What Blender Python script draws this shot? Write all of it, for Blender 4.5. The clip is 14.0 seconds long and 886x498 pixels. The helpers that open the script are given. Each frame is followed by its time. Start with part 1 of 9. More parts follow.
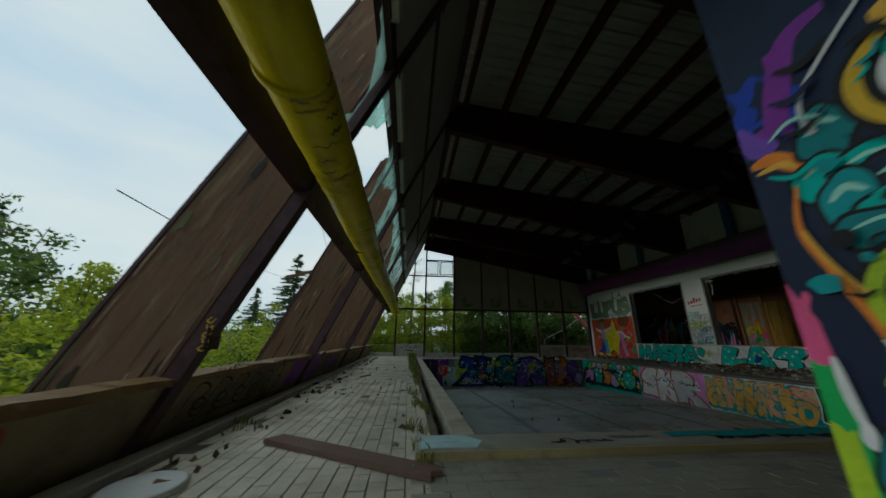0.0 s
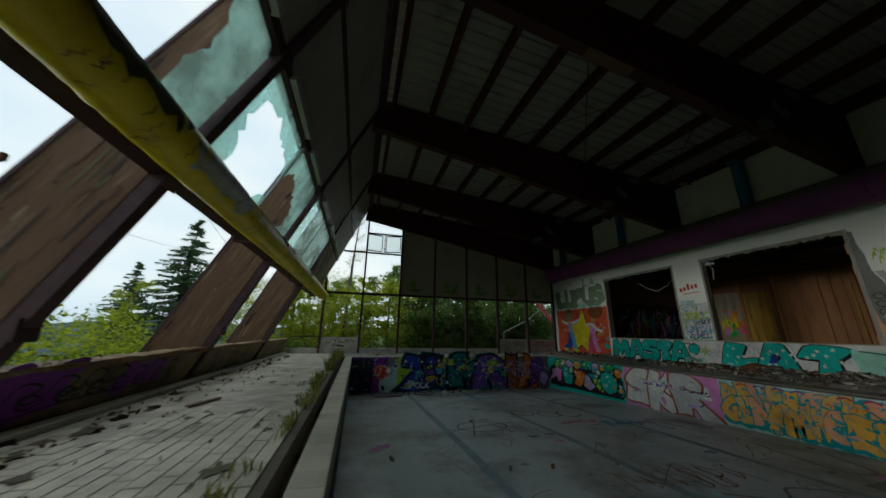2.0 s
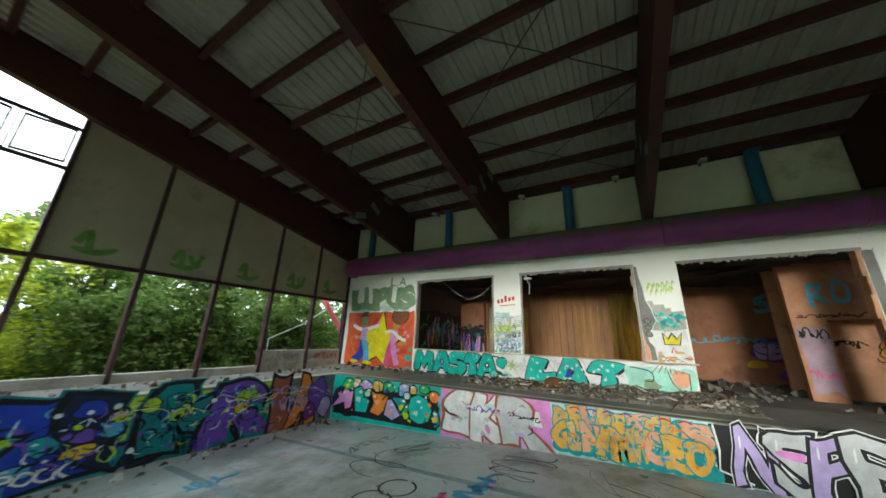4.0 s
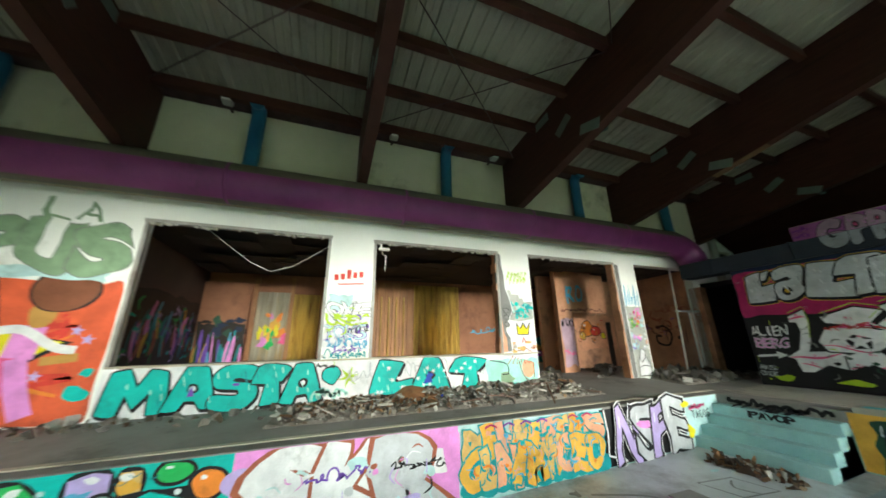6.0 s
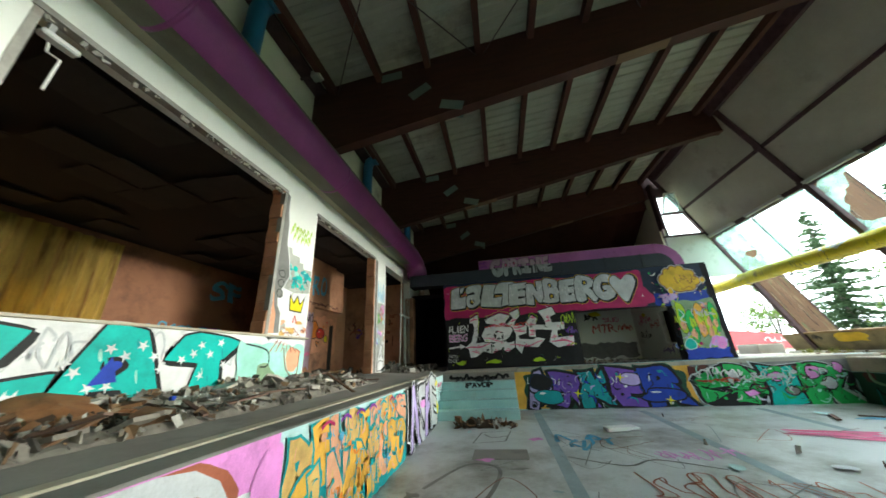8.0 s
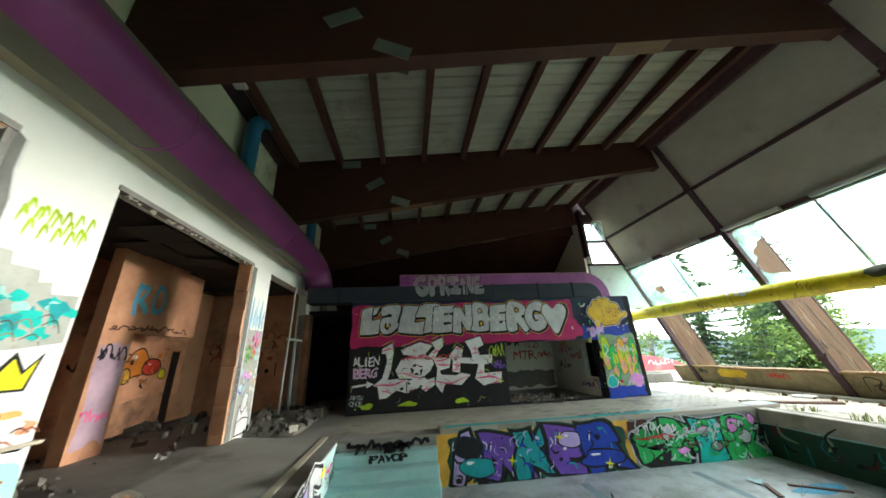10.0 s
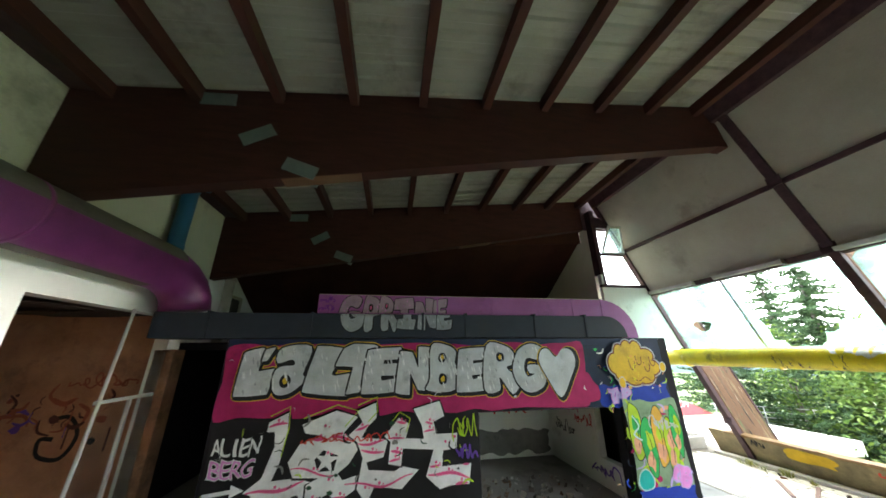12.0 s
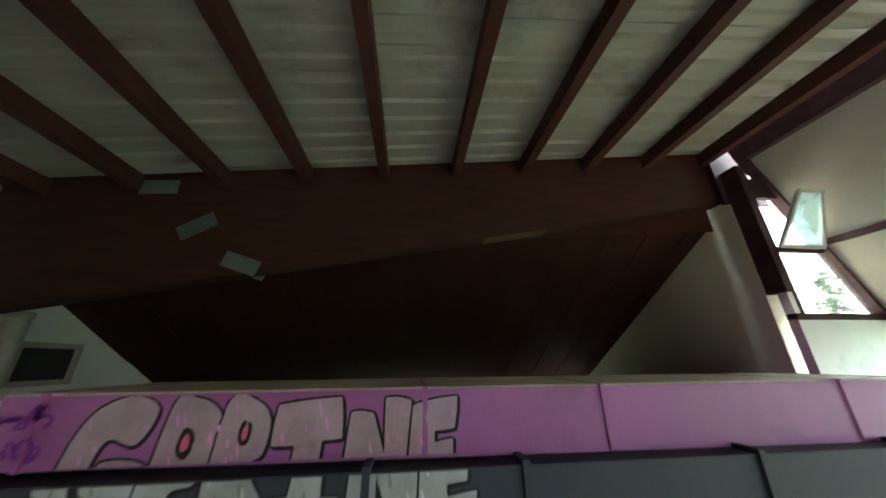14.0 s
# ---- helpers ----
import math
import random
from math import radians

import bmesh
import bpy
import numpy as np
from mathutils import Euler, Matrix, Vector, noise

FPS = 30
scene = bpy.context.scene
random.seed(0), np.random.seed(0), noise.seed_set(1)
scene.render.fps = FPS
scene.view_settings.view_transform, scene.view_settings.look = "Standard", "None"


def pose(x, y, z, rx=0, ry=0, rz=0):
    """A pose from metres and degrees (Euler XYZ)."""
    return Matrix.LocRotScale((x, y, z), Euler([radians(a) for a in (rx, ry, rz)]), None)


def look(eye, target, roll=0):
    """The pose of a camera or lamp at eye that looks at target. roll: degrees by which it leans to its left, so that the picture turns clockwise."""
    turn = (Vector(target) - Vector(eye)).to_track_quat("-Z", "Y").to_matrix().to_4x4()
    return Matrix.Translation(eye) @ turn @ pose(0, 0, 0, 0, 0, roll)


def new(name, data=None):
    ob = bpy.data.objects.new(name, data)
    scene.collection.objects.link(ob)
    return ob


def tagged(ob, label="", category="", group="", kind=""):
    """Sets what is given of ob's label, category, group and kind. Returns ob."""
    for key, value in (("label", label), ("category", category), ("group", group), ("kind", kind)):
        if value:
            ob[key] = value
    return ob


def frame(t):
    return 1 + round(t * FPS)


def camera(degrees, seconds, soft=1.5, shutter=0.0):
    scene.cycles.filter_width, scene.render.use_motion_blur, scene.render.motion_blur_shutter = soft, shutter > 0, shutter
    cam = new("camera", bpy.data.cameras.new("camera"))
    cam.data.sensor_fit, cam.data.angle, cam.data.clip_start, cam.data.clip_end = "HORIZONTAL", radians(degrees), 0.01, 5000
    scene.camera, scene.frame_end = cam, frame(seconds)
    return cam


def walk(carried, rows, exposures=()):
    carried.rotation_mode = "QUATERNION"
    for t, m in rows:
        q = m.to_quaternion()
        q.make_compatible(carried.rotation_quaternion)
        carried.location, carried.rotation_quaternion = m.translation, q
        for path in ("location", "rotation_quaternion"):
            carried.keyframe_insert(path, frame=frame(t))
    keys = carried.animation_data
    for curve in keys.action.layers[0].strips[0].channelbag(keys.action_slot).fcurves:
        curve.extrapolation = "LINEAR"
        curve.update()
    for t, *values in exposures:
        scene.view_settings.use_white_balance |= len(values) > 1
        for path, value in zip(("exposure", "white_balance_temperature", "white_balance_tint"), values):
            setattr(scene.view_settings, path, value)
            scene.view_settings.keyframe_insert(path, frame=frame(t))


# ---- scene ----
import collections
import itertools

cam = camera(112.0, 14.0, soft=1.6, shutter=0.3)
PATH = [
    (0, (1.12, 0.70, 0.917), (1.328, 2.603, 1.496), 0.7),
    (0.5, (1.334, 1.598, 0.897), (1.575, 3.502, 1.461), 0.9),
    (1, (1.423, 2.441, 0.92), (1.735, 4.34, 1.465), 0.7),
    (1.5, (1.615, 3.254, 0.922), (2.013, 5.139, 1.459), 0.7),
    (2, (1.929, 4.061, 0.939), (2.436, 5.92, 1.476), 1.0),
    (2.5, (2.058, 4.921, 0.989), (2.819, 6.691, 1.527), 1.4),
    (3, (2.121, 5.992, 1.115), (3.255, 7.547, 1.661), 1.9),
    (3.2, (2.186, 6.434, 1.137), (3.456, 7.876, 1.691), 2.0),
    (5.3, (4.497, 10.512, 1.393), (6.418, 10.567, 1.946), 0.5),
    (5.5, (4.734, 10.816, 1.358), (6.651, 10.684, 1.911), 0.1),
    (6, (5.77, 11.507, 1.181), (7.563, 10.833, 1.756), -0.9),
    (6.5, (6.661, 11.833, 0.877), (8.174, 10.677, 1.49), -1.3),
    (7, (7.513, 11.944, 0.616), (8.619, 10.407, 1.262), -1.7),
    (7.5, (8.224, 11.864, 0.441), (8.881, 10.103, 1.124), -2.3),
    (8, (8.708, 11.697, 0.407), (9.021, 9.843, 1.087), -2.9),
    (8.5, (9.01, 11.421, 0.516), (9.073, 9.538, 1.188), -3.1),
    (9, (9.145, 11.057, 0.78), (9.053, 9.17, 1.437), -3.0),
    (9.2, (9.142, 10.868, 0.872), (9.005, 8.984, 1.53), -3.3),
    (11.5, (8.157, 7.934, 2.386), (7.838, 6.07, 3.036), -1.0),
    (12, (7.829, 7.133, 2.523), (7.519, 5.272, 3.188), -0.6),
    (12.5, (7.555, 6.162, 2.691), (7.256, 4.303, 3.367), -0.4),
    (13, (7.386, 5.06, 3.013), (7.111, 3.206, 3.712), -0.3),
    (13.5, (7.262, 4.124, 3.401), (7.011, 2.265, 4.096), -0.3),
    (14, (7.077, 3.277, 3.754), (6.877, 1.416, 4.459), -0.6),
]
EXPOSURES = [(0.0, -1.5, 6200, -1), (0.7, -1.25, 6250, 1), (1.5, -1.35, 6300, 2), (2.3, -0.85, 6400, 2), (3.0, 0.1, 6500, 1), (5.3, 1.92, 6500, 1), (7.0, 2.02, 6500, 0), (8.5, 1.87, 6500, 0), (11.5, 2.42, 6600, 9), (12.5, 2.63, 6600, 10), (13.4, 3.1, 6600, 11), (14.0, 3.1, 6600, 11)]
walk(cam, [(t, look(eye, target, roll)) for t, eye, target, roll in PATH], EXPOSURES)

# ---- light: bright overcast sky, a weak wide sun from the west ----
world = bpy.data.worlds.new("sky")
scene.world = world
world.use_nodes = True
wn, wl = world.node_tree.nodes, world.node_tree.links
wn.clear()
w_out = wn.new("ShaderNodeOutputWorld")
w_bg = wn.new("ShaderNodeBackground")
w_sky = wn.new("ShaderNodeTexSky")
w_sky.sky_type, w_sky.sun_disc = "NISHITA", False
w_sky.sun_elevation, w_sky.sun_rotation = radians(5), radians(262)
w_sky.dust_density, w_sky.air_density = 2.0, 1.0
w_gain = wn.new("ShaderNodeVectorMath")
w_gain.operation = "SCALE"
w_gain.inputs["Scale"].default_value = 0.12
w_co = wn.new("ShaderNodeTexCoord")
w_map = wn.new("ShaderNodeMapping")
w_map.inputs["Scale"].default_value = (1.0, 1.0, 3.0)
w_noise = wn.new("ShaderNodeTexNoise")
w_noise.inputs["Scale"].default_value, w_noise.inputs["Detail"].default_value = 1.7, 6.0
w_ramp = wn.new("ShaderNodeValToRGB")
w_ramp.color_ramp.elements[0].position, w_ramp.color_ramp.elements[0].color = 0.33, (0.68, 0.84, 1.0, 1)
w_ramp.color_ramp.elements[1].position, w_ramp.color_ramp.elements[1].color = 0.66, (0.98, 1.0, 1.02, 1)
w_mix = wn.new("ShaderNodeMix")
w_mix.data_type = "RGBA"
w_mix.inputs[0].default_value = 0.85
wl.new(w_co.outputs["Generated"], w_map.inputs["Vector"])
wl.new(w_map.outputs["Vector"], w_noise.inputs["Vector"])
wl.new(w_noise.outputs["Fac"], w_ramp.inputs["Fac"])
wl.new(w_sky.outputs["Color"], w_gain.inputs[0])
wl.new(w_gain.outputs["Vector"], w_mix.inputs[6])
wl.new(w_ramp.outputs["Color"], w_mix.inputs[7])
wl.new(w_mix.outputs[2], w_bg.inputs["Color"])
w_bg.inputs["Strength"].default_value = 2.4
wl.new(w_bg.outputs["Background"], w_out.inputs["Surface"])

sun = new("sun", bpy.data.lights.new("sun", "SUN"))
sun.data.energy, sun.data.angle, sun.data.color = 1.9, radians(14), (1.0, 0.97, 0.92)
sun.matrix_world = look((-30, -4, 2.2), (0, 0, 0))

# ---- building helpers ----
def part(name, bm, material, parent=None, label=""):
    """Links a bmesh as one mesh object, under a thing or a part where one is given."""
    me = bpy.data.meshes.new(name)
    bmesh.ops.recalc_face_normals(bm, faces=bm.faces)
    bm.to_mesh(me)
    bm.free()
    for m in material if isinstance(material, (list, tuple)) else [material]:
        me.materials.append(m)
    ob = new(name, me)
    if parent is not None:
        ob.parent = parent
    return tagged(ob, label=label)


def raw(name, verts, faces, material, parent=None, label="", indices=None):
    """Links vertices and faces as one mesh object."""
    me = bpy.data.meshes.new(name)
    me.from_pydata([tuple(v) for v in verts], [], faces)
    for m in material if isinstance(material, (list, tuple)) else [material]:
        me.materials.append(m)
    if indices:
        me.polygons.foreach_set("material_index", indices)
    me.update()
    ob = new(name, me)
    if parent is not None:
        ob.parent = parent
    return tagged(ob, label=label)


def group_of(name, place, label, category, group="", kind=""):
    """An Empty at a thing's base that holds its parts."""
    ob = new(name)
    ob.location = place
    return tagged(ob, label, category, group, kind)


def structure(ob, label, category):
    return tagged(ob, label, category, kind="structure")


def box(bm, x0, x1, y0, y1, z0, z1, bevel=0.0, turn=None):
    m = Matrix.Translation(((x0 + x1) / 2, (y0 + y1) / 2, (z0 + z1) / 2)) @ (turn or Matrix()) @ Matrix.Diagonal((x1 - x0, y1 - y0, z1 - z0, 1))
    made = bmesh.ops.create_cube(bm, size=1.0, matrix=m)
    if bevel:
        edges = {e for v in made["verts"] for e in v.link_edges}
        bmesh.ops.bevel(bm, geom=list(edges), offset=bevel, segments=1, affect="EDGES")
    return bm


def boxes(*rows, bevel=0.0):
    bm = bmesh.new()
    for r in rows:
        box(bm, *r, bevel=bevel)
    return bm


def prism(bm, outline, axis, a, b):
    """An outline of 2D points, pushed along an axis from a to b."""
    n = "xyz".index(axis)
    def at(p, d):
        q = list(p)
        q.insert(n, d)
        return q
    low = [bm.verts.new(at(p, a)) for p in outline]
    high = [bm.verts.new(at(p, b)) for p in outline]
    bm.faces.new(low)
    bm.faces.new(high[::-1])
    for i in range(len(outline)):
        j = (i + 1) % len(outline)
        bm.faces.new((low[i], high[i], high[j], low[j]))
    return bm


def tube(bm, points, radius, sides=16, caps=True, wobble=0.0, rng=None):
    """A round tube along points; radius is a number or one number a point."""
    pts = [Vector(p) for p in points]
    rings = []
    side = None
    for i, p in enumerate(pts):
        ahead = (pts[min(i + 1, len(pts) - 1)] - pts[max(i - 1, 0)]).normalized()
        if side is None:
            side = ahead.orthogonal().normalized()
        side = (side - ahead * side.dot(ahead)).normalized()
        up = ahead.cross(side)
        r = radius[i] if isinstance(radius, (list, tuple)) else radius
        ring = []
        for k in range(sides):
            a = 2 * math.pi * k / sides
            rr = r * (1 + (rng.uniform(-wobble, wobble) if rng else 0))
            ring.append(bm.verts.new(p + side * (rr * math.cos(a)) + up * (rr * math.sin(a))))
        rings.append(ring)
    for a, b in zip(rings, rings[1:]):
        for k in range(sides):
            f = bm.faces.new((a[k], a[(k + 1) % sides], b[(k + 1) % sides], b[k]))
            f.smooth = True
    if caps:
        bm.faces.new(rings[0][::-1])
        bm.faces.new(rings[-1])
    return bm


def slant(z):
    """The x of the leaning glass front's inner plane at a height."""
    return -1.03 + 0.45 * z


def roof_z(x):
    """The height of the roof's underside."""
    return 5.86 + (12.1 - x) * 0.110


def truss_z(x):
    """The height of a roof beam's lower edge."""
    return min(4.22 + (12.0 - x) * 0.187, 6.08)


# ---- materials ----
def surface(name, a, b, scale=3.0, rough=0.8, bump=0.15, metal=0.0, grain=60.0, c=None, stain=0.0, stretch=(1, 1, 1), fine=0.25, stain_scale=0.7, vary=0.22, lean=0.0, lo=0.42, hi=0.9, sheen=0.5):
    """A worn surface: two colours mixed by coarse and fine noise, with stains of a third colour, and fine relief."""
    m = bpy.data.materials.new(name)
    m.use_nodes = True
    n, l = m.node_tree.nodes, m.node_tree.links
    bsdf = n["Principled BSDF"]
    geo = n.new("ShaderNodeNewGeometry")
    info = n.new("ShaderNodeObjectInfo")
    shift = n.new("ShaderNodeVectorMath")
    shift.operation = "MULTIPLY_ADD"
    shift.inputs[1].default_value = stretch
    if lean:
        tilt = n.new("ShaderNodeMapping")
        tilt.inputs["Rotation"].default_value = (0, lean, 0)
        l.new(geo.outputs["Position"], tilt.inputs["Vector"])
        l.new(tilt.outputs["Vector"], shift.inputs[0])
    else:
        l.new(geo.outputs["Position"], shift.inputs[0])
    coarse = n.new("ShaderNodeTexNoise")
    coarse.inputs["Scale"].default_value, coarse.inputs["Detail"].default_value, coarse.inputs["Roughness"].default_value = scale, 8.0, 0.65
    tiny = n.new("ShaderNodeTexNoise")
    tiny.inputs["Scale"].default_value, tiny.inputs["Detail"].default_value = grain, 3.0
    l.new(shift.outputs[0], coarse.inputs["Vector"])
    l.new(shift.outputs[0], tiny.inputs["Vector"])
    add = n.new("ShaderNodeMath")
    add.operation = "MULTIPLY_ADD"
    add.inputs[1].default_value = fine
    l.new(tiny.outputs["Fac"], add.inputs[0])
    l.new(coarse.outputs["Fac"], add.inputs[2])
    rand = n.new("ShaderNodeMath")
    rand.operation = "MULTIPLY_ADD"
    rand.inputs[1].default_value = vary
    l.new(info.outputs["Random"], rand.inputs[0])
    l.new(add.outputs[0], rand.inputs[2])
    ramp = n.new("ShaderNodeValToRGB")
    ramp.color_ramp.elements[0].position, ramp.color_ramp.elements[0].color = lo, (*a, 1)
    ramp.color_ramp.elements[1].position, ramp.color_ramp.elements[1].color = hi, (*b, 1)
    l.new(rand.outputs[0], ramp.inputs["Fac"])
    colour = ramp.outputs["Color"]
    if c is not None:
        spots = n.new("ShaderNodeTexNoise")
        spots.inputs["Scale"].default_value, spots.inputs["Detail"].default_value, spots.inputs["Roughness"].default_value = stain_scale, 9.0, 0.7
        l.new(shift.outputs[0], spots.inputs["Vector"])
        cut = n.new("ShaderNodeMapRange")
        cut.inputs["From Min"].default_value, cut.inputs["From Max"].default_value = 0.62 - 0.2 * stain, 0.72 - 0.1 * stain
        l.new(spots.outputs["Fac"], cut.inputs["Value"])
        mix = n.new("ShaderNodeMix")
        mix.data_type = "RGBA"
        mix.inputs[7].default_value = (*c, 1)
        soft = n.new("ShaderNodeMath")
        soft.operation = "MULTIPLY"
        soft.inputs[1].default_value = 0.8
        l.new(cut.outputs["Result"], soft.inputs[0])
        l.new(soft.outputs[0], mix.inputs[0])
        l.new(colour, mix.inputs[6])
        colour = mix.outputs[2]
    l.new(colour, bsdf.inputs["Base Color"])
    shine = n.new("ShaderNodeMapRange")
    shine.inputs["To Min"].default_value, shine.inputs["To Max"].default_value = max(rough - 0.15, 0.05), min(rough + 0.15, 1.0)
    l.new(coarse.outputs["Fac"], shine.inputs["Value"])
    l.new(shine.outputs["Result"], bsdf.inputs["Roughness"])
    bsdf.inputs["Metallic"].default_value = metal
    bsdf.inputs["Specular IOR Level"].default_value = sheen
    if bump:
        relief = n.new("ShaderNodeBump")
        relief.inputs["Strength"].default_value, relief.inputs["Distance"].default_value = bump, 0.02
        l.new(add.outputs[0], relief.inputs["Height"])
        l.new(relief.outputs["Normal"], bsdf.inputs["Normal"])
    return m


M = {}
M["tile"] = surface("cream_tile", (0.45, 0.41, 0.31), (0.74, 0.68, 0.54), 1.6, 0.55, 0.1, c=(0.085, 0.068, 0.042), stain=0.36, stain_scale=1.0, vary=0.05, lo=0.5, hi=0.8)
M["screed"] = surface("cream_screed", (0.30, 0.27, 0.20), (0.62, 0.57, 0.45), 1.8, 0.6, 0.25, c=(0.11, 0.09, 0.06), stain=0.5, stain_scale=1.1, lo=0.5, hi=0.82)
M["joint"] = surface("dark_joint", (0.07, 0.06, 0.045), (0.17, 0.145, 0.11), 6.0, 0.95, 0.3)
M["dulltile"] = surface("dull_tile", (0.20, 0.18, 0.145), (0.36, 0.33, 0.27), 1.1, 0.6, 0.1, c=(0.10, 0.085, 0.065), stain=0.4)
M["deck"] = surface("grey_concrete_deck", (0.15, 0.142, 0.13), (0.27, 0.258, 0.235), 1.6, 0.75, 0.2, c=(0.09, 0.085, 0.08), stain=0.3)
M["rim"] = surface("cream_rim", (0.30, 0.27, 0.20), (0.54, 0.49, 0.38), 2.0, 0.6, 0.15, c=(0.2, 0.17, 0.13), stain=0.3)
M["ochre"] = surface("ochre_plaster", (0.33, 0.25, 0.10), (0.48, 0.38, 0.18), 2.5, 0.75, 0.2, c=(0.12, 0.09, 0.06), stain=0.3)
M["pool"] = surface("pool_floor_paint", (0.26, 0.285, 0.29), (0.52, 0.55, 0.55), 1.4, 0.38, 0.15, c=(0.15, 0.135, 0.105), stain=0.7, stain_scale=0.6, lo=0.48, hi=0.82, fine=0.3)
M["poolwall"] = surface("pool_wall_paint", (0.22, 0.42, 0.42), (0.38, 0.60, 0.58), 1.5, 0.55, 0.1, c=(0.32, 0.32, 0.30), stain=0.3)
M["white"] = surface("white_wall_paint", (0.76, 0.78, 0.73), (0.85, 0.86, 0.82), 0.9, 0.75, 0.1, c=(0.50, 0.50, 0.45), stain=0.14)
M["cream"] = surface("cream_upper_wall", (0.50, 0.50, 0.38), (0.66, 0.65, 0.51), 0.7, 0.8, 0.08, c=(0.30, 0.29, 0.21), stain=0.25)
M["panel"] = surface("beige_panel", (0.29, 0.27, 0.22), (0.42, 0.395, 0.33), 0.8, 0.7, 0.06, c=(0.20, 0.185, 0.15), stain=0.25)
M["gpanel"] = surface("grey_panel", (0.29, 0.255, 0.17), (0.40, 0.36, 0.25), 0.8, 0.7, 0.06, c=(0.22, 0.22, 0.18), stain=0.25)
M["beam"] = surface("dark_glulam", (0.035, 0.013, 0.010), (0.075, 0.028, 0.020), 2.0, 0.6, 0.15, stretch=(1, 1, 6), c=(0.025, 0.012, 0.01), stain=0.2, sheen=0.2)
M["rawwood"] = surface("bare_wood_edge", (0.09, 0.045, 0.022), (0.16, 0.085, 0.042), 3.0, 0.7, 0.2, stretch=(0.5, 4, 4))
M["steel"] = surface("purple_brown_steel", (0.026, 0.013, 0.016), (0.085, 0.046, 0.052), 6.0, 0.5, 0.1, c=(0.10, 0.05, 0.03), stain=0.25, sheen=0.2)
M["roof"] = surface("roof_sheet", (0.205, 0.20, 0.16), (0.315, 0.31, 0.25), 1.0, 0.5, 0.05, c=(0.13, 0.12, 0.10), stain=0.35)
M["fin"] = surface("weathered_timber_fin", (0.024, 0.012, 0.006), (0.135, 0.068, 0.033), 4.5, 0.8, 0.6, stretch=(3.0, 3.0, 0.32), lo=0.52, hi=0.80, c=(0.24, 0.175, 0.09), stain=0.36, stain_scale=3.6, lean=radians(-24.2), fine=0.4)
M["parapet"] = surface("dirty_parapet", (0.085, 0.062, 0.032), (0.30, 0.235, 0.125), 2.0, 0.8, 0.3, c=(0.07, 0.055, 0.03), stain=0.5, lo=0.48, hi=0.82)
M["purple"] = surface("purple_duct", (0.145, 0.022, 0.115), (0.25, 0.048, 0.195), 1.2, 0.45, 0.05, c=(0.08, 0.03, 0.06), stain=0.2)
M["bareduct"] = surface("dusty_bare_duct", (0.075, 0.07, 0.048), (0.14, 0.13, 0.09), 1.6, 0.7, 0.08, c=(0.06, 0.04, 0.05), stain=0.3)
M["pink"] = surface("violet_duct", (0.24, 0.055, 0.22), (0.36, 0.10, 0.33), 1.5, 0.5, 0.05, c=(0.14, 0.05, 0.12), stain=0.2)
M["navy"] = surface("grey_blue_duct", (0.008, 0.012, 0.018), (0.024, 0.032, 0.046), 1.3, 0.6, 0.05, c=(0.03, 0.03, 0.03), stain=0.2, sheen=0.3)
M["blue"] = surface("blue_pipe", (0.008, 0.085, 0.17), (0.018, 0.14, 0.25), 2.0, 0.45, 0.05)
M["yellow"] = surface("yellow_pipe_wrap", (0.46, 0.35, 0.002), (0.76, 0.61, 0.004), 2.6, 0.38, 0.25, c=(0.16, 0.11, 0.012), stain=0.34, stain_scale=1.6, lo=0.46, hi=0.82)
M["orange"] = surface("orange_brown_plaster", (0.34, 0.15, 0.08), (0.60, 0.31, 0.185), 1.3, 0.8, 0.15, c=(0.12, 0.06, 0.045), stain=0.4, lo=0.46, hi=0.82)
# orange plaster darkened: the back of the rooms carries its shade in the colour
M["roomback"] = surface("dimmed_room_plaster", (0.17, 0.065, 0.034), (0.31, 0.135, 0.072), 1.3, 0.8, 0.15, c=(0.08, 0.035, 0.025), stain=0.45, lo=0.46, hi=0.82)
M["brownwood"] = surface("orange_brown_boards", (0.20, 0.08, 0.028), (0.42, 0.19, 0.07), 1.8, 0.6, 0.15, stretch=(2, 2, 0.5))
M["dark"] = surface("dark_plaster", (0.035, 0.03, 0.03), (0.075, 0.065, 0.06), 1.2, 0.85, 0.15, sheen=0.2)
# black wall paint, and the passage's shade put into a colour
M["black"] = surface("black_paint_and_shade", (0.008, 0.007, 0.010), (0.020, 0.017, 0.022), 1.2, 0.8, 0.15, sheen=0.2)
M["curtain"] = surface("yellow_curtain", (0.15, 0.075, 0.02), (0.62, 0.43, 0.11), 2.4, 0.8, 0.15, stretch=(3, 3, 0.35), lo=0.50, hi=0.80, c=(0.22, 0.075, 0.03), stain=0.6, stain_scale=1.6)
M["sheet"] = surface("stained_white_sheet", (0.24, 0.20, 0.13), (0.52, 0.48, 0.38), 2.0, 0.85, 0.15, stretch=(3, 3, 0.35), c=(0.48, 0.28, 0.06), stain=0.5, stain_scale=1.6)
for cloth, through_light in (("curtain", 0.36), ("sheet", 0.36)):
    bs = M[cloth].node_tree
    thin = bs.nodes.new("ShaderNodeBsdfTranslucent")
    blend = bs.nodes.new("ShaderNodeMixShader")
    blend.inputs[0].default_value = through_light
    bs.links.new(bs.nodes["Principled BSDF"].inputs["Base Color"].links[0].from_socket, thin.inputs["Color"])
    bs.links.new(bs.nodes["Principled BSDF"].outputs[0], blend.inputs[1])
    bs.links.new(thin.outputs[0], blend.inputs[2])
    bs.links.new(blend.outputs[0], bs.nodes["Material Output"].inputs["Surface"])
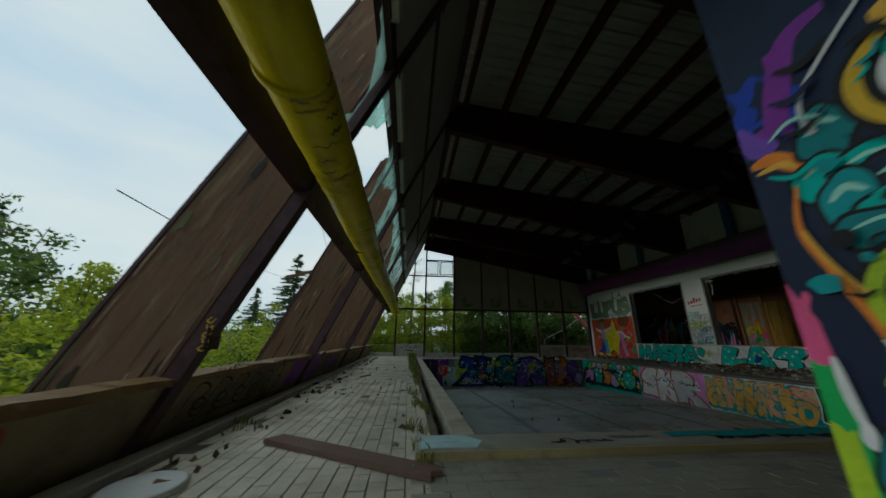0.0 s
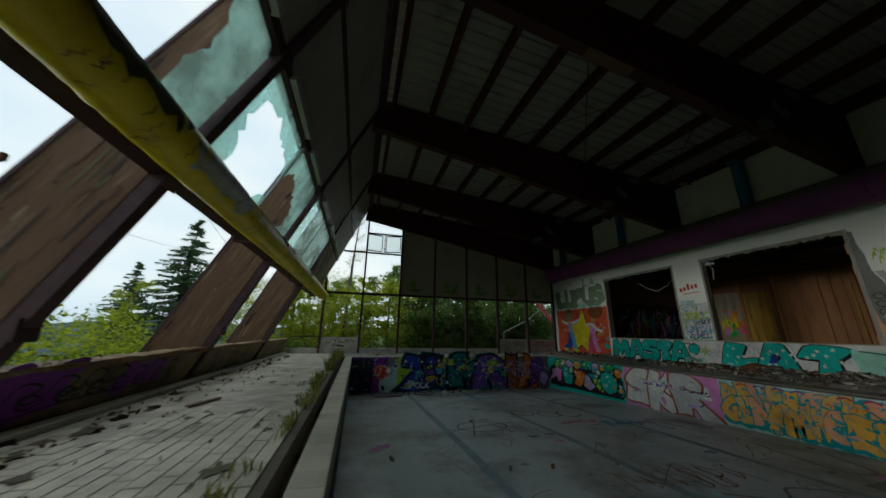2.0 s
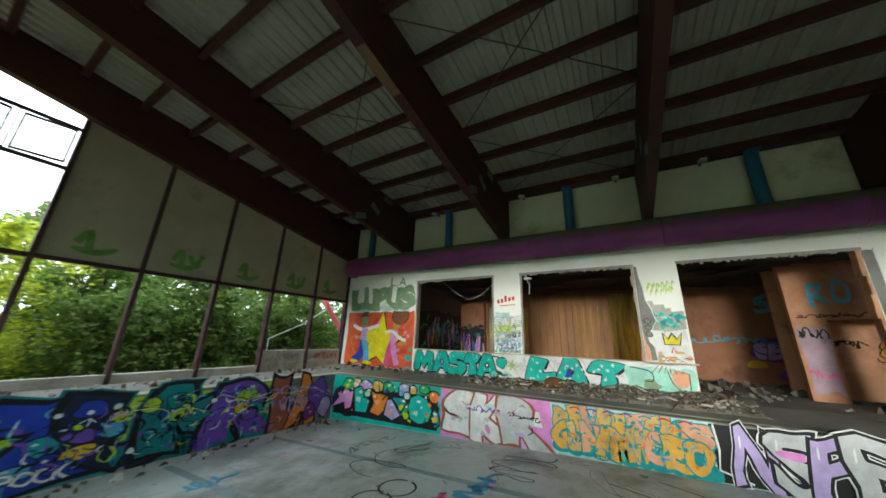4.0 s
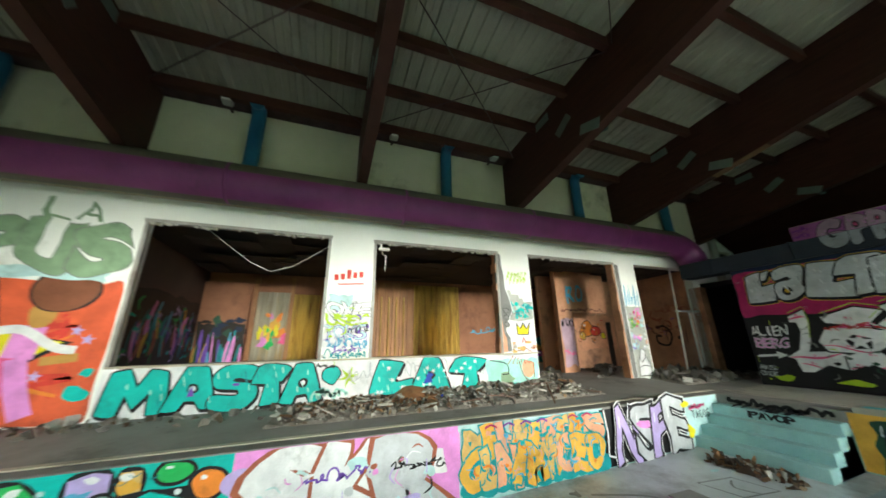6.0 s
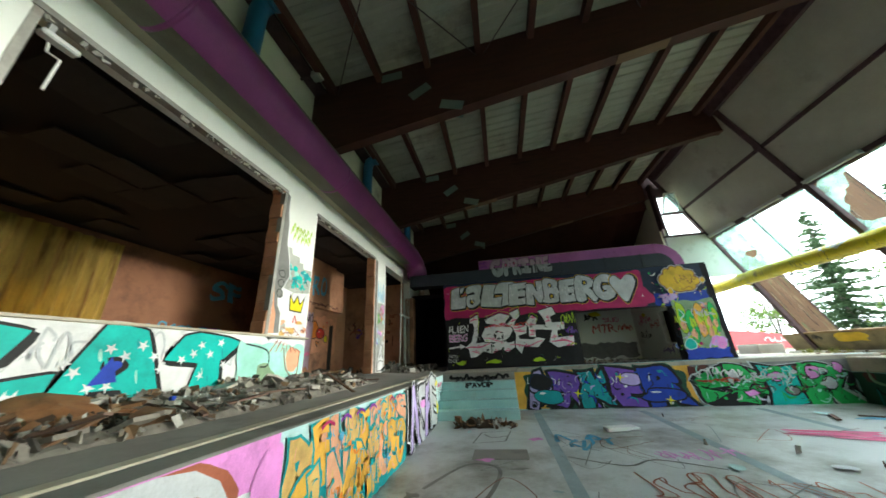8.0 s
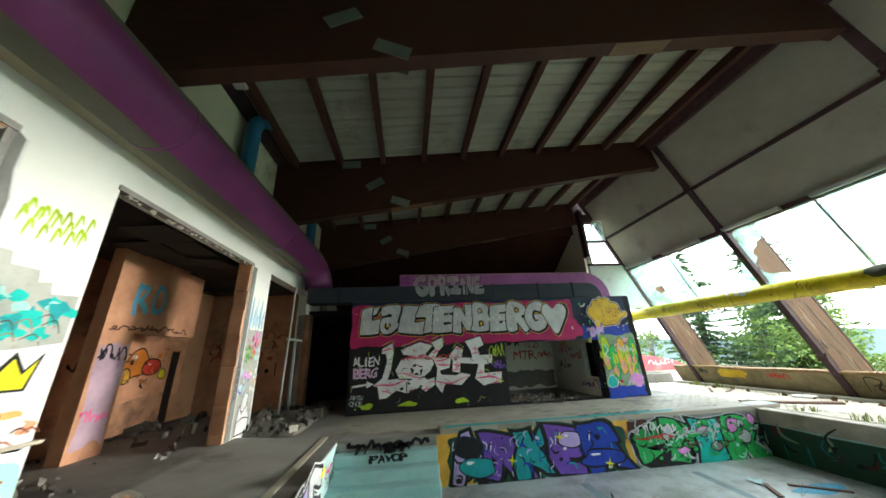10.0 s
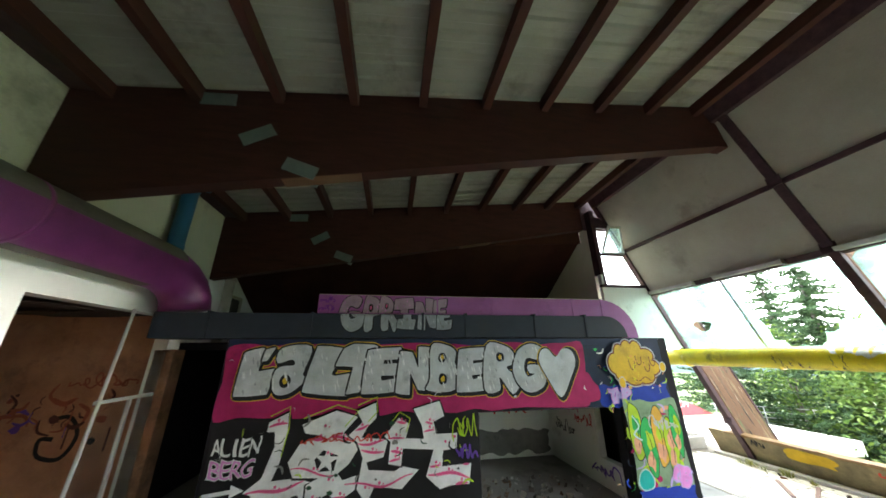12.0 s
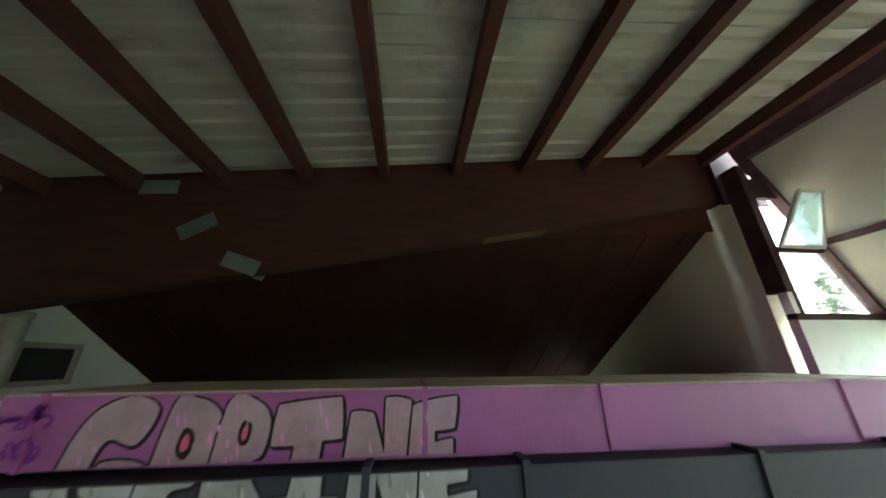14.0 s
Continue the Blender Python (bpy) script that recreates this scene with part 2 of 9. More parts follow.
M["roomceil"] = surface("dark_ceiling", (0.012, 0.010, 0.009), (0.034, 0.026, 0.022), 1.2, 0.85, 0.15)
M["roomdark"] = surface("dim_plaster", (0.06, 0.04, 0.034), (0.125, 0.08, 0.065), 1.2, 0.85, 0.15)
M["cladding"] = surface("dark_red_cladding", (0.030, 0.011, 0.008), (0.064, 0.024, 0.016), 1.5, 0.8, 0.12, stretch=(1, 1, 0.4), sheen=0.1)
M["concrete"] = surface("pale_concrete", (0.34, 0.32, 0.28), (0.52, 0.49, 0.43), 2.2, 0.85, 0.3, c=(0.16, 0.15, 0.12), stain=0.3)
M["ground"] = surface("hill_grass", (0.045, 0.07, 0.02), (0.10, 0.13, 0.04), 0.6, 0.95, 0.3, c=(0.12, 0.10, 0.06), stain=0.3)
M["metal"] = surface("grey_metal", (0.30, 0.31, 0.31), (0.5, 0.51, 0.5), 3.0, 0.45, 0.05, metal=0.6)
M["rust"] = surface("rusty_flashing", (0.07, 0.035, 0.015), (0.24, 0.14, 0.05), 6.0, 0.75, 0.3, c=(0.30, 0.26, 0.17), stain=0.4, stain_scale=3.0)
M["lampbody"] = surface("grey_lamp_body", (0.30, 0.30, 0.29), (0.48, 0.48, 0.46), 3.0, 0.4, 0.05, c=(0.14, 0.13, 0.12), stain=0.3)
M["dirt"] = surface("dark_mould", (0.030, 0.032, 0.014), (0.075, 0.07, 0.025), 6.0, 0.7, 0.3)
M["silver"] = surface("torn_foil", (0.34, 0.36, 0.30), (0.62, 0.64, 0.58), 14.0, 0.4, 0.5, metal=0.4, c=(0.25, 0.22, 0.04), stain=0.5, stain_scale=8.0)
M["board"] = surface("brown_board", (0.10, 0.055, 0.04), (0.20, 0.12, 0.09), 3.0, 0.8, 0.3, stretch=(1, 4, 4))
M["rubble"] = surface("grey_rubble", (0.10, 0.09, 0.075), (0.27, 0.245, 0.21), 5.0, 0.9, 0.4, c=(0.09, 0.06, 0.035), stain=0.4, stain_scale=3.0)
M["rustpile"] = surface("rotten_leaves", (0.09, 0.035, 0.012), (0.27, 0.115, 0.042), 9.0, 0.95, 0.6, c=(0.20, 0.17, 0.12), stain=0.3, stain_scale=5.0)
M["red"] = surface("red_terrace_paint", (0.34, 0.045, 0.06), (0.52, 0.10, 0.11), 1.5, 0.7, 0.1, c=(0.45, 0.25, 0.22), stain=0.3)
M["bark"] = surface("bark", (0.07, 0.06, 0.05), (0.18, 0.16, 0.14), 8.0, 0.9, 0.4)
M["moss"] = surface("weeds", (0.06, 0.075, 0.015), (0.16, 0.17, 0.05), 8.0, 0.9, 0.2)


def leafy(name, a, b):
    """Leaves: two greens that differ from leaf to leaf, with some light coming through."""
    m = bpy.data.materials.new(name)
    m.use_nodes = True
    n, l = m.node_tree.nodes, m.node_tree.links
    bsdf, out = n["Principled BSDF"], n["Material Output"]
    geo = n.new("ShaderNodeNewGeometry")
    ramp = n.new("ShaderNodeValToRGB")
    ramp.color_ramp.elements[0].color, ramp.color_ramp.elements[1].color = (*a, 1), (*b, 1)
    l.new(geo.outputs["Random Per Island"], ramp.inputs["Fac"])
    l.new(ramp.outputs["Color"], bsdf.inputs["Base Color"])
    bsdf.inputs["Roughness"].default_value = 0.6
    thin = n.new("ShaderNodeBsdfTranslucent")
    l.new(ramp.outputs["Color"], thin.inputs["Color"])
    mix = n.new("ShaderNodeMixShader")
    mix.inputs[0].default_value = 0.5
    l.new(bsdf.outputs[0], mix.inputs[1])
    l.new(thin.outputs[0], mix.inputs[2])
    l.new(mix.outputs[0], out.inputs["Surface"])
    return m


# yellow-green copy raised in colour to stand for backlit leaves
M["leaf_lit"] = leafy("lit_leaves", (0.17, 0.26, 0.014), (0.56, 0.60, 0.045))
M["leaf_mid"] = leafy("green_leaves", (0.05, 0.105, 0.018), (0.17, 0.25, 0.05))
M["needle"] = leafy("conifer_needles", (0.030, 0.068, 0.028), (0.10, 0.17, 0.07))
M["weed"] = leafy("weed_blades", (0.10, 0.13, 0.02), (0.32, 0.31, 0.07))


def pane(name, tint, see, milky, crack):
    """Glass: clear in the main, with gloss, a milky veil and a web of cracks."""
    m = bpy.data.materials.new(name)
    m.use_nodes = True
    n, l = m.node_tree.nodes, m.node_tree.links
    n.clear()
    out = n.new("ShaderNodeOutputMaterial")
    clear = n.new("ShaderNodeBsdfTransparent")
    clear.inputs["Color"].default_value = (*tint, 1)
    gloss = n.new("ShaderNodeBsdfGlossy")
    gloss.inputs["Roughness"].default_value = 0.08
    veil = n.new("ShaderNodeBsdfTranslucent")
    veil.inputs["Color"].default_value = (*milky, 1)
    white = n.new("ShaderNodeBsdfDiffuse")
    white.inputs["Color"].default_value = (*milky, 1)
    geo = n.new("ShaderNodeNewGeometry")
    webs = n.new("ShaderNodeTexVoronoi")
    webs.feature = "DISTANCE_TO_EDGE"
    webs.inputs["Scale"].default_value = 24.0
    spots = n.new("ShaderNodeTexNoise")
    spots.inputs["Scale"].default_value, spots.inputs["Detail"].default_value = 2.2, 7.0
    l.new(geo.outputs["Position"], webs.inputs["Vector"])
    l.new(geo.outputs["Position"], spots.inputs["Vector"])
    line = n.new("ShaderNodeMapRange")
    line.inputs["From Min"].default_value, line.inputs["From Max"].default_value = 0.0, 0.05
    line.inputs["To Min"].default_value, line.inputs["To Max"].default_value = crack, 0.0
    l.new(webs.outputs["Distance"], line.inputs["Value"])
    patch = n.new("ShaderNodeMapRange")
    patch.inputs["From Min"].default_value, patch.inputs["From Max"].default_value = 0.38, 0.68
    patch.inputs["To Min"].default_value, patch.inputs["To Max"].default_value = see * 0.35, min(see * 1.6, 0.85)
    l.new(spots.outputs["Fac"], patch.inputs["Value"])
    most = n.new("ShaderNodeMath")
    most.operation = "MAXIMUM"
    l.new(line.outputs["Result"], most.inputs[0])
    l.new(patch.outputs["Result"], most.inputs[1])
    mix1, mix2, mix3 = n.new("ShaderNodeMixShader"), n.new("ShaderNodeMixShader"), n.new("ShaderNodeMixShader")
    mix1.inputs[0].default_value = 0.35
    l.new(veil.outputs[0], mix1.inputs[1])
    l.new(white.outputs[0], mix1.inputs[2])
    l.new(most.outputs[0], mix2.inputs[0])
    l.new(clear.outputs[0], mix2.inputs[1])
    l.new(mix1.outputs[0], mix2.inputs[2])
    mix3.inputs[0].default_value = 0.06
    l.new(mix2.outputs[0], mix3.inputs[1])
    l.new(gloss.outputs[0], mix3.inputs[2])
    l.new(mix3.outputs[0], out.inputs["Surface"])
    return m


M["glass"] = pane("shattered_green_glass", (0.68, 0.89, 0.85), 0.42, (0.56, 0.77, 0.73), 0.34)
M["intactglass"] = pane("milky_green_glass", (0.80, 0.95, 0.93), 0.30, (0.68, 0.86, 0.84), 0.22)
M["clearglass"] = pane("window_glass", (0.93, 0.96, 0.95), 0.04, (0.7, 0.75, 0.75), 0.0)
M["plate"] = surface("grey_green_plate", (0.10, 0.14, 0.13), (0.18, 0.23, 0.21), 3.0, 0.5, 0.05, metal=0.3)
M["whitepaint"] = surface("white_paint", (0.62, 0.62, 0.60), (0.80, 0.80, 0.78), 2.0, 0.5, 0.05)
M["framegrey"] = surface("grey_frame", (0.22, 0.21, 0.19), (0.40, 0.38, 0.35), 4.0, 0.5, 0.1, c=(0.12, 0.07, 0.05), stain=0.4)
M["darktile"] = surface("dark_ceiling_tile", (0.022, 0.018, 0.016), (0.055, 0.045, 0.04), 2.0, 0.9, 0.15)
# distance haze mixed into the hills' base colour
M["hill"] = surface("haze_tinted_woods", (0.12, 0.165, 0.18), (0.18, 0.23, 0.25), 0.05, 0.95, 0.0, grain=0.6)
M["terrace"] = surface("worn_terrace", (0.40, 0.385, 0.34), (0.60, 0.58, 0.53), 1.2, 0.85, 0.25, c=(0.16, 0.15, 0.07), stain=0.4)
M["leafmould"] = surface("leaf_mould", (0.055, 0.032, 0.016), (0.17, 0.085, 0.035), 6.0, 0.95, 0.3)
M["palebits"] = surface("pale_plaster_bits", (0.16, 0.145, 0.12), (0.50, 0.47, 0.41), 4.0, 0.9, 0.3)


def bits(name, stops, rough=0.9):
    """Broken pieces whose colour differs from piece to piece, with grain."""
    m = surface(name, (0.5, 0.5, 0.5), (1.0, 1.0, 1.0), 6.0, rough, 0.4)
    n, l = m.node_tree.nodes, m.node_tree.links
    bsdf = n["Principled BSDF"]
    geo = n.new("ShaderNodeNewGeometry")
    ramp = n.new("ShaderNodeValToRGB")
    ramp.color_ramp.interpolation = "CONSTANT"
    while len(ramp.color_ramp.elements) < len(stops):
        ramp.color_ramp.elements.new(0.5)
    for k, (e, c) in enumerate(zip(ramp.color_ramp.elements, stops)):
        e.position, e.color = k / len(stops), (*c, 1)
    l.new(geo.outputs["Random Per Island"], ramp.inputs["Fac"])
    mix = n.new("ShaderNodeMix")
    mix.data_type, mix.blend_type = "RGBA", "MULTIPLY"
    mix.inputs[0].default_value = 1.0
    l.new(bsdf.inputs["Base Color"].links[0].from_socket, mix.inputs[6])
    l.new(ramp.outputs["Color"], mix.inputs[7])
    l.new(mix.outputs[2], bsdf.inputs["Base Color"])
    return m


M["greybits"] = bits("grey_rubble_bits", [(0.09, 0.08, 0.065), (0.22, 0.20, 0.17), (0.15, 0.13, 0.10), (0.30, 0.28, 0.25), (0.07, 0.06, 0.05), (0.16, 0.15, 0.14), (0.42, 0.40, 0.36), (0.12, 0.08, 0.05), (0.22, 0.20, 0.17), (0.09, 0.08, 0.07)])
M["brownbits"] = bits("rotten_wood_bits", [(0.10, 0.045, 0.018), (0.22, 0.11, 0.045), (0.06, 0.035, 0.02), (0.16, 0.075, 0.03), (0.30, 0.22, 0.14), (0.04, 0.03, 0.02)])
M["mixbits"] = bits("pale_plaster_shards", [(0.46, 0.43, 0.37), (0.12, 0.10, 0.08), (0.30, 0.27, 0.22), (0.20, 0.12, 0.06), (0.55, 0.53, 0.48), (0.08, 0.07, 0.055), (0.25, 0.23, 0.2)])

# ---- the hall: deck, basin, walls, roof ----
PX0, PX1, PY0, PY1 = 1.83, 10.20, 3.81, 16.36       # the empty basin's inner faces
EX, NY, AY = 12.07, 18.25, 1.46                     # east wall, north wall, painted block's face
TRUSS_Y = (18.05, 15.0, 11.1, 7.22, 3.36, -0.5)


def pool_z(y):
    return -0.82 - 0.15 * max(y - 4, 0) / 5.6 if y < 9.6 else -0.97 - 0.31 * (y - 9.6) / 6.8


ground = bmesh.new()
gx = [-1500, -400, -120, -50, -25, -14, -8, -4, -1.5, 3, 12, 20, 40, 120, 500, 1500]
gy = [-1500, -400, -100, -40, -20, -12, -7, -2, 4, 10, 16, 20, 26, 34, 50, 120, 400, 1500]
def ground_z(x, y):
    d = max(-3.0 - x, 0.0)
    e = max(y - 19.5, 0.0)
    return -0.35 - min(d * 0.28, 9.0) - min(e * 0.16, 4.0) + 0.25 * noise.noise((x * 0.2, y * 0.2, 3.0))
gv = [[ground.verts.new((x, y, -2.2 if -1.5 <= x <= 20 and -7 <= y <= 18 else ground_z(x, y))) for y in gy] for x in gx]
for i in range(len(gx) - 1):
    for j in range(len(gy) - 1):
        ground.faces.new((gv[i][j], gv[i + 1][j], gv[i + 1][j + 1], gv[i][j + 1]))
structure(part("ground", ground, M["ground"]), "rough grassy hillside falling away outside the hall", "ground")

# decks: a slab round the basin, with a gutter along the basin's west rim
deck_w = structure(part("floor", boxes((-1.35, 1.47, -7.0, NY, -0.30, -0.012)), M["joint"]), "cream tiled pool deck with dirty joints and stains", "floor")
structure(part("floor", boxes((1.47, 1.60, 3.45, NY - 1.7, -0.35, -0.26)), M["joint"]), "dark open gutter filled with dirt beside the rim", "gutter")
south = structure(part("floor", boxes((1.47, 17.5, -7.0, 3.42, -0.30, 0.0)), M["deck"]), "dusty grey concrete deck", "floor")
structure(part("floor", boxes((1.47, EX, PY1 + 0.3, NY, -0.30, -0.004)), M["deck"]), "dusty concrete deck strewn with debris", "floor")
bm = bmesh.new()
prism(bm, [(10.55, -0.3), (10.55, 0.0), (EX, 0.10), (EX + 5.4, 0.10), (EX + 5.4, -0.3)], "y", 3.42, PY1 + 0.3)
prism(bm, [(10.55, -0.3), (10.55, -0.004), (EX, 0.096), (EX, -0.3)], "y", PY1 + 0.3, NY)
structure(part("floor", bm, M["deck"]), "grey concrete deck rising gently to the wall", "floor")
# rims
structure(part("trim", boxes((1.60, PX0, 3.81, PY1, -0.25, 0.012), bevel=0.01), M["rim"]), "worn cream tiled basin rim", "pool rim")
structure(part("trim", boxes((PX1, 10.44, 3.81, PY1, -0.25, 0.004), bevel=0.01), M["deck"]), "grey concrete basin rim", "pool rim")
structure(part("trim", boxes((10.44, 10.55, 3.42, PY1 + 0.3, -0.25, 0.012), bevel=0.008), M["rim"]), "pale edging strip in the concrete deck", "pool rim")
structure(part("trim", boxes((1.60, PX1 + 0.24, PY1, PY1 + 0.3, -0.25, 0.004), bevel=0.01), M["rim"]), "chipped concrete rim along the deep end", "pool rim")
kerb = structure(part("trim", boxes((1.22, 8.40, 3.42, PY0, -0.25, 0.075), bevel=0.012), M["dulltile"]), "low raised kerb with painted top at the shallow end", "pool rim")
part("kerb_face", boxes((1.22, 8.40, 3.405, 3.42, 0.0, 0.066)), M["ochre"], kerb, "yellowed kerb side")
structure(part("trim", boxes((8.40, 10.44, 3.42, PY0, -0.25, 0.004), bevel=0.01), M["deck"]), "concrete rim above the basin steps", "pool rim")
# basin
bm = bmesh.new()
ys = [PY0, 5.5, 7.5, 9.6, 12, 14.2, PY1]
for a, b in zip(ys, ys[1:]):
    va = [bm.verts.new(p) for p in ((PX0, a, pool_z(a)), (PX1, a, pool_z(a)), (PX1, b, pool_z(b)), (PX0, b, pool_z(b)))]
    bm.faces.new(va)
pool_floor = structure(part("floor", bm, M["pool"]), "pale blue-grey painted floor of the empty pool, worn and stained", "pool floor")
basin_w = structure(part("wall_basin_west", boxes((PX0 - 0.2, PX0, PY0 - 0.2, PY1 + 0.2, -1.6, -0.26)), M["poolwall"]), "painted west wall of the empty pool", "pool wall")
part("upper_band", boxes((PX0 - 0.2, PX0 - 0.002, PY0, PY1, -0.26, -0.25)), M["poolwall"], basin_w)
basin_e = structure(part("wall_basin_east", boxes((PX1, PX1 + 0.2, PY0 - 0.2, PY1 + 0.2, -1.6, -0.25)), M["poolwall"]), "graffiti-covered east wall of the empty pool", "pool wall")
basin_n = structure(part("wall_basin_north", boxes((PX0, PX1, PY1, PY1 + 0.2, -1.6, -0.25)), M["poolwall"]), "graffiti-covered wall at the deep end of the pool", "pool wall")
basin_s = structure(part("wall_basin_south", boxes((PX0, PX1, PY0 - 0.2, PY0, -1.6, -0.25)), M["poolwall"]), "graffiti-covered wall at the shallow end of the pool", "pool wall")
# steps into the basin
steps = group_of("pool_steps", (9.34, PY0, -0.82), "pale blue painted concrete pool steps with chipped treads", "steps")
for k in range(4):
    y1 = PY0 + 0.24 * (k + 1)
    z1 = -0.165 * (k + 1)
    ob = part("step", boxes((8.48, PX1 - 0.004, PY0 + 0.004, y1, -0.9, z1), bevel=0.012), M["poolwall"])
    ob.parent = steps
    ob.matrix_parent_inverse = Matrix.Translation(steps.location).inverted()

# east wall with its openings
OPEN_E = ((11.60, 14.62, 0.84), (7.70, 10.72, 0.84), (3.79, 6.77, 0.0), (0.34, 2.95, 0.0))
TOP_E = 3.26
bm = bmesh.new()
y = -7.0
for y0, y1, sill in sorted(OPEN_E):
    box(bm, EX, EX + 0.25, y, y0, 0.0, TOP_E)
    if sill:
        box(bm, EX, EX + 0.25, y0, y1, 0.0, sill)
    y = y1
box(bm, EX, EX + 0.25, y, NY + 0.2, 0.0, TOP_E)
box(bm, EX, EX + 0.25, -7.0, NY + 0.2, TOP_E, 3.80)
wall_east = structure(part("wall_east", bm, M["white"]), "white painted wall with broken-out openings and graffiti", "wall")
structure(part("wall_east_upper", boxes((EX + 0.02, EX + 0.27, -0.45, NY + 0.2, 3.80, 6.2)), M["cream"]), "cream upper wall behind the ducts", "wall")

structure(part("wall_east_end", boxes((EX + 0.02, EX + 0.27, -7.0, -0.45, 3.80, 6.2)), M["white"]), "white end of the east wall behind the block", "wall")
# roof: ribbed sheets on purlins and deep beams
verts, faces = [], []
prof = ((0.0, 0.0), (0.10, 0.0), (0.13, 0.034), (0.22, 0.034), (0.25, 0.0))
y = -0.6
line = []
while y < NY + 0.3:
    for dy, dz in prof[:-1]:
        line.append((y + dy, dz))
    y += 0.25
for x in (2.02, EX + 0.02):
    verts += [(x, yy, roof_z(x) + dz + 0.012) for yy, dz in line]
verts += [(x, yy, z + 0.2) for x, yy, z in verts]
n = len(line)
faces += [(i, i + 1, n + i + 1, n + i) for i in range(n - 1)]
faces += [(2 * n, 3 * n - 1, 4 * n - 1, 3 * n)]
structure(raw("ceiling", verts, faces, M["roof"]), "pale ribbed metal roof sheets, stained with age", "ceiling")
bm = bmesh.new()
for k in range(10):
    x = 11.63 - 1.03 * k
    box(bm, x - 0.06, x + 0.06, -0.6, NY, roof_z(x) - 0.20, roof_z(x) + 0.01)
structure(part("ceiling", bm, M["beam"]), "dark brown timber purlins under the roof", "ceiling")
for ty in TRUSS_Y:
    bm = bmesh.new()
    xs = [EX + 0.0, 9.0, 6.0, 3.4, 2.05, 1.85]
    low = [(x, truss_z(x) if x < 12 else 4.22) for x in xs]
    prism(bm, low + [(2.0, roof_z(2.0) + 0.05), (EX, roof_z(EX) + 0.05)], "y", ty - 0.1, ty + 0.1)
    ob = part("roof_beam", bm, M["beam"])
    tagged(ob, "deep dark brown laminated roof beam with metal plates", "beam", "roof beams")
    a, b = (8.35, 9.35) if ty == 3.36 else (5.2, 6.1)
    part("bare_edge", prism(bmesh.new(), [(a, truss_z(a) - 0.016), (b, truss_z(b) - 0.016), (b, truss_z(b) - 0.003), (a, truss_z(a) - 0.003)], "y", ty - 0.098, ty + 0.098), M["rawwood"], ob, "bare pale wood on the beam's lower edge")

# upper part of the leaning front: opaque panels above the glass
front = bmesh.new()
prism(front, [(slant(4.05), 4.05), (slant(6.9), 6.9), (slant(6.9) - 0.14, 6.96), (slant(4.05) - 0.14, 4.05)], "y", -0.14, NY)
wall_west = structure(part("wall_west", front, M["panel"]), "beige leaning panels above the broken glass front", "wall")
# parapet under the glass
bm = bmesh.new()
prism(bm, [(slant(0.0), 0.0), (slant(0.57), 0.57), (slant(0.57) - 0.13, 0.59), (slant(0.0) - 0.16, -0.4), (slant(-0.4), -0.4)], "y", -0.9, NY)
parapet = structure(part("wall_parapet", bm, M["parapet"]), "dirty leaning parapet with graffiti and a rusty top edge", "wall")
structure(part("baseboard", boxes((-0.95, -0.78, -0.9, NY, -0.1, 0.05), bevel=0.012), M["concrete"]), "low concrete kerb along the foot of the parapet", "baseboard")

# north wall
NX = [0.42, 2.05, 3.73, 5.40, 7.07, 8.74, 10.41]
bm = bmesh.new()
for a, b in zip([-0.9] + NX, NX + [EX]):
    box(bm, a + 0.03, b - 0.03, NY, NY + 0.18, -0.3, 0.20)
base_n = structure(part("wall_north", bm, M["concrete"]), "low concrete base under the north windows", "wall")
for a, b in ((NX[0], NX[1]), (8.74, 10.41), (10.41, EX), (7.07, 8.74)):
    if a != 7.07:
        part("infill_panel", boxes((a + 0.05, b - 0.05, NY + 0.02, NY + 0.12, 0.2, 0.66), bevel=0.01), M["concrete"], base_n, "pale concrete infill panel with scribbles")
bm = bmesh.new()
for a, b in zip(NX[2:], NX[3:] + [EX]):
    prism(bm, [(a + 0.04, 2.62), (b - 0.04, 2.62), (b - 0.04, truss_z(b) + 0.3), (a + 0.04, truss_z(a) + 0.3)], "y", NY + 0.02, NY + 0.1)
upper_n = structure(part("wall_north_upper", bm, M["gpanel"]), "grey-beige panels between steel posts", "wall")
for x in NX + [EX - 0.06]:
    top = min(truss_z(x) + 0.2, (x + 1.03) / 0.45)
    part("steel_post", boxes((x - 0.045, x + 0.045, NY - 0.04, NY + 0.14, 0.0, top)), M["steel"], base_n)
part("steel_rail", boxes((slant(2.58), EX, NY - 0.03, NY + 0.1, 2.53, 2.62)), M["steel"], base_n)
part("steel_rail", boxes((slant(0.68), NX[0], NY + 0.0, NY + 0.06, 0.66, 0.70)), M["steel"], base_n)
part("steel_rail", boxes((slant(4.55), NX[2], NY - 0.01, NY + 0.08, 4.50, 4.57)), M["steel"], base_n)

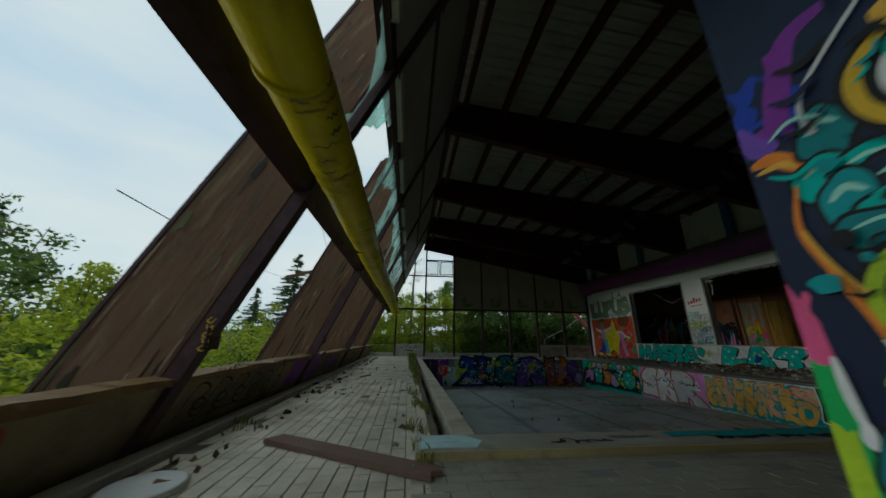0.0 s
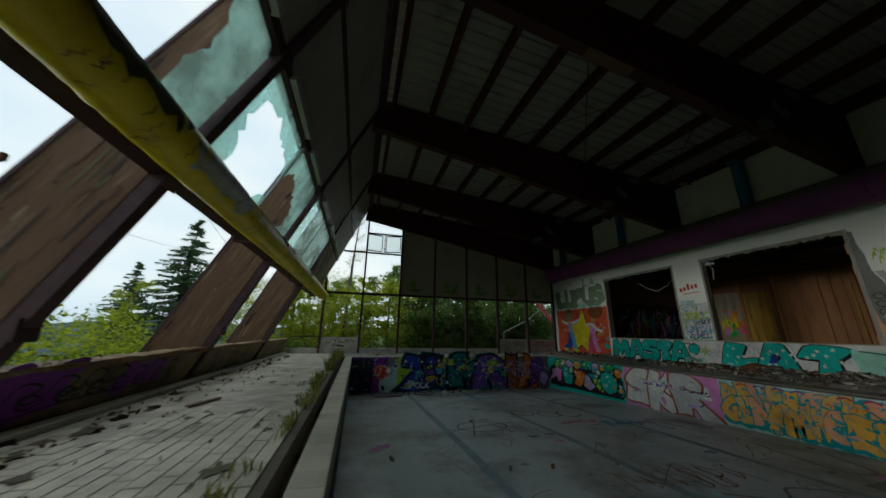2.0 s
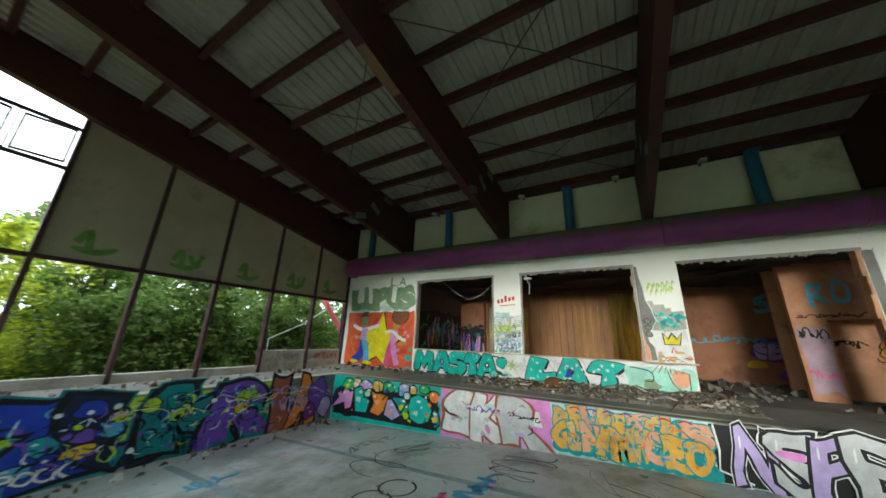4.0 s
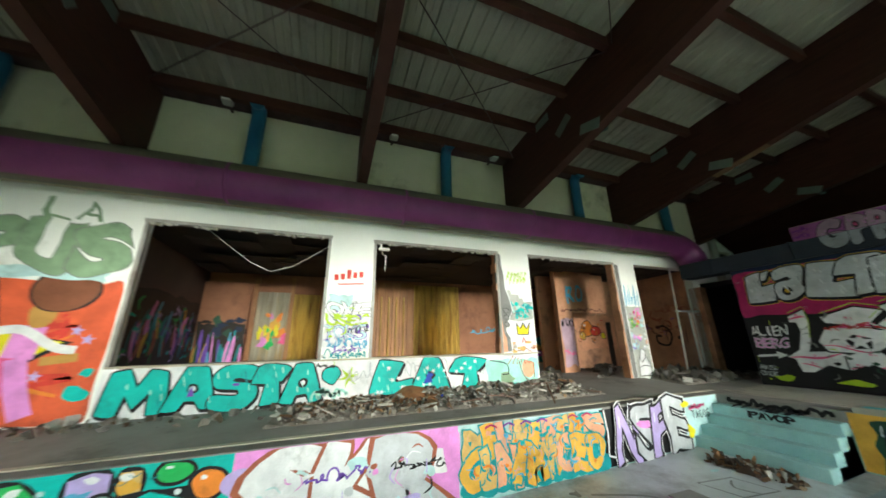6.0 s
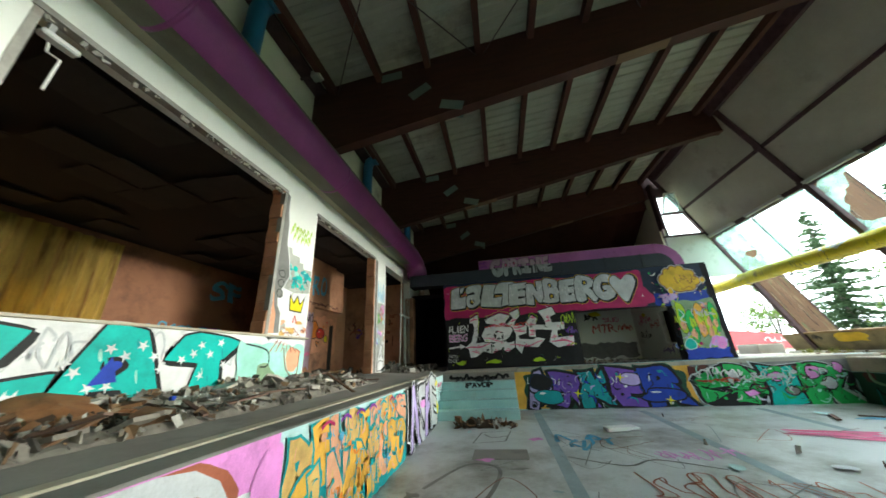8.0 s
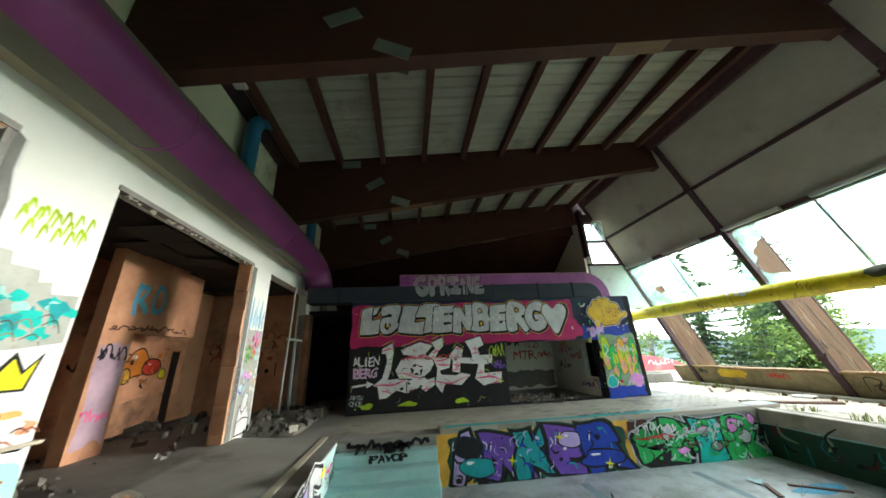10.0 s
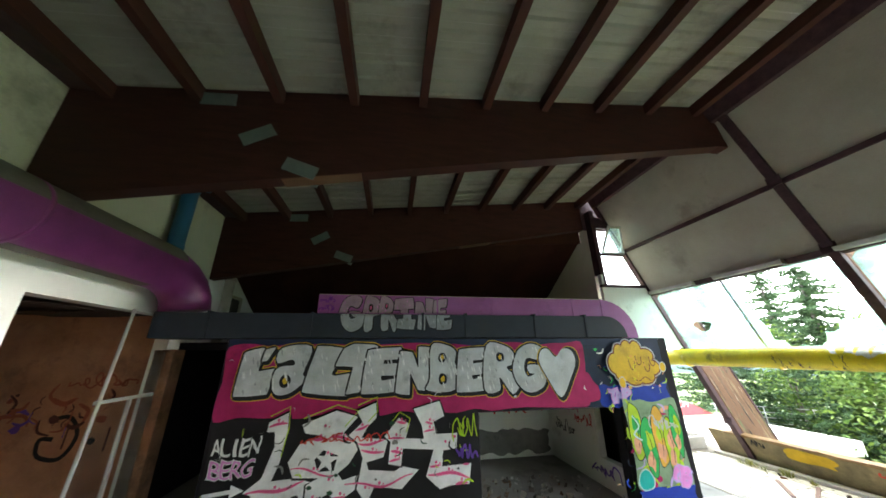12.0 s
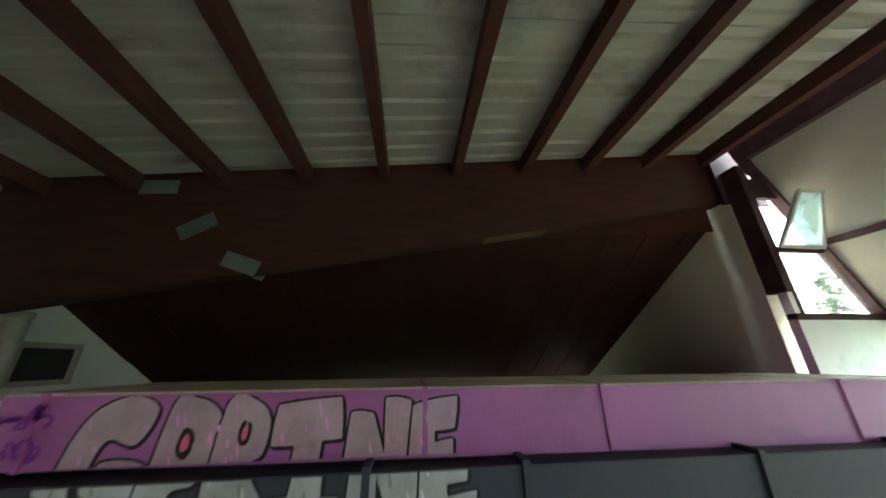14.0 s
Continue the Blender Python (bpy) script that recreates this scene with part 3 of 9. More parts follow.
# painted block at the south end
bm = bmesh.new()
box(bm, 2.23, 3.55, AY - 0.22, AY, 0.0, 2.80)
box(bm, 6.29, 10.5, AY - 0.22, AY, 0.0, 2.80)
box(bm, 3.55, 6.29, AY - 0.22, AY, 1.56, 2.80)
box(bm, 3.55, 6.29, AY - 0.22, AY, 0.0, 0.03)
block = structure(part("wall_south", bm, M["black"]), "dark block wall covered with large graffiti", "wall")
structure(part("wall_block_west", boxes((2.23, 2.62, -4.6, AY - 0.22, 0.0, 2.80)), M["dark"]), "west side of the block under colourful graffiti", "wall")
# the unseen opening is added to let daylight into the ruined room
structure(part("wall_block_back", boxes((2.62, 6.4, -4.0, -3.8, 0.0, 2.80), (9.4, 10.5, -4.0, -3.8, 0.0, 2.80), (6.4, 9.4, -4.0, -3.8, 0.0, 0.9), (6.4, 9.4, -4.0, -3.8, 2.35, 2.80)), M["white"]), "pale back wall of the ruined room with scrawls and an added unseen light opening", "wall")
structure(part("wall_block_inner_back", boxes((3.35, 5.7, -1.7, -1.5, 0.0, 2.66)), M["white"]), "pale inner wall of the ruined room with red scrawls", "wall")
structure(part("wall_block_inner_side", boxes((3.35, 3.5, -1.5, 0.55, 0.0, 2.66), (3.35, 3.5, 1.18, 1.24, 0.0, 2.66), (3.35, 3.5, 0.55, 1.18, 0.0, 0.5), (3.35, 3.5, 0.55, 1.18, 1.48, 2.66)), M["white"]), "pale scribbled side wall with a broken hole", "wall")
# near-black colour stands for the dark inside the passage
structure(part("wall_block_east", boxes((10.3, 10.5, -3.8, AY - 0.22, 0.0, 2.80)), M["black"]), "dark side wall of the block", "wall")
# thin lining laid over the white wall to imitate shade
structure(part("wall_passage_side", boxes((EX - 0.03, EX - 0.004, -2.0, 0.015, 0.0, 2.66)), M["black"]), "added black lining painted as the passage's shade", "wall")
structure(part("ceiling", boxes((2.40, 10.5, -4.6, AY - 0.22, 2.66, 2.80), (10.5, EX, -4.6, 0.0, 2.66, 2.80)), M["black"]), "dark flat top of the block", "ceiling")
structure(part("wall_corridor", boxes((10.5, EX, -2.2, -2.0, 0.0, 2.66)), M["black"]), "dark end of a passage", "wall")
# south end of the hall above the block
bm = bmesh.new()
prism(bm, [(-0.67, 5.80), (-5.6, 3.06), (-5.6, 3.26), (-0.67, 6.0)], "x", 2.1, EX + 0.3)
for k in range(14):
    prism(bm, [(-0.69, 5.775), (-5.55, 3.075), (-5.55, 3.10), (-0.69, 5.80)], "x", 2.6 + 0.7 * k, 2.61 + 0.7 * k)
for v in bm.verts:
    v.co.z -= 0.072 * (v.co.x - 2.1)
structure(part("ceiling", bm, M["cladding"]), "dark red-brown boarded ceiling sloping down to the back", "ceiling")
structure(part("trim", prism(bmesh.new(), [(2.05, 5.7), (7.0, 5.35), (7.0, 6.42), (2.05, 6.94)], "y", -0.70, -0.665), M["cladding"]), "dark board closing the gap above the sloping ceiling", "board")
structure(part("wall_south_side", boxes((2.05, 2.25, -5.6, -0.30, 2.80, 6.9)), M["cream"]), "cream side wall over the block", "wall")
bm = bmesh.new()
prism(bm, [(slant(2.62), 2.62), (2.25, 2.62), (2.25, 4.22), (slant(4.22), 4.22)], "y", -0.17, -0.06)
structure(part("wall_south_gable", bm, M["white"]), "pale panel wall beside the front", "wall")
# opening out of view, added to pass daylight on to the block
structure(part("wall_back", boxes((2.25, 5.6, -5.8, -5.6, 0.0, 3.3), (10.2, EX + 0.3, -5.8, -5.6, 0.0, 3.3), (5.6, 10.2, -5.8, -5.6, 0.0, 0.7), (5.6, 10.2, -5.8, -5.6, 2.5, 3.3)), M["dark"]), "dark back wall with an added unseen light opening", "wall")

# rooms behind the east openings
structure(part("ceiling", boxes((EX + 0.25, 17.4, -7.0, NY, 3.36, 3.50)), M["roomceil"]), "dark ceiling of the side rooms", "ceiling")
structure(part("wall_rooms_back", boxes((17.2, 17.4, -7.0, 6.75, 0.0, 3.4), (17.2, 17.4, 8.1, 11.95, 0.0, 3.4), (17.2, 17.4, 13.7, NY, 0.0, 3.4), (17.2, 17.4, 6.75, 8.1, 0.0, 0.8), (17.2, 17.4, 6.75, 8.1, 2.2, 3.4), (17.2, 17.4, 11.95, 13.7, 0.0, 0.8), (17.2, 17.4, 11.95, 13.7, 2.2, 3.4)), M["roomback"]), "orange-brown back wall of the side rooms, dimmed in colour, with curtained windows", "wall")
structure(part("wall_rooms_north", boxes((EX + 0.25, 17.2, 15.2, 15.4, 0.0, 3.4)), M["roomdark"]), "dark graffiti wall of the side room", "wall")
structure(part("wall_rooms_door", boxes((EX + 0.25, 17.2, -0.3, -0.1, 0.0, 3.4)), M["orange"]), "orange plaster wall with a black tag beside the doorway", "wall")
structure(part("wall_rooms_south", boxes((EX + 0.25, 17.2, -2.4, -2.2, 0.0, 3.4)), M["orange"]), "orange-brown end wall of the side room", "wall")

# ---- the leaning glass front ----
def lean_bar(bm, y0, y1, z0, z1, inside, outside):
    """A bar that follows the leaning front from z0 to z1; inside and outside are its reach from the inner plane."""
    prism(bm, [(slant(z0) + inside, z0), (slant(z1) + inside, z1), (slant(z1) - outside, z1), (slant(z0) - outside, z0)], "y", y0, y1)
    return bm


POST_Y = (14.75, 11.0, 7.28, 3.62, -0.1)
rng = random.Random(4)
for py in POST_Y:
    post = new("front_post")
    post.location = (slant(0.05), py, 0.0)
    tagged(post, "dark purple-brown steel post following the leaning front", "post", "front posts")
    bm = bmesh.new()
    lean_bar(bm, py - 0.07, py + 0.07, 0.02, 6.75, 0.06, -0.003)
    lean_bar(bm, py - 0.045, py + 0.045, 0.02, 4.05, 0.002, 0.095)
    ob = part("steel_section", bm, M["steel"], post)
    ob.matrix_parent_inverse = Matrix.Translation(post.location).inverted()
    for z in (0.9, 2.3, 4.1, 5.3):
        bm = boxes((slant(z) + 0.055, slant(z) + 0.068, py - 0.10, py + 0.10, z - 0.09, z + 0.09))
        ob = part("joint_plate", bm, M["steel"], post)
        ob.matrix_parent_inverse = Matrix.Translation(post.location).inverted()
    # broad timber fin outside the post
    fin = new("timber_fin")
    fin.location = (slant(0.0) - 0.6, py, 0.0)
    tagged(fin, "broad weathered brown timber fin bracing the front outside", "timber fin", "timber fins")
    z, k = -0.6, 0
    top = 5.2
    bm = bmesh.new()
    lean_bar(bm, py - 0.05, py + 0.05, -0.9, top, -0.10, 0.945)
    bmesh.ops.bevel(bm, geom=list(bm.edges), offset=0.010, segments=1, affect="EDGES")
    ob = part("board", bm, M["fin"], fin)
    ob.matrix_parent_inverse = Matrix.Translation(fin.location).inverted()
    for k, a in enumerate((0.37 + rng.uniform(-0.04, 0.04), 0.68 + rng.uniform(-0.04, 0.04))):
        bm = bmesh.new()
        z0 = rng.uniform(-0.2, 2.6)
        lean_bar(bm, py - 0.052, py + 0.052, z0, z0 + rng.uniform(0.4, 1.1), -a, a + 0.004)
        ob = part("split", bm, M["dirt"], fin, "dark split along the grain")
        ob.matrix_parent_inverse = Matrix.Translation(fin.location).inverted()
    bm = bmesh.new()
    lean_bar(bm, py - 0.062, py + 0.062, -0.9, top - 0.1, -0.94, 0.985)
    ob = part("metal_capping", bm, M["steel"], fin, "dull metal capping along the fin's outer edge")
    ob.matrix_parent_inverse = Matrix.Translation(fin.location).inverted()

structure(part("trim", lean_bar(bmesh.new(), -0.62, NY, 2.34, 2.52, 0.03, 0.12), M["steel"]), "dark purple steel rail across the front", "rail")
structure(part("trim", lean_bar(bmesh.new(), -0.14, NY, 4.0, 4.10, 0.035, 0.12), M["steel"]), "dark steel head rail above the glass", "rail")
structure(part("trim", lean_bar(bmesh.new(), -0.14, NY, 5.22, 5.30, 0.03, -0.002), M["steel"]), "dark strip between the upper panels", "rail")
structure(part("trim", lean_bar(bmesh.new(), -0.14, NY, 6.62, 6.88, 0.10, -0.002), M["steel"]), "dark steel ridge beam", "rail")
# rusty flashing on the parapet's top, in bent lengths
y = -0.45
while y < NY - 0.2:
    y1 = min(y + rng.uniform(1.4, 2.3), NY)
    bm = bmesh.new()
    n = 6
    top, low = [], []
    for i in range(n + 1):
        yy = y + (y1 - y - 0.01) * i / n
        w = rng.uniform(-0.012, 0.02)
        top.append((bm.verts.new((slant(0.57) + 0.035 + w, yy, 0.585 + w)), bm.verts.new((slant(0.57) - 0.16, yy, 0.605 + 0.5 * w)), bm.verts.new((slant(0.57) + 0.03 + w, yy, 0.535 + rng.uniform(-0.02, 0.01)))))
    for a, b in zip(top, top[1:]):
        bm.faces.new((a[0], b[0], b[1], a[1]))
        bm.faces.new((a[0], a[2], b[2], b[0]))
    ob = part("flashing", bm, M["rust"], parapet, "rusty bent metal flashing")
    y = y1

# thin mullions in the middle of each upper bay
for my in (16.5, 12.87, 9.14, 5.45, 1.76):
    structure(part("trim", lean_bar(bmesh.new(), my - 0.022, my + 0.022, 2.5, 4.02, 0.0, 0.05), M["metal"]), "thin grey glazing bar", "glazing bar")
    if my < 14:
        ob = part("sloping_bar", lean_bar(bmesh.new(), my - 0.02, my + 0.02, 2.5, 4.0, -0.052, 0.07), M["steel"])
        structure(ob, "dark outer glazing bar", "glazing bar")

# pale strip lamps under the head rail
rng = random.Random(9)
for ly in (0.6, 2.35, 4.3, 6.1, 8.2, 9.9, 12.1, 14.0, 15.9):
    lamp = part("strip_lamp", lean_bar(bmesh.new(), ly - 0.62, ly + 0.62, 4.02, 4.09, 0.115, -0.04), M["lampbody"])
    tagged(lamp, "unlit grey strip lamp housing under the rail", "lamp", "strip lamps")
    part("end_cap", lean_bar(bmesh.new(), ly + 0.62, ly + 0.65, 4.01, 4.10, 0.12, -0.035), M["metal"], lamp)

# broken glass: what is left of each pane is a ragged border round a hole
glazing = group_of("front_glazing", (0.4, 8.0, 2.53), "row of shattered greenish panes in the leaning front", "glazing")
def broken_pane(y0, y1, hole, seed, z0=2.53, z1=4.0):
    if hole is None:
        bm = lean_bar(bmesh.new(), y0, y1, z0, z1, -0.03, 0.038)
        ob = part("glass_pane", bm, M["intactglass"], glazing, "whole but cracked milky pane")
        ob.matrix_parent_inverse = Matrix.Translation(glazing.location).inverted()
        ob.visible_shadow = False
        return ob
    r = random.Random(seed)
    cy, cz, ry, rz = hole
    n = 44
    outer, inner = [], []
    for k in range(n):
        a = 2 * math.pi * k / n
        dy, dz = math.cos(a), math.sin(a)
        s = min((0.5 / abs(dy)) if abs(dy) > 1e-6 else 9, (0.5 / abs(dz)) if abs(dz) > 1e-6 else 9)
        o = (0.5 + dy * s, 0.5 + dz * s)
        jag = 1 + 0.16 * math.sin(a * 3 + seed) + r.uniform(-0.10, 0.10)
        i = (min(max(cy + dy * ry * jag, 0.002), 0.998), min(max(cz + dz * rz * jag, 0.002), 0.998))
        outer.append(o)
        inner.append(i)
    verts, faces = [], []
    for d in (0.03, 0.038):
        for u, v in outer + inner:
            z = z0 + (z1 - z0) * v
            verts.append((slant(z) - d, y0 + (y1 - y0) * u, z))
    m = 2 * n
    for k in range(n):
        j = (k + 1) % n
        faces += [(k, j, n + j, n + k), (m + n + k, m + n + j, m + j, m + k), (n + k, n + j, m + n + j, m + n + k)]
    ob = raw("glass_pane", verts, faces, M["glass"], glazing)
    ob.matrix_parent_inverse = Matrix.Translation(glazing.location).inverted()
    ob.visible_shadow = False
    return ob


bays = [(14.75, NY), (11.0, 14.75), (7.28, 11.0), (3.62, 7.28), (-0.1, 3.62)]
holes = {0: ((0.5, 0.2, 0.3, 0.15), (0.5, 0.3, 0.25, 0.2)), 1: (None, None),
         2: ((0.55, 0.45, 0.42, 0.42), (0.3, 0.4, 0.36, 0.33)), 3: ((0.55, 0.5, 0.46, 0.47), (0.35, 0.45, 0.36, 0.4)), 4: ((0.42, 0.40, 0.12, 0.08), (0.48, 0.60, 0.47, 0.50))}
for k, (a, b) in enumerate(bays):
    mid = (a + b) / 2
    if k == 0:
        for c, d in ((a + 0.09, mid - 0.03), (mid + 0.03, b - 0.02)):
            structure(part("trim", lean_bar(bmesh.new(), c, d, 2.53, 4.0, -0.02, 0.06), M["parapet"]), "dull yellowish board closing the last bay of the front", "board")
        continue
    broken_pane(a + 0.1, mid - 0.02, holes[k][0], 3 * k + 1)
    broken_pane(mid + 0.02, b - 0.1, holes[k][1], 3 * k + 2)
# shards lying along the pipe
rng = random.Random(12)
for k in range(16):
    y = rng.uniform(0.2, 14)
    s = rng.uniform(0.08, 0.3)
    x, z = 0.28 + rng.uniform(-0.05, 0.05), 2.585
    pts = [(x + s * 0.5 * math.cos(a) * rng.uniform(0.4, 1), y + s * math.sin(a) * rng.uniform(0.5, 1), z + 0.06 * math.cos(a)) for a in (0.2, 1.5, 2.9, 4.4, 5.4)]
    bm = bmesh.new()
    vs = [bm.verts.new(p) for p in pts]
    f = bm.faces.new(vs)
    ext = bmesh.ops.extrude_face_region(bm, geom=[f])
    bmesh.ops.translate(bm, vec=(0, 0, 0.006), verts=[v for v in ext["geom"] if isinstance(v, bmesh.types.BMVert)])
    ob = part("glass_shard", bm, M["glass"])
    ob.visible_shadow = False
    tagged(ob, "greenish glass shard lying on the yellow pipe", "glass shard", "shards")

# yellow wrapped pipe along the front
rng = random.Random(21)
pipe = new("yellow_pipe")
pipe.location = (0.40, 8.0, 2.40)
tagged(pipe, "large yellow wrapped air pipe with dents and dirty tape", "pipe")
bm = bmesh.new()
pts, rad = [], []
n = 230
for i in range(n + 1):
    y = -1.6 + (17.9 + 1.6) * i / n
    dent = 0.0
    for c, w, d in ((3.2, 0.25, 0.010), (4.1, 0.3, 0.008), (6.0, 0.3, 0.006)):
        dent += d * math.sin((y - c) * 40) * math.exp(-((y - c) / w) ** 2)
    pts.append((0.40 + 0.012 * math.sin(y * 0.7), y, 2.385 + 0.015 * math.sin(y * 0.45 + 1) - 0.02 * (i / n)))
    rad.append(0.196 + dent + 0.003 * math.sin(y * 3.1) + 0.002 * math.sin(y * 17))
tube(bm, pts, rad, 28)
ob = part("wrapped_duct", bm, M["yellow"], pipe)
ob.matrix_parent_inverse = Matrix.Translation(pipe.location).inverted()
def sleeve(y0, y1, start, end, material, label, seed):
    """A ragged patch that clings to part of the pipe's round."""
    r = random.Random(seed)
    bm = bmesh.new()
    rows = []
    for i in range(13):
        y = y0 + (y1 - y0) * i / 12
        s, e = start + r.uniform(-0.25, 0.25), end + r.uniform(-0.3, 0.3)
        if i in (0, 12):
            s, e = (start + end) / 2 - 0.2, (start + end) / 2 + 0.2
        rows.append([bm.verts.new((0.40 + 0.012 * math.sin(y * 0.7) + 0.204 * math.cos(s + (e - s) * k / 8), y, 2.37 + 0.015 * math.sin(y * 0.45 + 1) + 0.204 * math.sin(s + (e - s) * k / 8))) for k in range(9)])
    for a, b in zip(rows, rows[1:]):
        for k in range(8):
            bm.faces.new((a[k], a[k + 1], b[k + 1], b[k])).smooth = True
    ob = part("wrap_patch", bm, material, pipe, label)
    ob.matrix_parent_inverse = Matrix.Translation(pipe.location).inverted()
sleeve(5.5, 6.5, -0.2, 1.3, M["dirt"], "dark dirt and mould on the wrapping", 1)
sleeve(6.6, 7.9, -0.8, 0.9, M["silver"], "torn silver foil showing through", 2)
sleeve(9.4, 10.6, 0.2, 1.9, M["dirt"], "dark dirt on the wrapping", 3)
sleeve(2.9, 3.6, 0.3, 1.9, M["silver"], "torn silver foil showing through", 5)
sleeve(12.4, 13.2, 0.0, 1.5, M["dirt"], "dark dirt on the wrapping", 7)
for y in (0.2, 2.1, 4.6, 8.6, 11.3, 14.1, 16.2):
    bm = bmesh.new()
    tube(bm, [(0.40 + 0.012 * math.sin(y * 0.7), y - 0.02, 2.375), (0.40, y + 0.02, 2.375)], 0.203, 28)
    ob = part("seam_band", bm, M["yellow"], pipe)
    ob.matrix_parent_inverse = Matrix.Translation(pipe.location).inverted()
for y in (1.4, 5.25, 9.0, 12.9, 16.5):
    bm = boxes((0.05, 0.42, y - 0.015, y + 0.015, 2.18, 2.215))
    box(bm, 0.03, 0.07, y - 0.015, y + 0.015, 2.18, 2.45)
    ob = part("bracket", bm, M["steel"], pipe, "dark steel bracket")
    ob.matrix_parent_inverse = Matrix.Translation(pipe.location).inverted()

# open end to the south: two windows, one tilted open
gable = new("window_1")
gable.location = (1.6, -0.1, 4.25)
structure(gable, "white-lit upper window with a tilted open casement", "window")
def gpart(name, bm, m, label=""):
    ob = part(name, bm, m, gable, label)
    ob.matrix_parent_inverse = Matrix.Translation(gable.location).inverted()
    return ob
gpart("window_frame", boxes((0.86, 2.25, -0.17, -0.05, 4.20, 4.28), (2.12, 2.25, -0.29, -0.05, 4.56, 6.5), (2.10, 2.17, -0.16, -0.06, 4.28, 4.56), (1.30, 2.1, -0.15, -0.08, 5.13, 5.20), (1.6, 2.1, -0.15, -0.08, 5.97, 6.3)), M["steel"])
gpart("lower_pane", prism(bmesh.new(), [(slant(4.3) + 0.02, 4.28), (2.1, 4.28), (2.1, 5.13), (slant(5.13) + 0.02, 5.13)], "y", -0.122, -0.116), M["clearglass"]).visible_shadow = False
# the upper sash is hinged at its foot and hangs open into the hall
turn = Matrix.Translation((0, -0.05, 5.17)) @ Matrix.Rotation(radians(-34), 4, "X")
bm = bmesh.new()
for outline in ([(2.09, 0.0), (1.38, 0.0), (1.38, 0.05), (2.09, 0.05)], [(2.09, 0.75), (1.70, 0.75), (1.68, 0.80), (2.09, 0.80)], [(2.09, 0.05), (2.04, 0.05), (2.04, 0.75), (2.09, 0.75)], [(1.38, 0.05), (1.43, 0.05), (1.75, 0.75), (1.70, 0.75)]):
    prism(bm, outline, "y", -0.02, 0.02)
bm.transform(turn)
gpart("casement", bm, M["metal"], "grey casement frame hanging open")
bm = prism(bmesh.new(), [(2.04, 0.05), (1.43, 0.05), (1.75, 0.75), (2.04, 0.75)], "y", -0.003, 0.003)
bm.transform(turn)
gpart("casement_pane", bm, M["intactglass"]).visible_shadow = False
# filler added to block a light leak between front panels and roof
structure(part("trim", prism(bmesh.new(), [(1.55, 5.98), (2.34, 5.98), (2.34, 7.0), (1.9, 7.0)], "y", -0.34, -0.295), M["steel"]), "dark filler board added to stop light over the upper window", "board")
structure(part("wall_gable_stub", boxes((2.172, 2.25, -0.17, -0.06, 4.285, 4.555)), M["white"]), "pale stub of wall beside the upper window", "wall")

# north windows: casements high in the west bays
north_window = new("window_2")
north_window.location = (2.9, NY + 0.05, 4.6)
structure(north_window, "high window with two small open casements", "window")
def npart(name, bm, m, label=""):
    ob = part(name, bm, m, north_window, label)
    ob.matrix_parent_inverse = Matrix.Translation(north_window.location).inverted()
    return ob
for k, (a, tilt) in enumerate(((2.42, 10), (3.28, -12))):
    turn = Matrix.Translation((a, NY + 0.04, 4.62)) @ Matrix.Rotation(radians(tilt), 4, "Z")
    bm = boxes((-0.37, 0.37, -0.02, 0.02, 0.0, 0.045), (-0.37, 0.37, -0.02, 0.02, 0.80, 0.845), (-0.37, -0.33, -0.02, 0.02, 0.045, 0.80), (0.33, 0.37, -0.02, 0.02, 0.045, 0.80))
    bm.transform(turn)
    npart("casement", bm, M["steel"])
    bm = boxes((-0.33, 0.33, -0.003, 0.003, 0.045, 0.80))
    bm.transform(turn)
    npart("casement_pane", bm, M["clearglass"]).visible_shadow = False
npart("window_bar", boxes((2.05, 3.73, NY - 0.02, NY + 0.06, 5.48, 5.54), (2.84, 2.88, NY - 0.02, NY + 0.06, 4.57, 5.5)), M["steel"])

# thin wires hanging across the front outside
for k, (a, b, sag) in enumerate((((-3.0, 20.0, 3.4), (-1.2, 7.1, 4.2), 0.25), ((-6.5, 21.0, 4.6), (-1.6, 3.5, 2.2), 0.2))):
    pts = [tuple(a[c] + (b[c] - a[c]) * t / 12 - (sag * math.sin(math.pi * t / 12) if c == 2 else 0) for c in range(3)) for t in range(13)]
    tagged(part("wire", tube(bmesh.new(), pts, 0.006, 5), M["steel"]), "thin dark wire slung outside the front", "wire", "wires")

# ---- ducts and pipes inside ----
def under(ob, thing):
    """Hangs a part built in world places under a thing."""
    ob.parent = thing
    ob.matrix_parent_inverse = Matrix.Translation(thing.location).inverted()
    return ob


def on(ob, piece):
    """Hangs a small piece built in world places under a part."""
    ob.parent = piece
    return ob


duct = group_of("purple_duct", (11.68, 9.5, 4.10), "big round dark purple air duct along the wall", "duct")
DZ = 3.95
pts = [(12.0, 17.95, DZ), (11.86, 17.88, DZ), (11.73, 17.7, DZ), (11.68, 17.45, DZ)] + [(11.68, 17.0 - 0.5 * k, DZ) for k in range(31)]
pts += [(11.68, 1.55, DZ - 0.02), (11.66, 1.28, DZ - 0.1), (11.62, 1.08, DZ - 0.25), (11.58, 0.98, DZ - 0.45), (11.56, 0.96, 3.3)]
duct_body = under(part("duct_body", tube(bmesh.new(), pts, 0.375, 32), M["purple"]), duct)
for y in (16.6, 13.4, 10.2, 7.0, 3.8):
    on(part("joint_ring", tube(bmesh.new(), [(11.68, y - 0.025, DZ), (11.68, y + 0.025, DZ)], 0.383, 32), M["purple"]), duct_body)
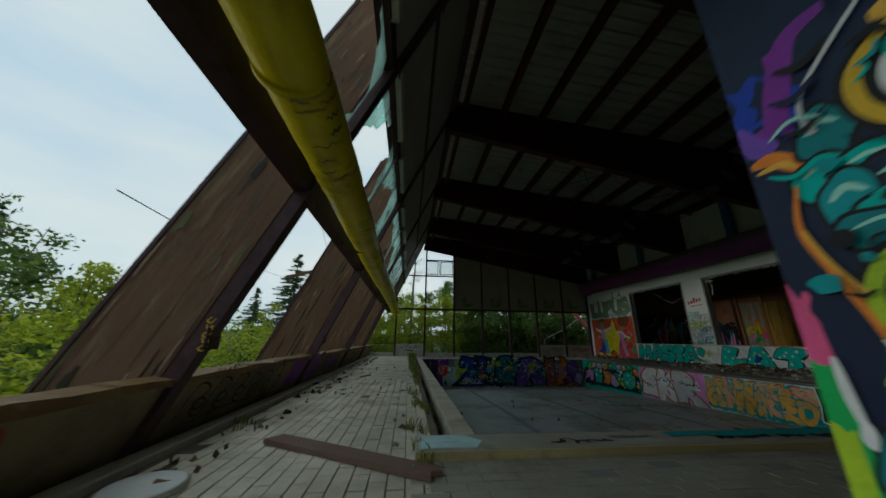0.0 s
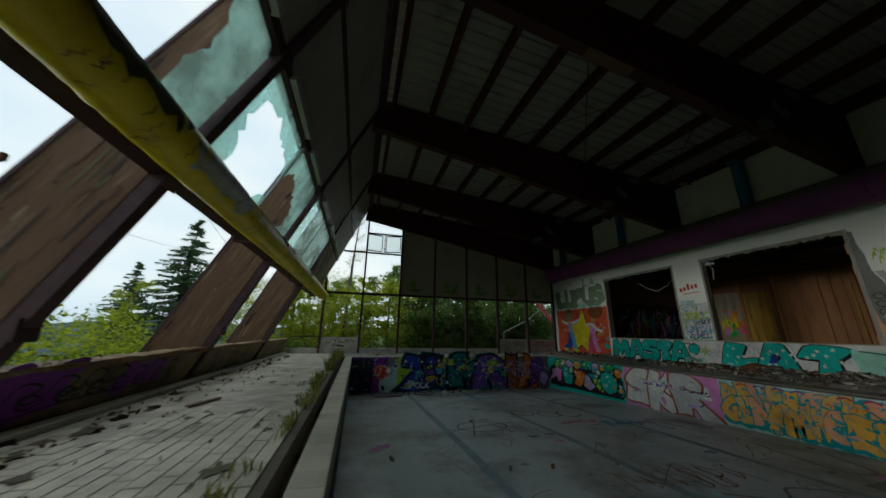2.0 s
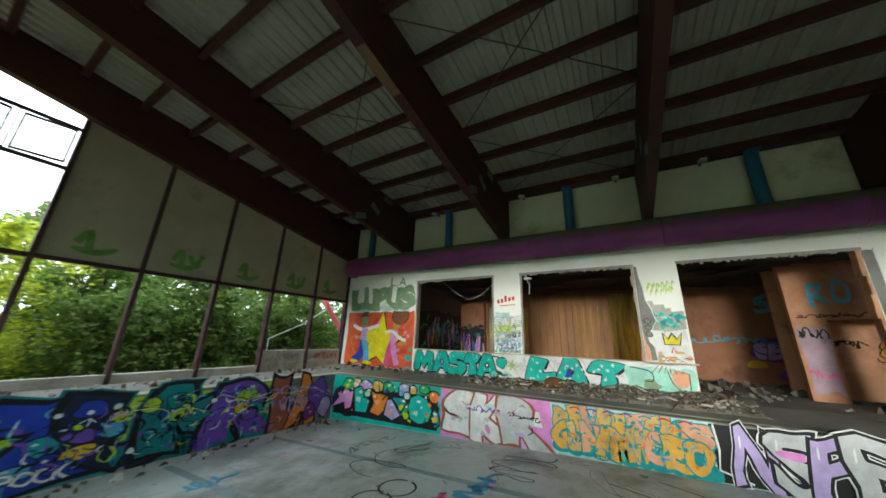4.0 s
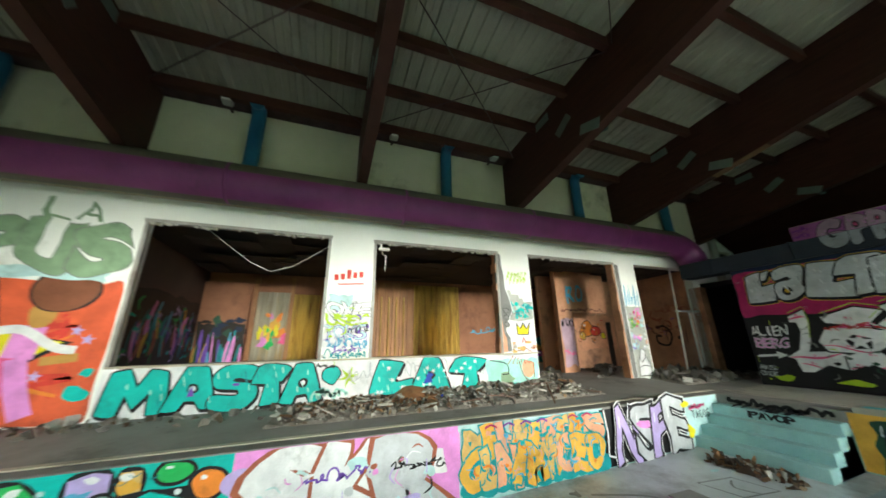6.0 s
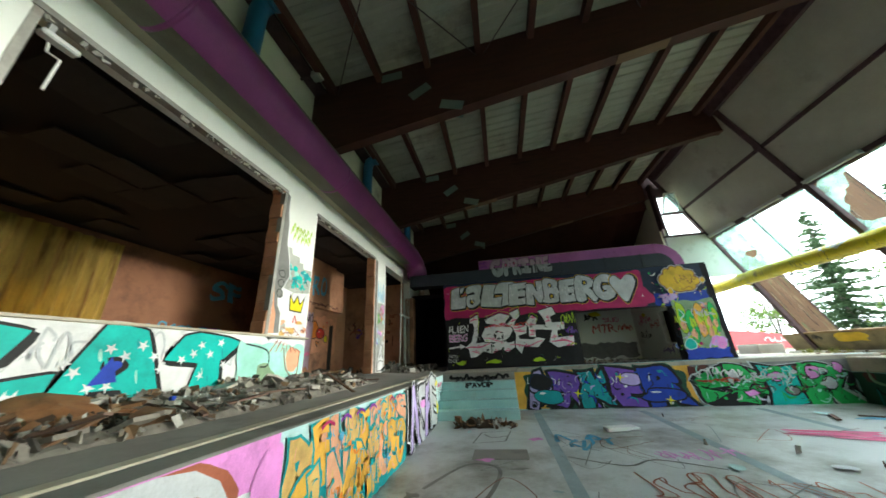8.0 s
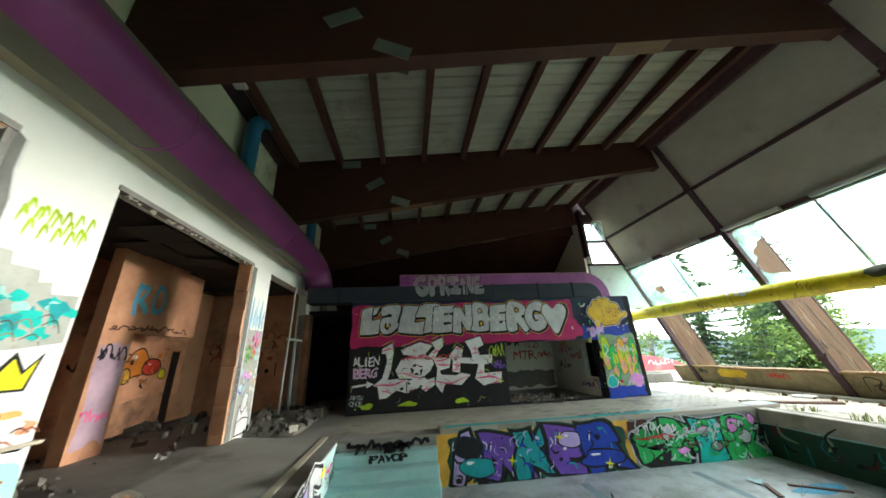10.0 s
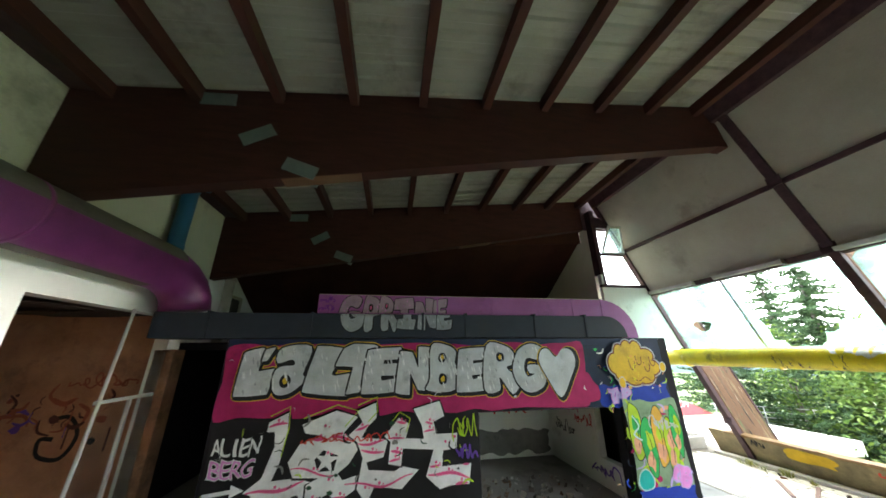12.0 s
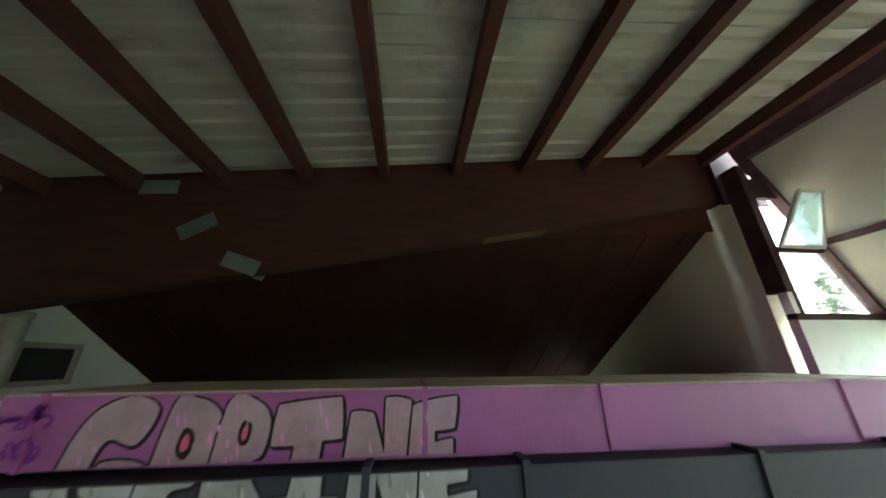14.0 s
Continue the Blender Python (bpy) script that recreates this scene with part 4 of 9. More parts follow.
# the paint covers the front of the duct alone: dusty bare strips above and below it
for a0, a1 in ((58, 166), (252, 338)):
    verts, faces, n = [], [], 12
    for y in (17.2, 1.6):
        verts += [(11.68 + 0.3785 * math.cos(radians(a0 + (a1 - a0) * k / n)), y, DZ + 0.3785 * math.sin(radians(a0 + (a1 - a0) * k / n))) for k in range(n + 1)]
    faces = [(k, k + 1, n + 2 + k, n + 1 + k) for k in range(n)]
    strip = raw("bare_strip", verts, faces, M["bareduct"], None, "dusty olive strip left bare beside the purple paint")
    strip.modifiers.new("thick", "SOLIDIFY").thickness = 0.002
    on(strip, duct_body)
structure(part("trim", boxes((11.84, EX + 0.02, 1.1, NY, 3.66, 3.74), bevel=0.006), M["gpanel"]), "narrow ledge above the white wall", "ledge")

for y in (16.95, 13.22, 9.1, 4.98, 1.2):
    bp = group_of("blue_pipe", (11.9, y, 4.2), "blue round air pipe rising from the purple duct", "pipe", "blue pipes")
    pipe_body = under(part("pipe_body", tube(bmesh.new(), [(11.86, y, 4.1), (11.88, y, 4.6), (11.88, y, 5.3), (11.88, y, 5.58), (11.84, y, 5.70), (11.76, y, 5.76), (11.66, y, 5.77)], 0.135, 20), M["blue"]), bp)
    on(part("collar", tube(bmesh.new(), [(11.88, y, 4.42), (11.88, y, 4.48)], 0.148, 20), M["blue"]), pipe_body)
    on(part("nozzle", tube(bmesh.new(), [(11.66, y, 5.77), (11.60, y, 5.77)], [0.142, 0.15], 20), M["blue"]), pipe_body)

# ducts on top of the painted block
gd = group_of("grey_blue_duct", (7.0, 1.2, 2.81), "flat dark grey-blue sheet metal duct on the block", "duct")
bm = bmesh.new()
cap = [(3.05 + 0.42 - 0.42 * math.cos(a), 2.815 + 0.42 * math.sin(a)) for a in [k * math.pi / 16 for k in range(9)]]
prism(bm, [(11.72, 2.815)] + cap + [(11.72, 3.235)], "y", 0.92, AY - 0.02)
under(part("duct_body", bm, M["navy"]), gd)
for x in (10.9, 9.25, 7.28, 6.45, 5.05, 3.95):
    under(part("flange", boxes((x - 0.02, x + 0.02, 0.90, AY, 2.81, 3.262)), M["navy"]), gd)
pd = group_of("violet_duct", (6.0, 0.7, 2.81), "flat violet sheet metal duct bending down at its end", "duct")
bm = bmesh.new()
out_r, in_r = 0.75, 0.38
arc = [(k * math.pi / 16) for k in range(9)]
outer = [(2.68 + out_r - out_r * math.sin(a), 3.60 - out_r + out_r * math.cos(a)) for a in arc]
inner = [(2.68 + out_r - in_r * math.sin(a), 3.60 - out_r + in_r * math.cos(a)) for a in arc]
prism(bm, [(9.2, 3.262), (9.2, 3.60)] + outer + [(2.68, 2.81), (3.03, 2.81)] + inner[::-1], "y", 0.25, 1.30)
under(part("duct_body", bm, M["pink"]), pd)
for x in (9.0, 6.98, 5.86, 4.1, 3.42):
    under(part("flange", boxes((x - 0.015, x + 0.015, 0.24, 1.312, 3.255, 3.615)), M["pink"]), pd)
under(part("top_sheet", boxes((3.3, 9.2, 0.25, 1.29, 3.601, 3.612)), M["rim"], None, "dusty top of the duct"), pd)

# plates and small lamps at the roof
rng = random.Random(3)
for ty in TRUSS_Y[1:]:
    for s in (-1, 1):
        for x, dz, lean in ((9.75, 0.72, 32), (9.14, 0.13, -18), (10.34, 1.36, 4)):
            h = 0.13
            z = truss_z(x) + dz
            bm = boxes((-0.22, 0.22, -0.006, 0.006, -h * 0.75, h * 0.75))
            bm.transform(Matrix.Translation((x, ty + s * 0.107, z)) @ Matrix.Rotation(radians(lean), 4, "Y"))
            ob = part("steel_plate", bm, M["plate"])
            tagged(ob, "grey-green metal plate fixed to the roof beam", "plate", "beam plates")
for y in (13.75, 10.45, 7.8, 16.2, 5.9):
    spot = group_of("floodlight", (11.75, y, 5.80), "small white unlit floodlight under the eaves", "lamp", "floodlights")
    housing = under(part("housing", boxes((11.62, 11.80, y - 0.09, y + 0.09, 5.66, 5.80), bevel=0.02), M["lampbody"]), spot)
    under(part("bracket", boxes((11.80, 12.06, y - 0.02, y + 0.02, 5.72, 5.75)), M["steel"]), spot)
    on(part("lens", boxes((11.60, 11.618, y - 0.07, y + 0.07, 5.68, 5.78)), M["whitepaint"]), housing)
# cross bracing rods under the roof
for a, b in [span for span in zip(TRUSS_Y[1:-1], TRUSS_Y[2:]) if min(span) > 6.5]:
    for x0, x1 in ((11.6, 8.5), (8.5, 5.4)):
        for p, q in (((x0, a), (x1, b)), ((x0, b), (x1, a))):
            rod = part("bracing_rod", tube(bmesh.new(), [(p[0], p[1], roof_z(p[0]) - 0.22), (q[0], q[1], roof_z(q[0]) - 0.22)], 0.011, 6), M["steel"])
            tagged(rod, "thin dark steel bracing rod under the roof", "rod", "bracing rods")
# tray of cables along the eaves
structure(part("trim", boxes((11.78, 12.07, -0.5, NY, 5.80, 5.835)), M["steel"]), "dark cable tray along the eaves", "cable tray")

# frames in the east openings
for y0, y1, sill in OPEN_E[:3]:
    bm = bmesh.new()
    box(bm, EX - 0.02, EX + 0.08, y0 - 0.02, y1 + 0.02, TOP_E - 0.055, TOP_E + 0.004)
    fr = structure(part("trim", bm, M["framegrey"]), "bent grey metal frame left in the opening", "frame")
    if y0 > 5:
        part("frame_side", boxes((EX - 0.015, EX + 0.07, y0 - 0.004, y0 + 0.05, sill, TOP_E - 0.06)), M["framegrey"], fr)
        part("frame_side", boxes((EX - 0.015, EX + 0.07, y1 - 0.05, y1 + 0.004, sill, TOP_E - 0.06)), M["framegrey"], fr)
structure(part("trim", boxes((EX - 0.03, EX + 0.27, 6.70, 14.62, 0.815, 0.845), bevel=0.006), M["rim"]), "thin pale sill on the low wall", "sill")
structure(part("trim", boxes((EX + 0.002, EX + 0.252, 7.692, 7.706, 0.85, TOP_E)), M["orange"]), "orange plaster reveal where the wall is broken away", "reveal")
# door reveal in bare orange plaster, broken away in steps
rng = random.Random(8)
for y, s in ((7.70, 1), (3.79, 1)):
    z = 0.1 if y < 5 else 0.85
    while z < TOP_E - 0.05:
        h = rng.uniform(0.12, 0.4)
        w = rng.uniform(0.02, 0.09)
        ob = part("broken_plaster", boxes((EX - 0.004, EX + 0.22, y + s * 0.0, y + s * w, z, min(z + h, TOP_E)), bevel=0.008), M["orange"])
        ob.parent = wall_east
        z += h
    ob = part("reveal", boxes((EX + 0.02, EX + 0.26, y - 0.003, y + 0.012, 0.1, TOP_E)), M["orange"])
    ob.parent = wall_east
# white posts of a lost glass door
door = group_of("door_frame", (EX, 1.5, 0.1), "thin white metal frame of a lost glass door", "door frame")
bm = tube(bmesh.new(), [(EX - 0.02, 1.60, 0.1), (EX - 0.02, 1.38, 3.28)], 0.025, 8)
under(part("upright", bm, M["whitepaint"]), door)
under(part("upright", boxes((EX, EX + 0.05, 0.82, 0.86, 0.1, 1.9)), M["whitepaint"]), door)
under(part("crossbar", boxes((EX, EX + 0.05, 0.36, 1.48, 1.87, 1.92)), M["whitepaint"]), door)
under(part("panel", boxes((EX + 0.02, EX + 0.03, 0.88, 1.45, 0.15, 1.86)), M["clearglass"]), door).visible_shadow = False
structure(part("wall_jamb", boxes((EX - 0.15, EX + 0.2, 0.02, 0.34, 0.0, 2.66), bevel=0.01), M["orange"]), "orange-brown door jamb", "wall")

# ---- side rooms ----
def corrugated(y0, y1, x, z0, z1, material, name, label, wave=0.13, deep=0.04):
    verts, faces = [], []
    n = max(int((y1 - y0) / wave * 4), 4)
    r = random.Random(int(y0 * 10))
    for i in range(n + 1):
        y = y0 + (y1 - y0) * i / n
        d = deep * math.sin(i * math.pi / 2) + r.uniform(-0.012, 0.012)
        verts += [(x + d, y, z0 + r.uniform(0, 0.06)), (x + d * 0.8, y, z1)]
    faces = [(2 * i, 2 * i + 2, 2 * i + 3, 2 * i + 1) for i in range(n)]
    ob = raw(name, verts, faces, material)
    ob.modifiers.new("thick", "SOLIDIFY").thickness = 0.012
    return tagged(ob, label, "curtain", "curtains")


corrugated(12.75, 13.75, 17.08, 0.12, 2.75, M["sheet"], "curtain", "stained white sheet with pink and orange paint hanging in folds", 0.30)
corrugated(11.85, 12.72, 17.08, 0.12, 2.7, M["curtain"], "curtain", "faded yellow sheet hanging in folds", 0.30)
closing = group_of("board_partition", (17.1, 12.8, 0.1), "orange-brown boards beside the hanging sheets", "partition")
for y in (11.70, 12.67, 13.74):
    under(part("board", boxes((17.0, 17.07, y, y + 0.12, 0.12, 3.25), bevel=0.006), M["brownwood"]), closing)
corrugated(6.62, 8.5, 17.08, 0.12, 3.2, M["curtain"], "curtain", "mustard yellow curtain hanging in folds", 0.22, 0.06)
boards = group_of("board_partition", (17.0, 9.6, 0.1), "brown timber boards closing the back of the room", "partition")
y = 8.5
while y < 11.7:
    under(part("board", boxes((17.05 + random.Random(int(y * 50)).uniform(-0.02, 0.02), 17.12, y, y + 0.27, 0.12, 3.25), bevel=0.006), M["brownwood"]), boards)
    if int(y * 10) % 3 == 0:
        under(part("yellow_batten", boxes((16.98, 17.04, y + 0.1, y + 0.15, 0.12, 2.7)), M["curtain"]), boards)
    y += 0.28
structure(part("wall_rooms_stub", boxes((13.85, 14.05, 2.3, 4.45, 1.95, 3.36), (13.85, 14.05, 3.85, 4.45, 0.1, 1.95)), M["orange"]), "orange plaster partition with spray-painted letters over a low opening", "wall")
structure(part("wall_rooms_recess", boxes((14.77, 14.9, 0.3, 2.05, 0.1, 3.36), (14.77, 14.9, 2.05, 4.45, 0.1, 3.36)), M["orange"]), "peach plaster wall with an orange piece behind the partition", "wall")
structure(part("wall_rooms_dark", boxes((16.9, 17.0, 13.9, 15.2, 0.1, 3.0)), M["roomback"]), "dark painted wall patch at the back", "wall")
# sagging ceiling tiles in the rooms
rng = random.Random(31)
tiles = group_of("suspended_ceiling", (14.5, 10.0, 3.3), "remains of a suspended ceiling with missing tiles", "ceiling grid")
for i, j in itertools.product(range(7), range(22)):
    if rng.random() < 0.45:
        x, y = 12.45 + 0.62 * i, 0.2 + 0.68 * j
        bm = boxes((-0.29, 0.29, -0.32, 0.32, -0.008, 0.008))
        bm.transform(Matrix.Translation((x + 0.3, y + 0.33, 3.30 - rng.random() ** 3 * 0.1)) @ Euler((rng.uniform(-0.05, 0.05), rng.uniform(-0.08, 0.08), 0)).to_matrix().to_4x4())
        under(part("ceiling_tile", bm, M["darktile"]), tiles)
# cables
def cable(pts, r=0.006, label="thin pale cable hanging loose in the opening"):
    ob = part("cable", tube(bmesh.new(), pts, r, 6), M["whitepaint"])
    return tagged(ob, label, "cable", "cables")
cable([(12.5, 13.9, 3.32), (12.6, 13.5, 3.02), (12.62, 13.1, 2.72), (12.62, 12.72, 2.55), (12.62, 12.3, 2.7), (12.55, 11.8, 3.05), (12.5, 11.5, 3.3)])
cable([(12.2, 10.55, 3.2), (12.2, 10.52, 2.98), (12.16, 10.45, 2.95), (12.14, 10.47, 2.6)], 0.012)
lampbox = group_of("lamp_holder", (12.15, 10.5, 3.1), "white lamp holder dangling under the lintel", "lamp")
under(part("holder_body", boxes((12.1, 12.2, 10.38, 10.62, 3.06, 3.12), bevel=0.015), M["whitepaint"]), lampbox)
under(part("holder_arm", boxes((12.13, 12.17, 10.55, 10.59, 3.12, 3.25)), M["metal"]), lampbox)

# small window and pipe stub high on the white wall behind the block
structure(part("window_small", boxes((12.02, 12.09, -2.05, -1.98, 3.5, 4.05), (12.02, 12.09, -1.30, -1.23, 3.5, 4.05), (12.02, 12.09, -1.98, -1.30, 3.98, 4.05), (12.02, 12.09, -1.98, -1.30, 3.5, 3.57)), M["rim"]), "small window with a pale frame and dark pane", "window")
part("pane", boxes((12.06, 12.085, -1.98, -1.30, 3.57, 3.98)), M["dark"], bpy.data.objects["window_small"], "dark blind pane")
stub = group_of("pipe_stub", (11.9, -1.0, 2.8), "thick grey-white pipe stub standing by the wall", "pipe")
under(part("stub_body", tube(bmesh.new(), [(11.92, -1.02, 2.8), (11.92, -1.02, 4.32)], 0.11, 20), M["concrete"]), stub)
under(part("stub_rim", tube(bmesh.new(), [(11.92, -1.02, 4.32), (11.92, -1.02, 4.38)], 0.125, 20), M["concrete"]), stub)

# ragged plaster along the heads and sides of the broken openings
r = random.Random(12)
for y0, y1 in ((7.7, 10.7), (3.8, 6.74), (11.65, 14.55)):
    bm = bmesh.new()
    for k in range(46):
        y = r.uniform(y0, y1)
        s = r.uniform(0.015, 0.05)
        m4 = Matrix.Translation((EX + r.uniform(0.0, 0.05), y, TOP_E - 0.055 - s * 0.3)) @ Euler((r.uniform(0, 3), r.uniform(0, 3), r.uniform(0, 3))).to_matrix().to_4x4() @ Matrix.Diagonal((s, s * 1.6, s * 0.7, 1))
        bmesh.ops.create_cube(bm, size=1.0, matrix=m4)
    tagged(part("plaster_edge", bm, M["concrete"], wall_east, "ragged broken plaster edge"), kind="stuff")

# ---- spray paint on the walls: flat coats of paint laid over one another ----
INK = {}
for key, rgb in {
    "black": (0.012, 0.012, 0.014), "white": (0.74, 0.75, 0.76), "silver": (0.50, 0.52, 0.54), "magenta": (0.40, 0.015, 0.11), "pink": (0.72, 0.10, 0.26),
    "rose": (0.70, 0.26, 0.62), "teal": (0.012, 0.46, 0.40), "deepteal": (0.012, 0.20, 0.22), "mint": (0.34, 0.68, 0.58), "pale": (0.46, 0.66, 0.66), "sea": (0.015, 0.30, 0.32),
    "orange": (0.72, 0.22, 0.03), "amber": (0.74, 0.40, 0.06), "sand": (0.66, 0.42, 0.14), "peach": (0.74, 0.36, 0.22), "yellow": (0.80, 0.66, 0.02), "lime": (0.42, 0.60, 0.03),
    "green": (0.03, 0.42, 0.10), "darkgreen": (0.02, 0.07, 0.04), "blue": (0.015, 0.05, 0.38), "sky": (0.10, 0.38, 0.58), "navy": (0.012, 0.022, 0.055), "violet": (0.16, 0.07, 0.42),
    "lilac": (0.46, 0.36, 0.66), "purple": (0.20, 0.03, 0.30), "red": (0.62, 0.05, 0.035), "fire": (0.66, 0.11, 0.045), "brown": (0.20, 0.07, 0.035), "skin": (0.50, 0.27, 0.07),
    "grey": (0.20, 0.20, 0.19), "moss": (0.22, 0.33, 0.20), "gold": (0.66, 0.42, 0.03), "dullred": (0.10, 0.03, 0.025), "russet": (0.34, 0.10, 0.055), "stripe": (0.28, 0.35, 0.38), "dust": (0.38, 0.26, 0.33), "steel": (0.30, 0.32, 0.34), "flake": (0.30, 0.22, 0.15), "barkbrown": (0.13, 0.072, 0.042), "soot": (0.022, 0.015, 0.011), "soil": (0.075, 0.058, 0.036), "lichen": (0.11, 0.12, 0.055), "wash": (0.15, 0.30, 0.07), "chalk": (0.40, 0.41, 0.37), "haze": (0.42, 0.60, 0.66),
}.items():
    INK[key] = surface("spray_" + key, tuple(c * 0.80 for c in rgb), tuple(min(c * 1.18 + 0.003, 0.85) for c in rgb), 3.0, 0.52, 0.08, grain=90.0, c=tuple(c * 0.55 + 0.006 for c in rgb), stain=0.28, stain_scale=2.2, vary=0.0, lo=0.46, hi=0.82, sheen=0.22)
INKS = list(INK)
GLYPHS = {}


def glyph(ch, fat):
    """A letter of the built-in font, swollen by fat, scaled so that the plain letter fills the unit square."""
    if (ch, fat) not in GLYPHS:
        found = []
        for f in (0.0, fat):
            cu = bpy.data.curves.new("letter", "FONT")
            cu.body, cu.offset, cu.resolution_u, cu.fill_mode, cu.dimensions = ch, f, 4, "FRONT", "2D"
            ob = bpy.data.objects.new("letter", cu)
            me = bpy.data.meshes.new_from_object(ob)
            bm = bmesh.new()
            bm.from_mesh(me)
            bmesh.ops.subdivide_edges(bm, edges=[e for e in bm.edges if e.calc_length() > 0.12], cuts=2, use_grid_fill=True)
            bm.verts.index_update()
            found.append(([(v.co.x, v.co.y) for v in bm.verts], [tuple(v.index for v in p.verts) for p in bm.faces]))
            bm.free()
            bpy.data.objects.remove(ob)
            bpy.data.curves.remove(cu)
            bpy.data.meshes.remove(me)
        xs, ys = [p[0] for p in found[0][0]], [p[1] for p in found[0][0]]
        w, h = max(xs) - min(xs), max(ys) - min(ys)
        w, h, cx, cy = max(w, 0.34), max(h, 0.62), (max(xs) + min(xs)) / 2, max(ys) if h < 0.4 else (max(ys) + min(ys)) / 2
        low = 1.0 if max(ys) - min(ys) < 0.4 else 0.5
        GLYPHS[ch, fat] = ([(0.5 + (x - cx) / w, low + (y - cy) / h) for x, y in found[1][0]], found[1][1])
    return GLYPHS[ch, fat]


def smooth_line(points, steps=6, closed=False):
    """Points on a smooth curve through the given ones."""
    n, out = len(points), []
    for i in range(n if closed else n - 1):
        p = [points[(i + k) % n] if closed else points[min(max(i + k, 0), n - 1)] for k in (-1, 0, 1, 2)]
        for s in range(steps):
            t = s / steps
            out.append(tuple(0.5 * (2 * p[1][c] + (p[2][c] - p[0][c]) * t + (2 * p[0][c] - 5 * p[1][c] + 4 * p[2][c] - p[3][c]) * t * t + (3 * p[1][c] - p[0][c] - 3 * p[2][c] + p[3][c]) * t ** 3) for c in (0, 1)))
    if not closed:
        out.append(points[-1])
    return out


class Mural:
    def __init__(self, place, seed=1):
        self.place, self.r = place, random.Random(seed)
        self.verts, self.faces, self.mats, self.level = [], [], [], 0
        self.bounds = (-99, 99, -99, 99)

    def up(self):
        self.level += 1

    def add(self, pts, faces, ink):
        b = len(self.verts)
        self.level += 1
        a, c, d, e = self.bounds
        self.verts += [self.place(min(max(u, a), c), min(max(v, d), e), 0.003 + 0.00011 * self.level) for u, v in pts]
        self.faces += [tuple(b + i for i in f) for f in faces]
        self.mats += [INKS.index(ink)] * len(faces)

    def poly(self, pts, ink):
        for edge, side in ((self.bounds[2], 1), (self.bounds[3], -1)):
            kept = []
            for a, b in zip(pts, pts[1:] + pts[:1]):
                da, db = side * (a[1] - edge), side * (b[1] - edge)
                if da >= 0:
                    kept.append(a)
                if (da < 0) != (db < 0):
                    kept.append((a[0] + (b[0] - a[0]) * da / (da - db), edge))
            pts = kept
        if len(pts) < 3:
            return
        self.add(pts, [tuple(range(len(pts)))], ink)

    def rect(self, u0, u1, v0, v1, ink, wavy=0.0, n=14):
        if not wavy:
            return self.poly([(u0, v0), (u1, v0), (u1, v1), (u0, v1)], ink)
        w = lambda: self.r.uniform(-wavy, wavy)
        pts = [(u0 + (u1 - u0) * k / n, v0 + w()) for k in range(n + 1)] + [(u1 + w(), v0 + (v1 - v0) * k / 4) for k in range(1, 4)]
        pts += [(u1 - (u1 - u0) * k / n, v1 + w()) for k in range(n + 1)] + [(u0 + w(), v1 - (v1 - v0) * k / 4) for k in range(1, 4)]
        self.poly(smooth_line(pts, 3, True), ink)

    def blob(self, u, v, ru, rv, ink, wob=0.12, lean=0.0, n=9):
        pts = []
        for k in range(n):
            a = 2 * math.pi * k / n + lean
            s = 1 + self.r.uniform(-wob, wob)
            pts.append((u + ru * s * math.cos(a), v + rv * s * math.sin(a)))
        self.poly(smooth_line(pts, 4, True), ink)

    def ringed(self, u, v, ru, rv, ink, line="black", w=0.02, wob=0.1, shine="white"):
        state = self.r.getstate()
        self.up()
        self.blob(u, v, ru + w, rv + w, line, wob)
        self.r.setstate(state)
        self.up()
        self.blob(u, v, ru, rv, ink, wob)
        if shine:
            self.up()
            self.blob(u - ru * 0.35, v + rv * 0.5, ru * 0.22, rv * 0.16, shine, 0.2)

    def stroke(self, pts, width, ink, curved=True, taper=False):
        line = smooth_line(pts, 5) if curved else pts
        left, right = [], []
        for i, p in enumerate(line):
            a, b = line[max(i - 1, 0)], line[min(i + 1, len(line) - 1)]
            d = math.hypot(b[0] - a[0], b[1] - a[1]) or 1e-6
            w = width / 2 * (math.sin(math.pi * (0.12 + 0.76 * i / max(len(line) - 1, 1))) if taper else 1)
            nx, ny = -(b[1] - a[1]) / d * w, (b[0] - a[0]) / d * w
            left.append((p[0] + nx, p[1] + ny))
            right.append((p[0] - nx, p[1] - ny))
        n = len(line)
        self.add(left + right, [(i, i + 1, n + i + 1, n + i) for i in range(n - 1)], ink)

    def letter(self, ch, quad, ink, fat=0.03, bend=0.07):
        pts, faces = glyph(ch, fat)
        (ax, ay), (bx, by), (cx, cy), (dx, dy) = quad
        out = []
        for s, t in pts:
            s, t = s + bend * math.sin(4.2 * t + 7 * ax) + 0.5 * bend * math.sin(9 * t + ax), t + bend * math.sin(4.4 * s + 5 * bx)
            out.append((ax * (1 - s) * (1 - t) + bx * s * (1 - t) + cx * s * t + dx * (1 - s) * t, ay * (1 - s) * (1 - t) + by * s * (1 - t) + cy * s * t + dy * (1 - s) * t))
        self.add(out, faces, ink)

